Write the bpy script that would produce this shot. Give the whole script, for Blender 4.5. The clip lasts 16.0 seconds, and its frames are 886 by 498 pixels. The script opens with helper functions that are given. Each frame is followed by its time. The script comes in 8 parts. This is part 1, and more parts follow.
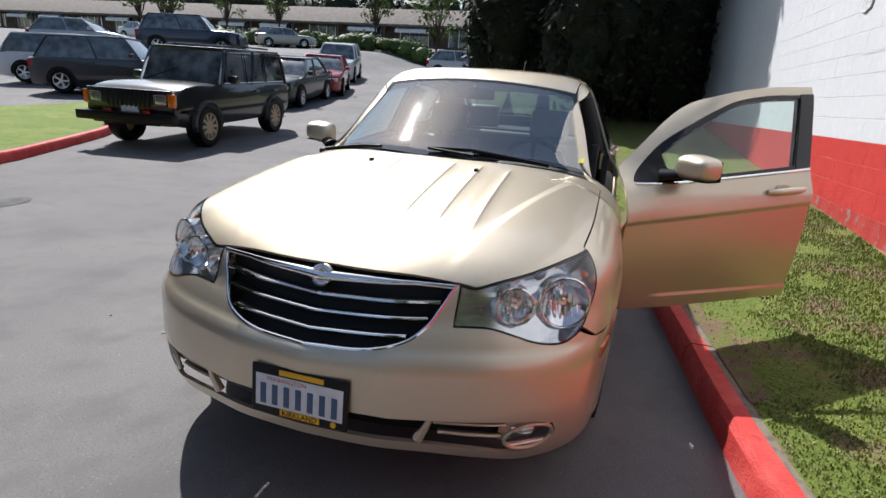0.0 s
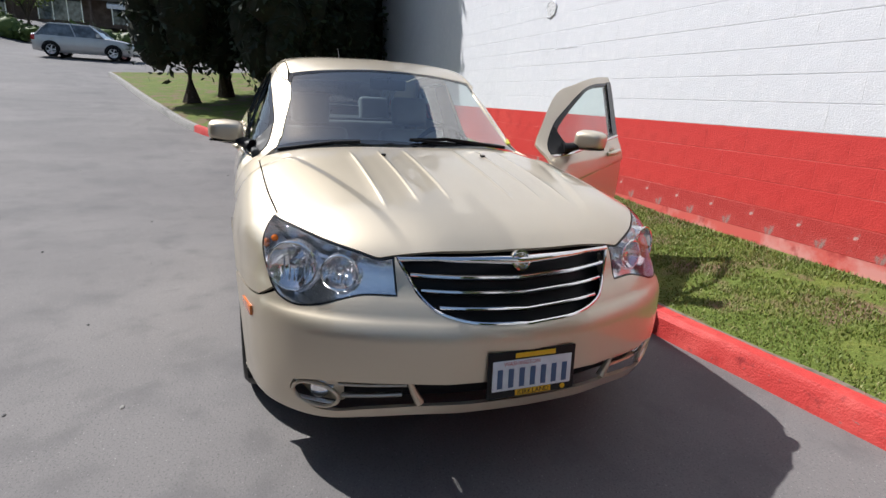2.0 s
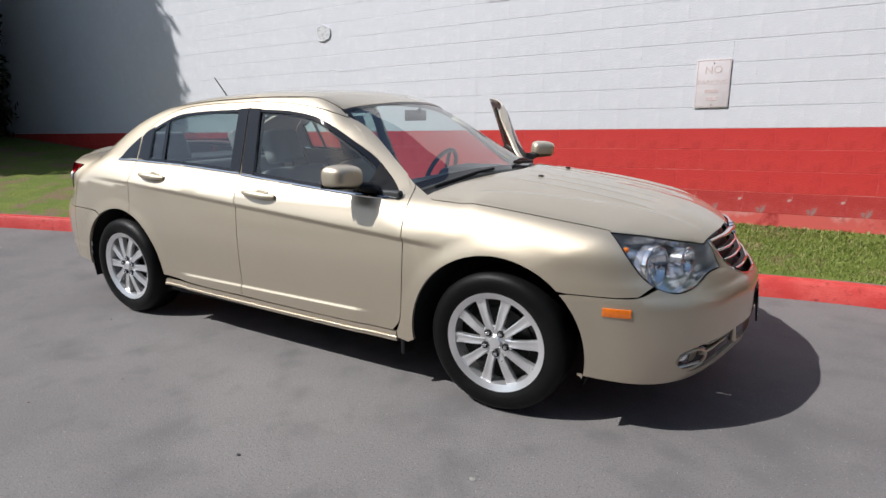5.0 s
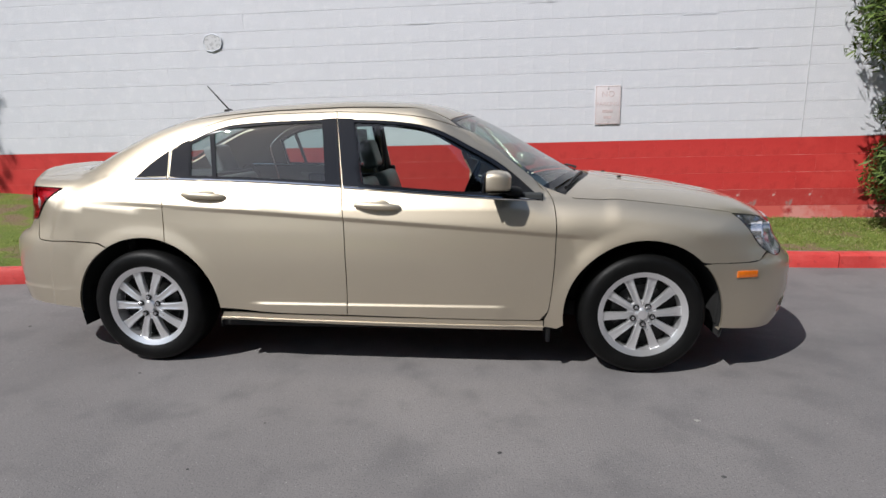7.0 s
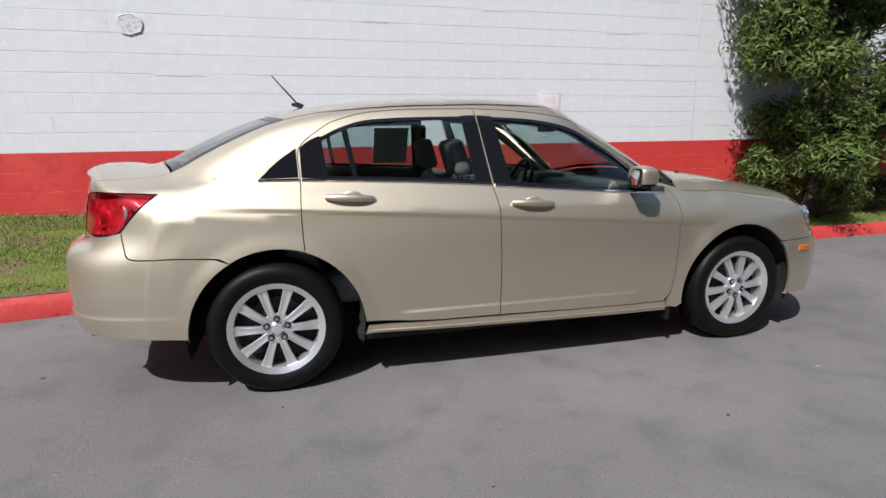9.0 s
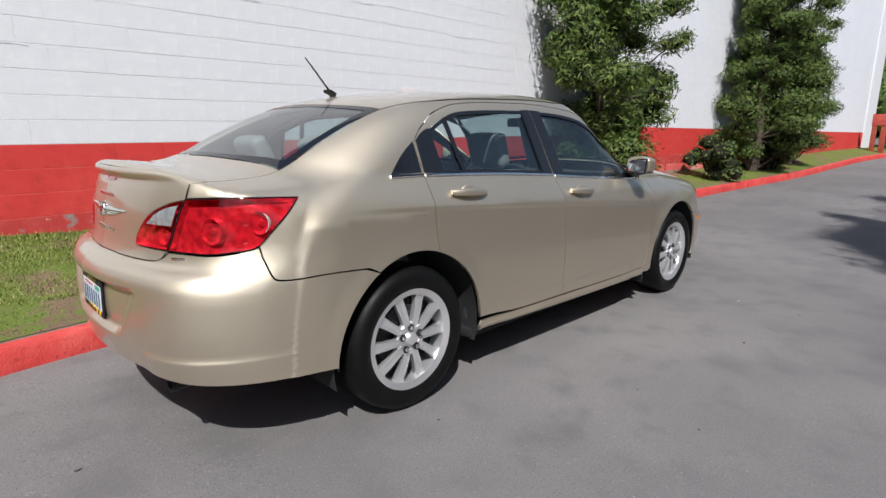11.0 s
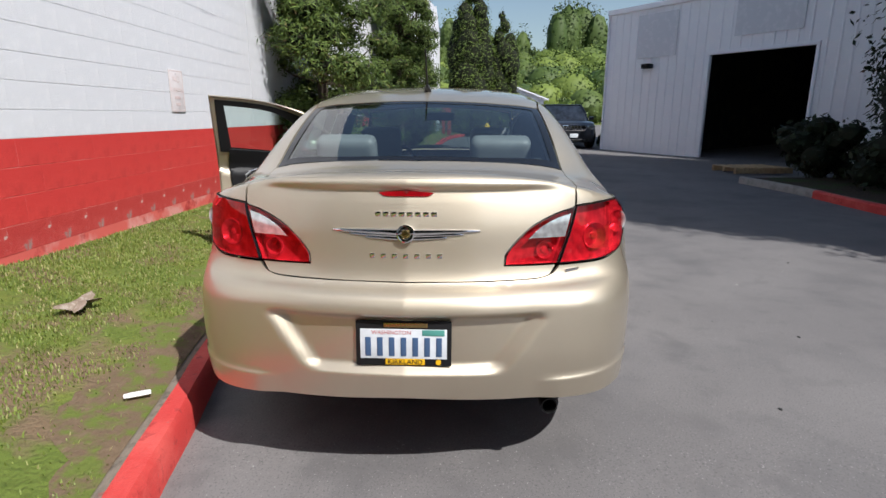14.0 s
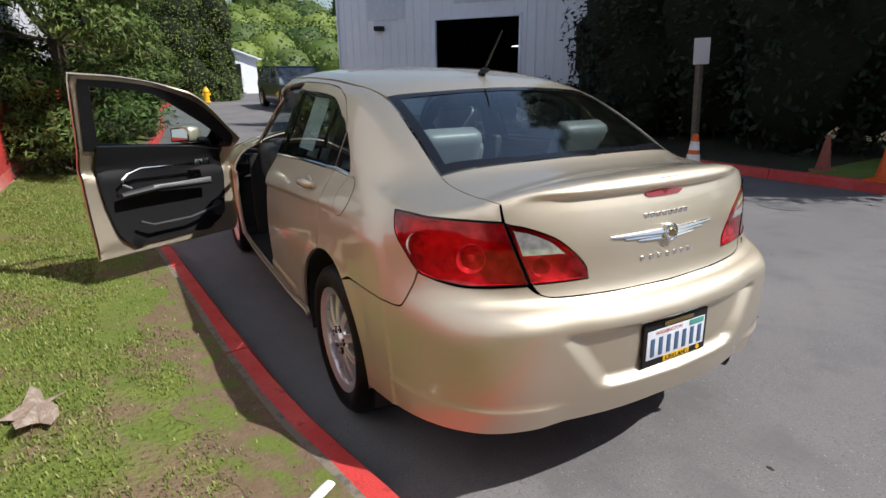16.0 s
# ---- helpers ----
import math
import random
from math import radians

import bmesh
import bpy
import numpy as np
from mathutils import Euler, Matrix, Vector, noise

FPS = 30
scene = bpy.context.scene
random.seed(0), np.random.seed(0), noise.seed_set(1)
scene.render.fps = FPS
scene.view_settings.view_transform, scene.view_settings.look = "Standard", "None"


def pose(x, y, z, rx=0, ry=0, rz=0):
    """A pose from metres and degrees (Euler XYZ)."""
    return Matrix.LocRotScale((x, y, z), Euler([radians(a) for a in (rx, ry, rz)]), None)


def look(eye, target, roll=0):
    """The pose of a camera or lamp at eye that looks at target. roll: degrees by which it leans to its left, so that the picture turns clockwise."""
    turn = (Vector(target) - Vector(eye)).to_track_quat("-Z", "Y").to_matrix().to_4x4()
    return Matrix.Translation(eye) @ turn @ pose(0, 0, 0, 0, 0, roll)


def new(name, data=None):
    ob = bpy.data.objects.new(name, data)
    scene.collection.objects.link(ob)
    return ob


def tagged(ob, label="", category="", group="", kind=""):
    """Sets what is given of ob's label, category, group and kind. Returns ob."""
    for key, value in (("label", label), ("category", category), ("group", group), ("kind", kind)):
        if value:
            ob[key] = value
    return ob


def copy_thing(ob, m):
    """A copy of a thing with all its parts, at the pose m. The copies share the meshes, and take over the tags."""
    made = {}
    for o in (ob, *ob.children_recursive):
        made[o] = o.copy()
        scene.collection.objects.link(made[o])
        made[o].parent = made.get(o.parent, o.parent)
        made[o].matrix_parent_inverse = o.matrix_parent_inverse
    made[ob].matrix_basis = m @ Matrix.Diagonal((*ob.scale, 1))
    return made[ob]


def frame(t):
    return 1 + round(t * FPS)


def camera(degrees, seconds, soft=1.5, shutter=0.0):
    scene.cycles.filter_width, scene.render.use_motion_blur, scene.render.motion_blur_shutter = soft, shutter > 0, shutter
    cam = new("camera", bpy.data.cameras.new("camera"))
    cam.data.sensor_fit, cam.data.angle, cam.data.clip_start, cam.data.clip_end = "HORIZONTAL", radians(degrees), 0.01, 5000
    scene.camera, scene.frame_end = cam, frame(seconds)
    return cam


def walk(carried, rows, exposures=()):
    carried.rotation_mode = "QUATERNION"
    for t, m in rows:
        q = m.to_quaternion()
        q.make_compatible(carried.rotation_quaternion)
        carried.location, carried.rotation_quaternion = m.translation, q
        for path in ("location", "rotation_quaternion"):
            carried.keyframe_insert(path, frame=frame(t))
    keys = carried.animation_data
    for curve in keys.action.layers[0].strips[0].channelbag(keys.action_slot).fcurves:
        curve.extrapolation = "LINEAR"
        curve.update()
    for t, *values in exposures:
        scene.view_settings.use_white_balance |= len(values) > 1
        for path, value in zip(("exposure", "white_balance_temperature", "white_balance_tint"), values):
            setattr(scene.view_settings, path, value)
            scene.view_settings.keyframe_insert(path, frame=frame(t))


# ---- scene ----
cam = camera(79.0, 16.0)
PATH = [
    (0, (3.626, 0.751, 1.349), (1.78, 0.236, 0.777), 3.9),
    (0.5, (3.723, 0.383, 1.328), (1.824, 0.101, 0.767), 3.6),
    (1, (3.755, -0.021, 1.319), (1.851, -0.133, 0.717), 1.1),
    (1.5, (3.78, -0.442, 1.304), (1.887, -0.154, 0.726), 2.1),
    (2, (3.753, -0.843, 1.307), (1.959, -0.159, 0.748), 3.2),
    (2.5, (3.637, -1.256, 1.307), (1.99, -0.272, 0.742), 3.3),
    (3, (3.514, -1.687, 1.306), (2.027, -0.461, 0.772), 2.4),
    (3.5, (3.286, -2.063, 1.31), (1.954, -0.671, 0.773), 0.6),
    (4, (3.0, -2.422, 1.316), (1.795, -0.909, 0.808), 1.7),
    (4.5, (2.669, -2.748, 1.336), (1.568, -1.161, 0.82), 0.5),
    (4.7, (2.516, -2.825, 1.334), (1.47, -1.196, 0.829), -0.1),
    (6.8, (0.73, -3.614, 1.295), (0.51, -1.663, 0.915), 0.1),
    (7, (0.561, -3.669, 1.285), (0.393, -1.72, 0.869), -0.6),
    (7.5, (0.121, -3.73, 1.248), (0.099, -1.772, 0.839), -0.4),
    (8, (-0.331, -3.74, 1.234), (-0.169, -1.784, 0.85), 0.2),
    (8.5, (-0.807, -3.687, 1.242), (-0.463, -1.757, 0.845), 0.4),
    (9, (-1.267, -3.512, 1.26), (-0.743, -1.624, 0.855), -0.1),
    (9.2, (-1.459, -3.447, 1.255), (-0.847, -1.579, 0.884), -0.2),
    (11.3, (-3.079, -2.404, 1.24), (-1.645, -1.072, 0.83), 0.6),
    (11.5, (-3.205, -2.272, 1.25), (-1.733, -0.978, 0.853), 0.6),
    (12, (-3.528, -1.934, 1.254), (-1.9, -0.842, 0.86), 0.0),
    (12.5, (-3.751, -1.554, 1.254), (-1.991, -0.678, 0.887), -0.0),
    (13, (-3.891, -1.106, 1.273), (-2.034, -0.468, 0.896), -0.3),
    (13.5, (-4.037, -0.644, 1.293), (-2.116, -0.272, 0.877), 0.3),
    (14, (-4.062, -0.182, 1.284), (-2.116, -0.115, 0.826), 0.3),
    (14.5, (-4.044, 0.282, 1.278), (-2.106, 0.076, 0.831), 4.1),
    (15, (-3.939, 0.748, 1.352), (-2.052, 0.329, 0.836), 2.5),
    (15.5, (-3.713, 1.129, 1.378), (-1.906, 0.491, 0.807), -0.1),
    (16, (-3.48, 1.492, 1.416), (-1.81, 0.568, 0.818), -0.7),
]

walk(cam, [(t, look(eye, target, roll)) for t, eye, target, roll in PATH], [(0, 0.46), (2, 0.40), (4, 0.28), (7, 0.04), (9, 0.16), (12, 0.24), (14, 0.28), (16, 0.30)])

# ---- daylight ----
SUN = Vector((-0.464, -0.470, 0.752)).normalized()
world = bpy.data.worlds.new("sky")
scene.world = world
world.use_nodes = True
sky = world.node_tree.nodes.new("ShaderNodeTexSky")
sky.sky_type, sky.sun_disc = "NISHITA", False
sky.air_density, sky.dust_density = 1.2, 1.0
sky.sun_elevation = math.asin(SUN.z)
sky.sun_rotation = math.atan2(SUN.x, SUN.y)
world.node_tree.links.new(sky.outputs[0], world.node_tree.nodes["Background"].inputs[0])
world.node_tree.nodes["Background"].inputs[1].default_value = 0.092
sun = new("sun", bpy.data.lights.new("sun", "SUN"))
sun.data.energy, sun.data.angle, sun.data.color = 4.75, radians(0.55), (1.0, 0.985, 0.972)
sun.matrix_world = look(SUN * 30, (0, 0, 0))


# ---- materials ----
def material(name, color, rough=0.5, metal=0.0, coat=0.0, coat_rough=0.03, grain=0.0, grain_size=0.01, patch=0.0, patch_size=0.5,
             bump=0.0, bump_size=0.01, tint=None, glass=0.0, emit=0.0, island=0.0, rough_var=0.0):
    m = bpy.data.materials.new(name)
    m.use_nodes = True
    nt = m.node_tree
    b = nt.nodes["Principled BSDF"]
    b.inputs["Roughness"].default_value = rough
    b.inputs["Metallic"].default_value = metal
    b.inputs["Coat Weight"].default_value = coat
    b.inputs["Coat Roughness"].default_value = coat_rough
    b.inputs["Base Color"].default_value = (*color, 1)
    if glass:
        b.inputs["Transmission Weight"].default_value = glass
        b.inputs["IOR"].default_value = 1.45
    if emit:
        b.inputs["Emission Color"].default_value = (*color, 1)
        b.inputs["Emission Strength"].default_value = emit
    link = nt.links.new
    where = nt.nodes.new("ShaderNodeTexCoord").outputs["Object"]

    def noise_at(size, detail=4):
        n = nt.nodes.new("ShaderNodeTexNoise")
        n.inputs["Scale"].default_value = 1 / size
        n.inputs["Detail"].default_value = detail
        link(where, n.inputs["Vector"])
        return n.outputs["Fac"]

    def mixed(fac, a, c2, low=0.35, high=0.65):
        r = nt.nodes.new("ShaderNodeMapRange")
        r.inputs["From Min"].default_value, r.inputs["From Max"].default_value = low, high
        link(fac, r.inputs["Value"])
        x = nt.nodes.new("ShaderNodeMix")
        x.data_type = "RGBA"
        link(r.outputs[0], x.inputs["Factor"])
        link(a, x.inputs["A"])
        x.inputs["B"].default_value = (*c2, 1)
        return x.outputs["Result"]

    col = nt.nodes.new("ShaderNodeRGB")
    col.outputs[0].default_value = (*color, 1)
    out = col.outputs[0]
    if patch:
        out = mixed(noise_at(patch_size, 5), out, tint or tuple(c * (1 - patch) for c in color))
    if grain:
        out = mixed(noise_at(grain_size, 2), out, tuple(min(1, c * (1 + grain)) for c in color), 0.45, 0.75)
    if island:
        g = nt.nodes.new("ShaderNodeObjectInfo")
        hsv = nt.nodes.new("ShaderNodeHueSaturation")
        r = nt.nodes.new("ShaderNodeMapRange")
        r.inputs["To Min"].default_value, r.inputs["To Max"].default_value = 1 - island, 1 + island
        link(g.outputs["Random"], r.inputs["Value"])
        link(r.outputs[0], hsv.inputs["Value"])
        link(out, hsv.inputs["Color"])
        out = hsv.outputs[0]
    if patch or grain or island:
        link(out, b.inputs["Base Color"])
    if rough_var:
        r = nt.nodes.new("ShaderNodeMapRange")
        r.inputs["To Min"].default_value, r.inputs["To Max"].default_value = rough - rough_var, rough + rough_var
        link(noise_at(patch_size * 0.6 + 0.01, 5), r.inputs["Value"])
        link(r.outputs[0], b.inputs["Roughness"])
    if bump:
        n = nt.nodes.new("ShaderNodeBump")
        n.inputs["Strength"].default_value = 1.0
        n.inputs["Distance"].default_value = bump
        link(noise_at(bump_size, 5), n.inputs["Height"])
        link(n.outputs[0], b.inputs["Normal"])
    return m


PAINT = material("champagne_paint", (0.61, 0.535, 0.42), 0.51, 0.92, 1.0, 0.02, grain=0.12, grain_size=0.0012, patch=0.03, patch_size=0.4)
CHROME = material("chrome", (0.78, 0.78, 0.79), 0.08, 1.0, rough_var=0.03, patch_size=0.1)
SATIN = material("alloy", (0.84, 0.84, 0.85), 0.30, 0.80, 0.4, rough_var=0.06, patch_size=0.05)
BLACK = material("black_plastic", (0.012, 0.012, 0.013), 0.45, grain=0.3, grain_size=0.002, bump=0.0003, bump_size=0.002)
BLACK.node_tree.nodes["Principled BSDF"].inputs["Specular IOR Level"].default_value = 0.2
GLOSS_BLACK = material("black_gloss_trim", (0.010, 0.011, 0.014), 0.045, 0, 0.0)
RUBBER = material("tyre_rubber", (0.006, 0.006, 0.006), 0.46, patch=0.3, patch_size=0.08, bump=0.0006, bump_size=0.004, rough_var=0.12)
RUBBER.node_tree.nodes["Principled BSDF"].inputs["Specular IOR Level"].default_value = 0.16
DARK = material("underbody", (0.012, 0.012, 0.012), 0.9, patch=0.3, patch_size=0.2)
RED_LENS = material("red_lens", (0.60, 0.006, 0.014), 0.10, 0, 0.3, patch=0.6, patch_size=0.04, tint=(0.24, 0.003, 0.006))
DEEP_RED = material("dark_red_lens", (0.30, 0.004, 0.008), 0.1, 0, 1.0, patch=0.4, patch_size=0.04)
AMBER = material("amber_lens", (0.75, 0.17, 0.01), 0.12, 0, 1.0, patch=0.25, patch_size=0.02)
WHITE_LENS = material("clear_lens_reflector", (0.86, 0.86, 0.87), 0.10, 0.7, 1.0, patch=0.35, patch_size=0.02)
LEATHER = material("grey_leather", (0.24, 0.25, 0.25), 0.42, patch=0.15, patch_size=0.1, bump=0.0006, bump_size=0.006)
DASH = material("dark_dash", (0.03, 0.033, 0.034), 0.6, grain=0.3, grain_size=0.004, bump=0.0004, bump_size=0.003)
PLATE_WHITE = material("plate_white", (0.72, 0.76, 0.80), 0.35, patch=0.15, patch_size=0.05)
PLATE_BLUE = material("plate_blue_ink", (0.05, 0.10, 0.20), 0.4)
PLATE_YELLOW = material("plate_yellow", (0.80, 0.45, 0.01), 0.4)
PLATE_RED = material("plate_red_ink", (0.45, 0.08, 0.08), 0.4)
BRONZE = material("emblem_bronze", (0.45, 0.33, 0.14), 0.25, 1.0)
STICKER_YELLOW = material("yellow_sticker", (0.65, 0.6, 0.05), 0.5)
PAPER = material("window_sticker", (0.80, 0.90, 0.86), 0.6, patch=0.25, patch_size=0.03)
BRAKE = material("brake_steel", (0.022, 0.022, 0.022), 0.5, 0.5, patch=0.4, patch_size=0.05)


def glazing(name, color, clear, rough=0.0):
    """Thin glazing: a mirror of the right gloss over see-through tinted film."""
    m = bpy.data.materials.new(name)
    m.use_nodes = True
    nt = m.node_tree
    nt.nodes.remove(nt.nodes["Principled BSDF"])
    thin = nt.nodes.new("ShaderNodeBsdfTransparent")
    thin.inputs[0].default_value = (*color, 1)
    shine = nt.nodes.new("ShaderNodeBsdfGlossy")
    shine.inputs["Roughness"].default_value = rough
    edge = nt.nodes.new("ShaderNodeLayerWeight")
    edge.inputs[0].default_value = 0.5
    steep = nt.nodes.new("ShaderNodeMath")
    steep.operation = "POWER"
    steep.inputs[1].default_value = 4.0
    nt.links.new(edge.outputs["Facing"], steep.inputs[0])
    span = nt.nodes.new("ShaderNodeMapRange")
    span.inputs["To Min"].default_value, span.inputs["To Max"].default_value = clear, 1.0
    nt.links.new(steep.outputs[0], span.inputs["Value"])
    mix = nt.nodes.new("ShaderNodeMixShader")
    nt.links.new(span.outputs[0], mix.inputs[0])
    nt.links.new(thin.outputs[0], mix.inputs[1])
    nt.links.new(shine.outputs[0], mix.inputs[2])
    nt.links.new(mix.outputs[0], nt.nodes["Material Output"].inputs[0])
    return m


GLASS = glazing("car_glass", (0.62, 0.75, 0.75), 0.24, 0.03)
SIDE_GLASS = glazing("side_window_glass", (0.74, 0.87, 0.84), 0.11, 0.003)
DARK_GLASS = glazing("tinted_car_glass", (0.62, 0.73, 0.72), 0.14, 0.003)
LAMP_GLASS = glazing("lamp_glass", (0.96, 0.97, 0.98), 0.05)
RED_GLASS = glazing("red_lamp_glass", (0.86, 0.022, 0.040), 0.045, 0.01)


from mathutils.geometry import delaunay_2d_cdt

# ---- mesh tools ----
def part(name, bm, mat, parent=None, label="", smooth=True):
    """Links a bmesh, or a mesh, as one object under a thing or a part."""
    if isinstance(bm, bpy.types.Mesh):
        me = bm
    else:
        me = bpy.data.meshes.new(name)
        bmesh.ops.recalc_face_normals(bm, faces=bm.faces)
        bm.to_mesh(me)
        bm.free()
        if smooth:
            me.shade_smooth()
            me.set_sharp_from_angle(angle=radians(38))
    if mat is not None and not me.materials:
        me.materials.append(mat)
    ob = new(name, me)
    if parent is not None:
        ob.parent = parent
    if label:
        tagged(ob, label)
    return ob


def empty(name, m=None, **tags):
    ob = new(name)
    ob.empty_display_size = 0.2
    if m is not None:
        ob.matrix_world = m
    return tagged(ob, **tags)


def box(bm, x0, x1, y0, y1, z0, z1, bevel=0.0, m=None, segments=2):
    made = bmesh.ops.create_cube(bm, size=1)["verts"]
    bmesh.ops.transform(bm, verts=made, matrix=Matrix.Translation(((x0 + x1) / 2, (y0 + y1) / 2, (z0 + z1) / 2)) @ Matrix.Diagonal((x1 - x0, y1 - y0, z1 - z0, 1)))
    if bevel:
        edges = list({e for v in made for e in v.link_edges})
        made = list({v for f in bmesh.ops.bevel(bm, geom=edges, offset=bevel, segments=segments, profile=0.6, affect="EDGES", clamp_overlap=True)["faces"] for v in f.verts} | {v for v in made if v.is_valid})
    if m is not None:
        bmesh.ops.transform(bm, verts=made, matrix=m)
    return made


def tube(bm, path, radius, sides=8, close=False, flat=1.0, up=(0, 0, 1)):
    """A round bar along a path; radius is one number or one for each point."""
    path = [Vector(p) for p in path]
    n = len(path)
    radii = [float(r) for r in radius] if hasattr(radius, "__len__") else [radius] * n
    rings = []
    for i, p in enumerate(path):
        a, b = path[(i - 1) % n if close else max(i - 1, 0)], path[(i + 1) % n if close else min(i + 1, n - 1)]
        d = (b - a).normalized()
        s = d.cross(Vector(up))
        if s.length < 1e-3:
            s = d.cross(Vector((1, 0, 0)))
        s.normalize()
        u = s.cross(d).normalized()
        rings.append([bm.verts.new(p + radii[i] * (math.cos(t) * s + flat * math.sin(t) * u)) for t in (2 * math.pi * k / sides for k in range(sides))])
    for i in range(n if close else n - 1):
        r0, r1 = rings[i], rings[(i + 1) % n]
        for k in range(sides):
            bm.faces.new((r0[k], r0[(k + 1) % sides], r1[(k + 1) % sides], r1[k]))
    if not close:
        bm.faces.new(rings[0][::-1])
        bm.faces.new(rings[-1])
    return bm


def turned(bm, profile, sides=48, m=None, wrap=True):
    """A solid of revolution about z from (radius, height) pairs."""
    rings = []
    for r, z in profile:
        rings.append([bm.verts.new((r * math.cos(2 * math.pi * k / sides), r * math.sin(2 * math.pi * k / sides), z)) for k in range(sides)] if r > 1e-5 else [bm.verts.new((0, 0, z))])
    for a, b in zip(rings, rings[1:]):
        for k in range(sides):
            j = (k + 1) % sides
            if len(a) == 1 and len(b) == 1:
                continue
            if len(a) == 1:
                bm.faces.new((a[0], b[k], b[j]))
            elif len(b) == 1:
                bm.faces.new((a[k], a[j], b[0]))
            else:
                bm.faces.new((a[k], a[j], b[j], b[k]))
    if m is not None:
        bmesh.ops.transform(bm, verts=[v for r in rings for v in r], matrix=m)
    return bm


def lettering(name, text, size, m, mat, parent, depth=0.0015, align="CENTER"):
    cu = bpy.data.curves.new(name, "FONT")
    cu.body, cu.size, cu.extrude, cu.align_x, cu.align_y, cu.resolution_u = text, size, depth, align, "CENTER", 3
    ob = bpy.data.objects.new(name, cu)
    me = bpy.data.meshes.new_from_object(ob)
    bpy.data.objects.remove(ob)
    me.transform(m)
    return part(name, me, mat, parent)


# ---- panels cut out of the sedan's skin ----
def spline(pts, closed=True, gap=0.014):
    """A smooth line through 2D points; a third value of 1 marks a sharp corner."""
    n = len(pts)
    sharp = [len(p) > 2 and p[2] for p in pts]
    xy = np.array([p[:2] for p in pts], float)
    out = []
    for i in range(n if closed else n - 1):
        p1, p2 = xy[i], xy[(i + 1) % n]
        p0 = p1 * 2 - p2 if sharp[i] or (not closed and i == 0) else xy[i - 1]
        p3 = p2 * 2 - p1 if sharp[(i + 1) % n] or (not closed and i == n - 2) else xy[(i + 2) % n]
        k = max(2, int(np.linalg.norm((p2 - p1) * scale_of(p1)) / gap))
        for t in np.arange(k) / k:
            m1, m2 = (p2 - p0) / 2, (p3 - p1) / 2
            h = np.linalg.norm(p2 - p1) + 1e-9
            m1 *= min(1, h / (np.linalg.norm(m1) + 1e-9)); m2 *= min(1, h / (np.linalg.norm(m2) + 1e-9))
            out.append((2 * t**3 - 3 * t**2 + 1) * p1 + (t**3 - 2 * t**2 + t) * m1 + (-2 * t**3 + 3 * t**2) * p2 + (t**3 - t**2) * m2)
    if not closed:
        out.append(xy[-1])
    return np.array(out)


def scale_of(p):
    return np.array([0.0175, 1.0]) if abs(p[0]) > 4 else np.array([1.0, 1.0])


def on_side(uv):
    uv = np.asarray(uv)[:, :2]
    return meet(np.c_[uv[:, 0], np.full(len(uv), 1.15), uv[:, 1]], np.tile((0, -1.0, 0), (len(uv), 1)), 1.1)


def on_top(uv):
    uv = np.asarray(uv)[:, :2]
    return meet(np.c_[uv, np.full(len(uv), 1.7)], np.tile((0, 0, -1.0), (len(uv), 1)), 1.5)


def on_nose(uv):
    a, z = np.radians(np.asarray(uv)[:, 0]), np.asarray(uv)[:, 1]
    way = np.c_[-np.cos(a), -np.sin(a), 0 * a]
    return meet(np.c_[1.2 + 0 * a, 0 * a, z] - 1.5 * way, way, 1.3)


def on_tail(uv):
    a, z = np.radians(np.asarray(uv)[:, 0]), np.asarray(uv)[:, 1]
    way = np.c_[np.cos(a), -np.sin(a), 0 * a]
    return meet(np.c_[-1.3 + 0 * a, 0 * a, z] - 1.5 * way, way, 1.3)


def nose_uv(p):
    return np.c_[np.degrees(np.arctan2(p[:, 1], p[:, 0] - 1.2)), p[:, 2]]


def tail_uv(p):
    return np.c_[np.degrees(np.arctan2(p[:, 1], -1.3 - p[:, 0])), p[:, 2]]


def slanted(way):
    """A projection along one direction: from the skin to a flat sheet, and back."""
    d = np.array(way, float) / np.linalg.norm(way)
    e1 = np.cross(d, (0, 0, 1.0)); e1 /= np.linalg.norm(e1)
    e2 = np.cross(e1, d)
    mid = np.array((0, 0.3, 0.8))

    def flat(p):
        return (p - mid) @ np.c_[e1, e2]

    def lift(uv):
        return meet(mid + uv[:, :1] * e1 + uv[:, 1:2] * e2 - 1.6 * d, np.tile(d, (len(uv), 1)), 2.0, 40)
    return flat, lift


SIDE = (lambda p: p[:, [0, 2]], on_side)
TOP = (lambda p: p[:, :2], on_top)
NOSE = (nose_uv, on_nose)
TAIL = (tail_uv, on_tail)


def in_poly(pts, poly):
    x, y = pts[:, 0], pts[:, 1]
    inside = np.zeros(len(pts), bool)
    for (x1, y1), (x2, y2) in zip(poly, np.roll(poly, -1, 0)):
        if y1 != y2:
            inside ^= ((y1 > y) != (y2 > y)) & (x < (x2 - x1) * (y - y1) / (y2 - y1) + x1)
    return inside


def inset(poly, by, scale):
    """The closed outline drawn in by so many metres."""
    p = poly * scale
    t = np.roll(p, -1, 0) - np.roll(p, 1, 0)
    t /= np.linalg.norm(t, axis=1, keepdims=True) + 1e-9
    n = np.c_[-t[:, 1], t[:, 0]]
    area = np.sum(p[:, 0] * np.roll(p[:, 1], -1) - np.roll(p[:, 0], -1) * p[:, 1])
    return (p + np.sign(area) * by * n) / scale


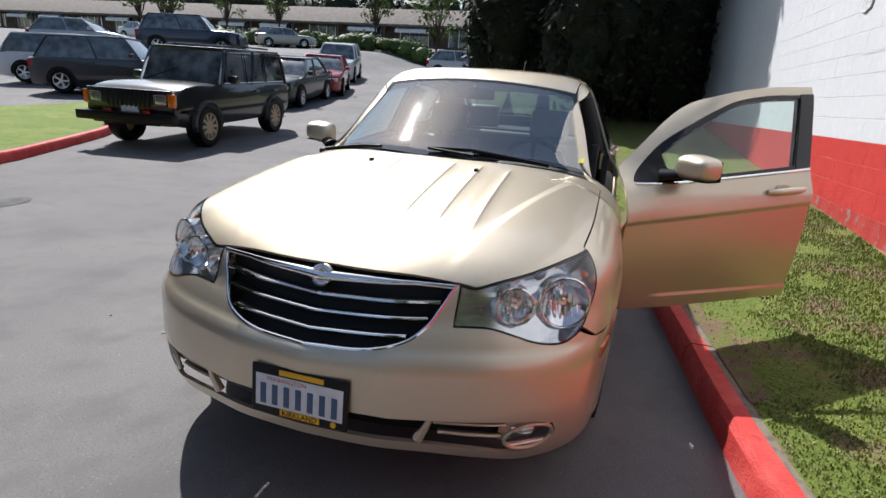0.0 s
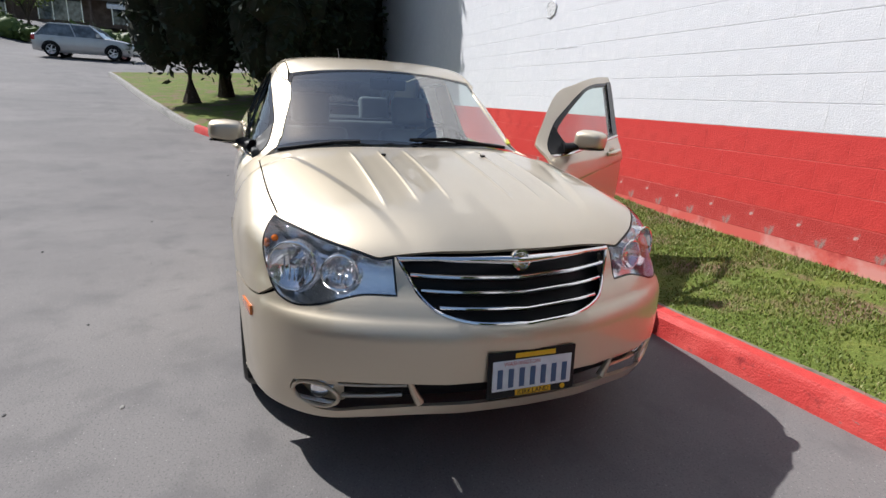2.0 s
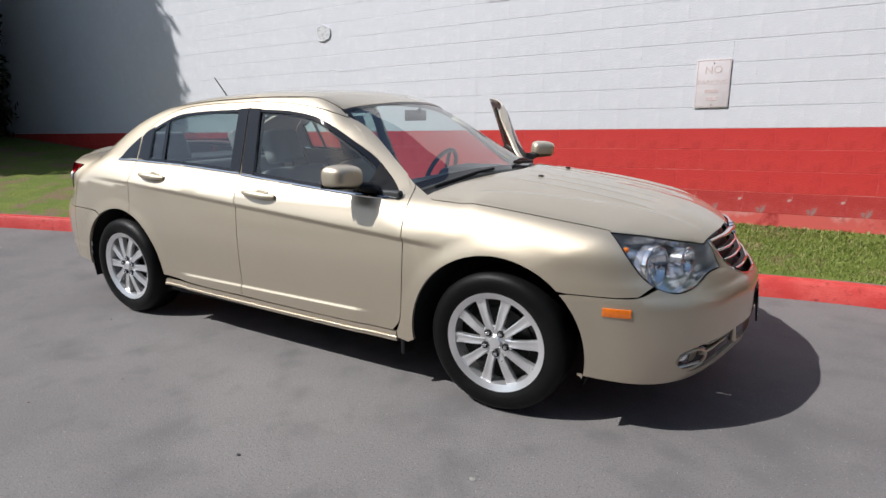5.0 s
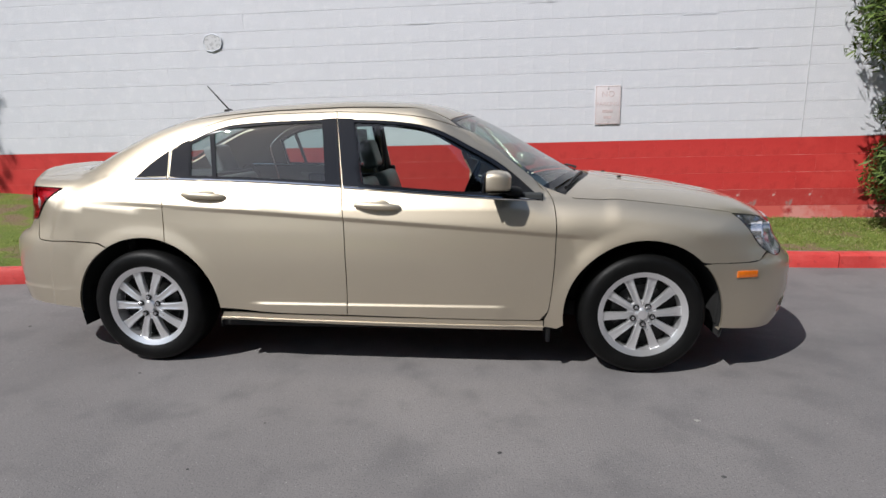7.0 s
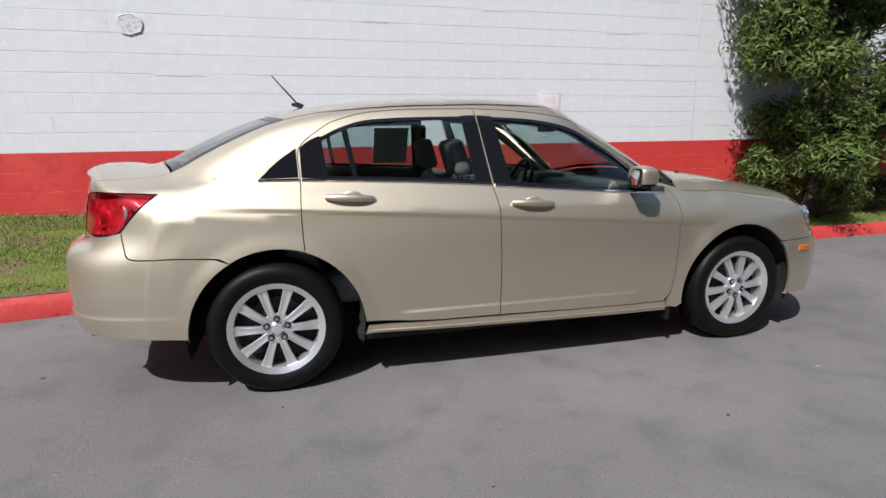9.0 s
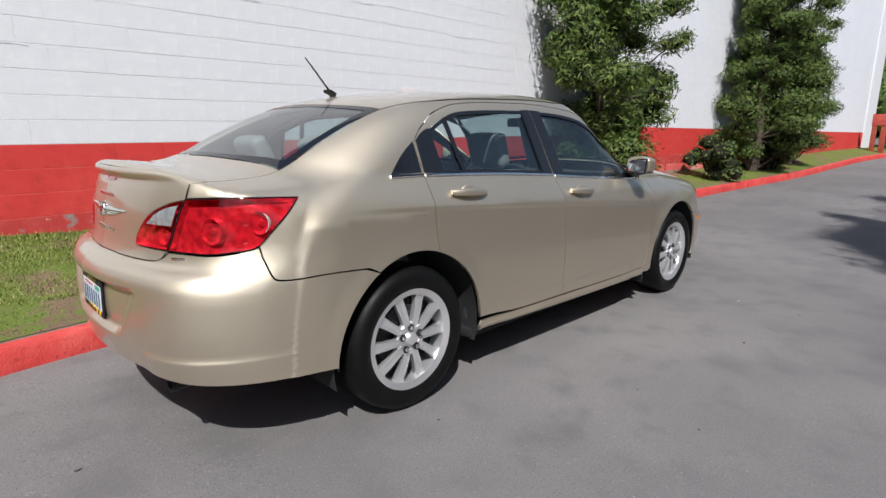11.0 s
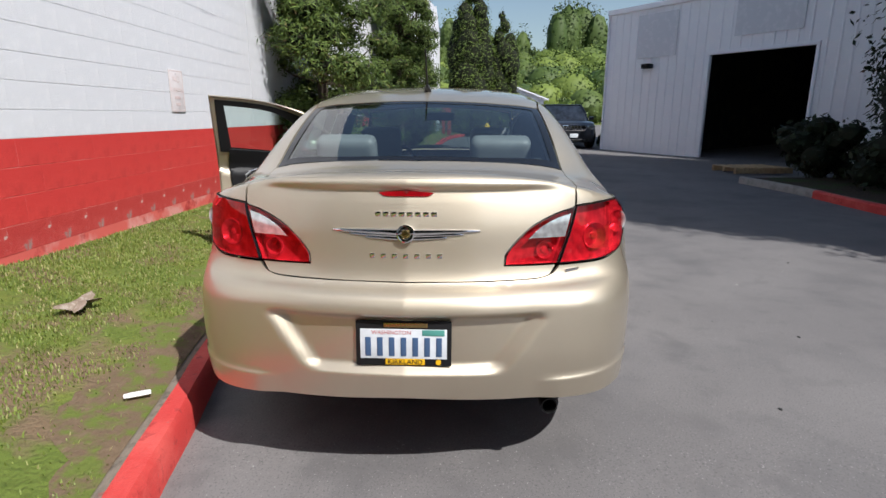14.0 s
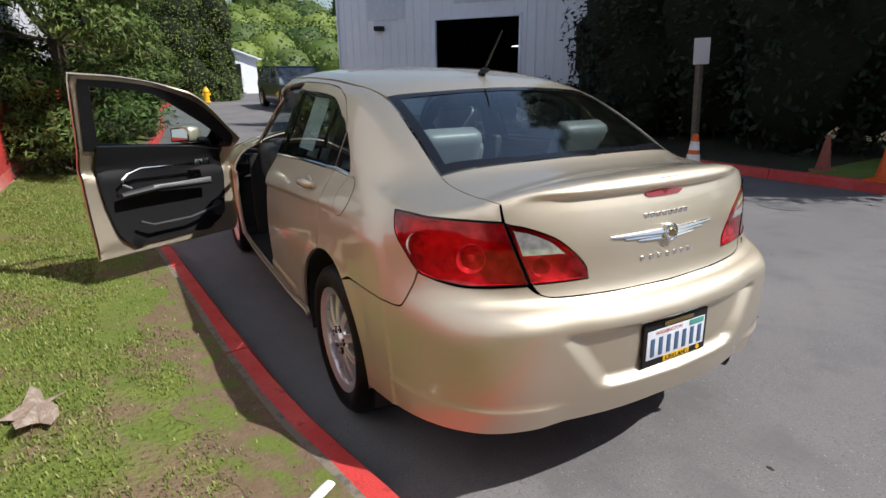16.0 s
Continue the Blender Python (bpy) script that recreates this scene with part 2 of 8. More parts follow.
def clear_of(a, b):
    """How far each point of a is from the nearest point of b."""
    least = np.full(len(a), 9.0)
    for i in range(0, len(b), 64):
        d = a[:, None] - b[None, i : i + 64]
        least = np.minimum(least, np.sqrt((d * d).sum(-1)).min(1)) if len(a) else least
    return least


KEPT = {}


def patch(way, outline, holes=(), gap=0.0025, fine=0.022, out=0.0, rim=0.014, lines=()):
    """Verts, faces and normals of a panel of the skin (of its left half) inside an outline of 3D points; made once for both sides."""
    key = (outline.tobytes(), tuple(h.tobytes() for h in holes), gap, fine, out, rim)
    if key not in KEPT:
        KEPT[key] = cut_patch(way, outline, holes, gap, fine, out, rim, lines)
    return KEPT[key]


def cut_patch(way, outline, holes, gap, fine, out, rim, lines):
    flat, lift = way
    scale = np.array([0.0175, 1.0]) if way in (NOSE, TAIL) else np.array([1.0, 1.0])
    loops = [inset(flat(outline), gap, scale)] + [inset(flat(h), -gap, scale) for h in holes]
    lo, hi = loops[0].min(0), loops[0].max(0)
    step = fine / scale
    gx, gy = np.meshgrid(np.arange(lo[0] + step[0] / 2, hi[0], step[0]), np.arange(lo[1] + step[1] / 2, hi[1], step[1]))
    gx[1::2] += step[0] / 2
    grid = np.c_[gx.ravel(), gy.ravel()]
    grid = grid[in_poly(grid, loops[0])]
    for h in loops[1:]:
        grid = grid[~in_poly(grid, h)]
    edge = np.concatenate(loops)
    grid = grid[clear_of(grid * scale, edge * scale) > 0.45 * fine]
    ridges = []
    for line in lines:
        f = flat(line)
        f = f[in_poly(f, loops[0])]
        for h in loops[1:]:
            f = f[~in_poly(f, h)]
        ridges.append(f[clear_of(f * scale, edge * scale) > 0.005])
    if lines:
        ridges = np.concatenate(ridges)
        grid = np.concatenate([grid[clear_of(grid * scale, ridges * scale) > 0.5 * fine], ridges])
    pts = np.concatenate([edge, grid])
    edges, base = [], 0
    for l in loops:
        edges += [(base + i, base + (i + 1) % len(l)) for i in range(len(l))]
        base += len(l)
    v, _, tris, *_ = delaunay_2d_cdt([Vector(p * scale) for p in pts], edges, [], 0, 1e-7)
    v = np.array([tuple(p) for p in v]) / scale
    tris = np.array(tris)
    mid = v[tris].mean(1)
    keep = in_poly(mid, loops[0])
    for h in loops[1:]:
        keep &= ~in_poly(mid, h)
    tris = tris[keep]
    p = lift(v)
    nrm = skin_normal(p)
    p = p + out * nrm
    side = np.cross(p[tris[:, 1]] - p[tris[:, 0]], p[tris[:, 2]] - p[tris[:, 0]])
    wrong = np.sum(side * nrm[tris[:, 0]], 1) < 0
    tris[wrong] = tris[wrong][:, ::-1]
    faces = [tuple(t) for t in tris]
    count = {}
    for a, b, c in faces:
        for e in ((a, b), (b, c), (c, a)):
            count[e] = count.get(e, 0) + 1
    verts, normals = list(p), list(nrm)
    if rim:
        ring = [e for e in count if (e[1], e[0]) not in count]
        top, low = {}, {}
        for i in {i for e in ring for i in e}:
            top[i] = len(verts); verts.append(p[i]); normals.append((0, 0, 0))
            low[i] = len(verts); verts.append(p[i] - rim * nrm[i]); normals.append((0, 0, 0))
        faces += [(top[b], top[a], low[a], low[b]) for a, b in ring]
    return np.array(verts), faces, np.array(normals)


def skinned(name, patches, mat, parent, label="", sides=(1,), m=None):
    """One mesh object out of panel patches; sides -1 mirrors them to the right."""
    vs, fs, ns, base = [], [], [], 0
    for v, f, n in patches:
        for s in sides:
            k = np.array((1, s, 1))
            vs.append(v * k); ns.append(n * k)
            fs += [tuple(base + i for i in (t if s > 0 else t[::-1])) for t in f]
            base += len(v)
    v, n = np.concatenate(vs), np.concatenate(ns)
    me = bpy.data.meshes.new(name)
    me.from_pydata([tuple(a) for a in v], [], fs)
    me.shade_smooth()
    if m is not None:
        me.transform(m)
        r = np.array(m.to_3x3())
        n = n @ r.T
    me.normals_split_custom_set_from_vertices([tuple(a) for a in n])
    return part(name, me, mat, parent, label)


def both(half):
    """An outline over the middle from its left half, which starts and ends on the middle line."""
    half = np.asarray(half)
    return np.concatenate([half, (half * (1, -1, 1))[::-1][1:-1]]) if half.shape[1] == 3 else None


# ---- the sedan's skin: smooth curves blended into one closed form ----
def curve(*pts):
    """A smooth curve through the given (place, value) pairs, that does not overshoot."""
    xs, ys = np.array(pts, float).T
    h, d = np.diff(xs), np.diff(ys) / np.diff(xs)
    m = np.zeros(len(xs))
    m[0], m[-1] = d[0], d[-1]
    for i in range(1, len(xs) - 1):
        if d[i - 1] * d[i] > 0:
            w1, w2 = 2 * h[i] + h[i - 1], h[i] + 2 * h[i - 1]
            m[i] = (w1 + w2) / (w1 / d[i - 1] + w2 / d[i])

    def value(x):
        x = np.clip(np.asarray(x, float), xs[0], xs[-1])
        i = np.clip(np.searchsorted(xs, x, side="right") - 1, 0, len(xs) - 2)
        s = (x - xs[i]) / h[i]
        return ((1 + 2 * s) * ys[i] + s * h[i] * m[i]) * (1 - s) ** 2 + ((3 - 2 * s) * ys[i + 1] - (1 - s) * h[i] * m[i + 1]) * s * s
    return value


def smax(a, b, k):
    h = np.clip(0.5 + 0.5 * (a - b) / k, 0, 1)
    return b + (a - b) * h + k * h * (1 - h)


def step01(v):
    v = np.clip(v, 0, 1)
    return v * v * (3 - 2 * v)


AXLE, HUB_Z, HUB_Y = 1.3825, 0.335, 0.815
plan_half = curve((-2.5, 0.80), (-2.2, 0.845), (-1.9, 0.873), (-1.4, 0.89), (-0.9, 0.9), (0, 0.904), (0.9, 0.9), (1.4, 0.893), (1.8, 0.873), (2.1, 0.845), (2.5, 0.80))
side_fall = curve((0.1, -0.065), (0.25, -0.020), (0.42, -0.006), (0.6, 0), (0.75, -0.010), (0.88, -0.034), (1.0, -0.066), (1.1, -0.115), (1.25, -0.22))
crease_z = curve((-1.8, 0.957), (-1.2, 0.926), (-0.2, 0.86), (0.6, 0.803), (1.2, 0.76))
nose_x = curve((0.1, 2.23), (0.2, 2.315), (0.3, 2.375), (0.45, 2.40), (0.57, 2.398), (0.598, 2.388), (0.622, 2.362), (0.66, 2.337), (0.7, 2.305), (0.78, 2.265), (0.84, 2.20), (0.95, 2.0))
nose_plan = curve((0, 0), (0.2, 0.017), (0.4, 0.075), (0.55, 0.135), (0.7, 0.235), (0.78, 0.325), (0.84, 0.45), (0.9, 0.75))
tail_x = curve((0.15, -2.25), (0.25, -2.36), (0.35, -2.415), (0.55, -2.45), (0.69, -2.445), (0.735, -2.425), (0.765, -2.365), (0.83, -2.345), (0.93, -2.335), (1.02, -2.315), (1.065, -2.30), (1.10, -2.29), (1.2, -2.2))
tail_plan = curve((0, 0), (0.2, 0.012), (0.35, 0.036), (0.5, 0.08), (0.65, 0.16), (0.76, 0.27), (0.83, 0.41), (0.9, 0.75))
tail_soft = curve((0.15, -2.25), (0.25, -2.36), (0.35, -2.415), (0.55, -2.45), (0.64, -2.447), (0.71, -2.425), (0.78, -2.383), (0.84, -2.350), (0.93, -2.335), (1.02, -2.315), (1.065, -2.30), (1.10, -2.29), (1.2, -2.2))
ridge_z = curve((-2.4, 1.10), (-2.27, 1.108), (-2.17, 1.108), (-2.0, 1.118), (-1.6, 1.14), (-1.0, 1.12), (0, 1.08), (0.9, 1.055), (1.17, 1.042), (1.4, 1.018), (1.7, 0.975), (1.95, 0.925), (2.15, 0.872), (2.3, 0.815))
ridge_fall = curve((0, 0), (0.25, 0.006), (0.5, 0.03), (0.65, 0.06), (0.76, 0.10), (0.85, 0.16), (0.95, 0.26))
house_top = curve((-2.3, -3), (-2.2, 0.7), (-2.1, 1.03), (-1.98, 1.12), (-1.72, 1.265), (-1.45, 1.375), (-1.2, 1.437), (-0.72, 1.488), (-0.27, 1.502), (0.15, 1.485), (0.4, 1.43), (0.6, 1.345), (0.85, 1.205), (1.17, 1.02), (1.3, 0.93), (1.45, 0.5), (1.55, -3))
house_fall = curve((0, 0), (0.3, 0.008), (0.5, 0.027), (0.6, 0.05), (0.75, 0.13))
house_half = curve((0.9, 0.855), (1.03, 0.79), (1.2, 0.718), (1.37, 0.643), (1.5, 0.57))


def skin(x, y, z):
    """Below zero inside the car's outer skin."""
    y = np.abs(y)
    flare = sum(0.012 * step01(1 - (np.hypot(x - c, z - 0.33) - 0.40) / 0.10) for c in (-1.37, 1.375))
    ends = step01((x + 1.76) / 0.50) * step01((1.15 - x) / 0.2)
    lower = step01((x + 0.8) / 0.12) * step01((0.72 - x) / 0.12)
    half = plan_half(x) + side_fall(z) + flare
    half = half + ends * (0.006 + 0.022 * (step01((z - crease_z(x) + 0.030) / 0.030) - 1)) + 0.011 * lower * step01((0.385 - z) / 0.022)
    ledge = step01((0.452 - z) / 0.022)
    half = half + 0.010 * ledge * step01((-1.82 - x) / 0.15)
    hood = step01((x - 1.22) / 0.12) * step01((2.1 - x) / 0.25)
    rib = sum(0.0032 * np.exp(-(((y - c) / 0.0075) ** 2)) for c in (0.125, 0.25, 0.375)) * hood * step01((1.98 - x) / 0.1)
    strake = 0.012 * step01((y - (0.61 - 0.27 * np.clip((x - 1.2) / 0.95, 0, 1))) / 0.05) * step01((x - 1.15) / 0.1)
    keel = 0.006 * np.exp(-((y / 0.05) ** 2)) * step01((x - 1.5) / 0.5)
    lip = 0.016 * step01((-2.08 - x) / 0.16) * step01((0.74 - y) / 0.1)
    top = z - (ridge_z(x) - ridge_fall(y) + rib + strake * 0.8 + keel + lip)
    tub = smax(y - half, top, 0.07)
    tub = smax(tub, x - (nose_x(z) - nose_plan(y)), 0.05)
    pocket = step01((z - 0.465) / 0.04) * step01((0.68 - z) / 0.02) * step01((0.345 + 0.14 * np.clip((z - 0.47) / 0.19, 0, 1) - y) / 0.09)
    rear = tail_x(z) + (tail_soft(z) - tail_x(z)) * step01((y - 0.58) / 0.22) - 0.036 * step01((y - 0.40) / 0.33) * step01((0.80 - z) / 0.12)
    tub = smax(tub, (rear - 0.024 * step01((z - 1.062) / 0.026) * step01((0.56 - y) / 0.22) - 0.012 * ledge * step01((y - 0.42) / 0.12) + tail_plan(y) + 0.036 * pocket) - x, 0.03)
    bend = x + np.where(x > 0, 0.48, -0.34) * y * y * step01((np.abs(x) - 0.05) / 0.4)
    house = smax(y - house_half(z), z - (house_top(bend) - house_fall(y)), 0.07)
    return -smax(-tub, -house, 0.05)


def meet(origin, way, reach, steps=26):
    """Where rays from outside first meet the skin."""
    origin, way = np.asarray(origin, float), np.asarray(way, float)
    ds = np.linspace(0, reach, steps)
    f = np.stack([skin(*(origin + d * way).T) for d in ds])
    inside = f < 0
    first = np.where(inside.any(0), inside.argmax(0), steps - 1)
    lo, hi = ds[np.maximum(first - 1, 0)], ds[first]
    for _ in range(15):
        mid = (lo + hi) / 2
        deep = skin(*(origin + mid[:, None] * way).T) < 0
        hi, lo = np.where(deep, mid, hi), np.where(deep, lo, mid)
    return origin + hi[:, None] * way


def skin_normal(p):
    e = 0.0015
    g = np.stack([skin(*(p + e * a).T) - skin(*(p - e * a).T) for a in np.eye(3)], 1)
    return g / np.linalg.norm(g, axis=1, keepdims=True)


# ---- ground, kerbs, verge and walls ----
def surface(name, layers, rough=0.8, bump=0.0, bump_size=0.01, voronoi=0.0, bump2=0.0, bump2_size=0.1):
    """A rough matt surface: layers of (colour, noise size, from, to) painted over one another."""
    m = bpy.data.materials.new(name)
    m.use_nodes = True
    nt, link = m.node_tree, m.node_tree.links.new
    b = nt.nodes["Principled BSDF"]
    b.inputs["Roughness"].default_value = rough
    b.inputs["Specular IOR Level"].default_value = 0.3
    where = nt.nodes.new("ShaderNodeTexCoord").outputs["Object"]
    out = None
    for color, size, low, high in layers:
        if out is None:
            n = nt.nodes.new("ShaderNodeRGB")
            n.outputs[0].default_value = (*color, 1)
            out = n.outputs[0]
            continue
        n = nt.nodes.new("ShaderNodeTexNoise")
        n.inputs["Scale"].default_value, n.inputs["Detail"].default_value, n.inputs["Roughness"].default_value = 1 / size, 6, 0.6
        link(where, n.inputs["Vector"])
        r = nt.nodes.new("ShaderNodeMapRange")
        r.inputs["From Min"].default_value, r.inputs["From Max"].default_value = low, high
        link(n.outputs["Fac"], r.inputs["Value"])
        x = nt.nodes.new("ShaderNodeMix")
        x.data_type = "RGBA"
        link(r.outputs[0], x.inputs["Factor"])
        link(out, x.inputs["A"])
        x.inputs["B"].default_value = (*color, 1)
        out = x.outputs["Result"]
    link(out, b.inputs["Base Color"])
    if bump:
        last = None
        for d, s in ((bump, bump_size), (bump2, bump2_size)):
            if not d:
                continue
            n = nt.nodes.new("ShaderNodeTexNoise")
            n.inputs["Scale"].default_value, n.inputs["Detail"].default_value = 1 / s, 4
            link(where, n.inputs["Vector"])
            k = nt.nodes.new("ShaderNodeBump")
            k.inputs["Distance"].default_value = d
            link(n.outputs["Fac"], k.inputs["Height"])
            if last:
                link(last, k.inputs["Normal"])
            last = k.outputs[0]
        link(last, b.inputs["Normal"])
    return m


ASPHALT = surface("asphalt", [((0.158, 0.149, 0.148), 1, 0, 1), ((0.200, 0.188, 0.184), 2.6, 0.42, 0.68), ((0.112, 0.108, 0.110), 0.9, 0.50, 0.76), ((0.092, 0.088, 0.089), 0.009, 0.52, 0.72), ((0.36, 0.35, 0.34), 0.010, 0.63, 0.71), ((0.125, 0.119, 0.119), 0.22, 0.52, 0.80)], 0.82, 0.0022, 0.008, bump2=0.01, bump2_size=0.6)
CRACK = surface("crack_filler", [((0.03, 0.03, 0.03), 1, 0, 1), ((0.06, 0.06, 0.06), 0.05, 0.5, 0.6)], 0.7)
KERB_RED = surface("red_kerb_paint", [((0.52, 0.050, 0.045), 1, 0, 1), ((0.62, 0.10, 0.085), 0.3, 0.45, 0.7), ((0.30, 0.03, 0.03), 0.06, 0.58, 0.72), ((0.18, 0.14, 0.13), 0.035, 0.66, 0.72)], 0.6, 0.003, 0.01, bump2=0.006, bump2_size=0.08)
KERB_GREY = surface("bare_kerb", [((0.30, 0.29, 0.27), 1, 0, 1), ((0.2, 0.19, 0.18), 0.15, 0.5, 0.7)], 0.85, 0.003, 0.01)
KERB_BACK = surface("dirty_kerb_back", [((0.20, 0.165, 0.13), 1, 0, 1), ((0.12, 0.10, 0.08), 0.05, 0.5, 0.65), ((0.30, 0.10, 0.08), 0.09, 0.6, 0.68)], 0.9, 0.004, 0.012)
FAR_LAWN = surface("mown_lawn", [((0.15, 0.205, 0.035), 1, 0, 1), ((0.20, 0.24, 0.05), 0.7, 0.45, 0.65), ((0.10, 0.15, 0.025), 0.12, 0.5, 0.7)], 0.9, 0.02, 0.03)
SOIL = surface("bare_soil", [((0.140, 0.096, 0.060), 1, 0, 1), ((0.18, 0.128, 0.080), 0.06, 0.5, 0.7), ((0.110, 0.140, 0.028), 0.13, 0.48, 0.60)], 0.95, 0.008, 0.02)
LAWN = surface("lawn", [((0.108, 0.146, 0.026), 1, 0, 1), ((0.155, 0.178, 0.036), 0.4, 0.45, 0.65), ((0.078, 0.112, 0.018), 0.05, 0.5, 0.7), ((0.165, 0.115, 0.068), 0.45, 0.50, 0.61)], 0.9, 0.02, 0.025)
WALL_WHITE = surface("white_wall_paint", [((0.665, 0.67, 0.705), 1, 0, 1), ((0.635, 0.64, 0.675), 0.8, 0.45, 0.7), ((0.705, 0.705, 0.735), 0.12, 0.5, 0.7)], 0.6, 0.0025, 0.012, bump2=0.003, bump2_size=0.1)
WALL_RED = surface("red_wall_paint", [((0.56, 0.046, 0.042), 1, 0, 1), ((0.62, 0.066, 0.056), 0.7, 0.45, 0.7), ((0.48, 0.038, 0.036), 0.15, 0.5, 0.7)], 0.55, 0.0025, 0.012, bump2=0.003, bump2_size=0.1)
JOINT_RED = surface("pale_red_joint", [((0.62, 0.12, 0.10), 1, 0, 1), ((0.66, 0.28, 0.25), 0.5, 0.5, 0.6), ((0.36, 0.03, 0.03), 0.3, 0.55, 0.65)], 0.6)
WALL_WORN = surface("peeling_red_paint", [((0.45, 0.045, 0.04), 1, 0, 1), ((0.52, 0.08, 0.07), 0.2, 0.45, 0.7), ((0.55, 0.35, 0.32), 0.11, 0.64, 0.70), ((0.26, 0.22, 0.20), 0.16, 0.58, 0.68)], 0.7, 0.004, 0.012)
FOOTING = surface("stained_footing", [((0.20, 0.19, 0.18), 1, 0, 1), ((0.40, 0.10, 0.09), 0.22, 0.45, 0.6), ((0.50, 0.47, 0.45), 0.10, 0.62, 0.68)], 0.85, 0.004, 0.012)

rise = curve((-160, 6.0), (-60, 4.6), (-40, 2.9), (-28, 1.9), (-20, 1.15), (-12, 0.5), (-8, 0.22), (-4, 0.06), (-2, 0), (4, 0), (10, 0.16), (17, 0.38), (24, 0.62), (60, 1.4), (160, 2.5))
kerb_y = curve((-21.5, -5.7), (-20, -5.2), (-12, -2.85), (-8.6, -1.75), (-6, -0.42), (-5, 0.02), (-3.6, 0.52), (-2.6, 0.825), (-2, 0.95), (-1.5, 1.06), (0, 1.24), (1.6, 1.41), (2.4, 1.53), (3.2, 1.62), (5, 1.62), (9, 1.25), (13, 0.85), (19, 0.6), (22, 0.2), (26, -1.6), (30, -4.2))
base_z = curve((-12, 0.98), (-4.6, 0.52), (-1.8, 0.385), (0, 0.295), (5, 0.285), (10, 0.45), (17, 0.72), (30, 1.05))


def wall_line(x):
    return np.interp(x, [-60, 6.3, 22.6, 60], [2.95, 2.95, 1.12, 1.12])


def sheet(name, xs, ys_of, z_of, rows, mat, kind_label=("", "", "structure")):
    """A strip of ground: for each x, rows of points from one edge to the other."""
    verts, faces = [], []
    for x in xs:
        ya, yb = ys_of(x)
        for j in range(rows + 1):
            y = ya + (yb - ya) * j / rows
            verts.append((x, y, z_of(x, y, j / rows)))
    n = rows + 1
    for i in range(len(xs) - 1):
        for j in range(rows):
            faces.append((i * n + j, (i + 1) * n + j, (i + 1) * n + j + 1, i * n + j + 1))
    me = bpy.data.meshes.new(name)
    me.from_pydata(verts, [], faces)
    me.shade_smooth()
    return tagged(part(name, me, mat), *kind_label[:2], kind=kind_label[2])


far_xs = [-2500, -900, -400, -220, -160] + [float(v) for v in np.arange(-120, 121, 1.0)] + [160, 220, 400, 900, 2500]
sheet("ground", far_xs, lambda x: (-2500, 2500), lambda x, y, s: float(rise(x)), 60, ASPHALT, ("worn grey asphalt with pale grit", "asphalt", "structure"))


def terrace(x, y):
    return float(1.0 * step01((-14 - x) / 5) * step01((-13 - y) / 5))


sheet("upper_lot", [-13.5 - i for i in range(70)], lambda x: (-12.5, -140), lambda x, y, s: float(rise(x)) + 0.004 + terrace(x, y), 128, ASPHALT, ("worn asphalt of the upper parking rows", "asphalt", "structure"))


def lump(x, y, size, amount):
    return amount * noise.noise(Vector((x / size, y / size, 3.1)))


def verge_z(x, y, s):
    near = float(rise(x)) + 0.135
    return near + (float(base_z(x)) - near) * s + lump(x, y, 0.5, 0.012) * min(1, s * 6) * min(1, (1 - s) * 8 + 0.2)


xs = [float(v) for v in np.arange(-21, 26, 0.12)]
sheet("verge", xs, lambda x: (float(kerb_y(x)) + 0.13, float(wall_line(x)) + 0.02 if x > -12 else float(kerb_y(x)) + 9.0), lambda x, y, s: verge_z(x, y, s) if x > -12 else float(rise(x)) + 0.135 + 0.45 * s + lump(x, y, 2, 0.1) * s, 14, LAWN, ("patchy lawn strip along the block wall", "lawn", "structure"))
# bare soil along the back of the kerb
sheet("soil_strip", [float(v) for v in np.arange(-3.4, 1.3, 0.06)], lambda x: (float(kerb_y(x)) + 0.14, float(kerb_y(x)) + 0.20 + 0.08 * max(0, noise.noise(Vector((x * 2.1, 1, 7))) + 0.6) + 0.05 * noise.noise(Vector((x * 9, 4, 2))) + (0.14 + 0.16 * max(0.0, noise.noise(Vector((x * 3.3, 8, 1))) + 0.3)) * step01((1.5 - abs(x + 1.3)) / 0.6)), lambda x, y, s: verge_z(x, y, (y - float(kerb_y(x)) - 0.13) / (2.97 - float(kerb_y(x)) - 0.13)) + 0.007 - 0.004 * s, 5, SOIL, ("bare brown soil behind the kerb", "soil", "structure"))


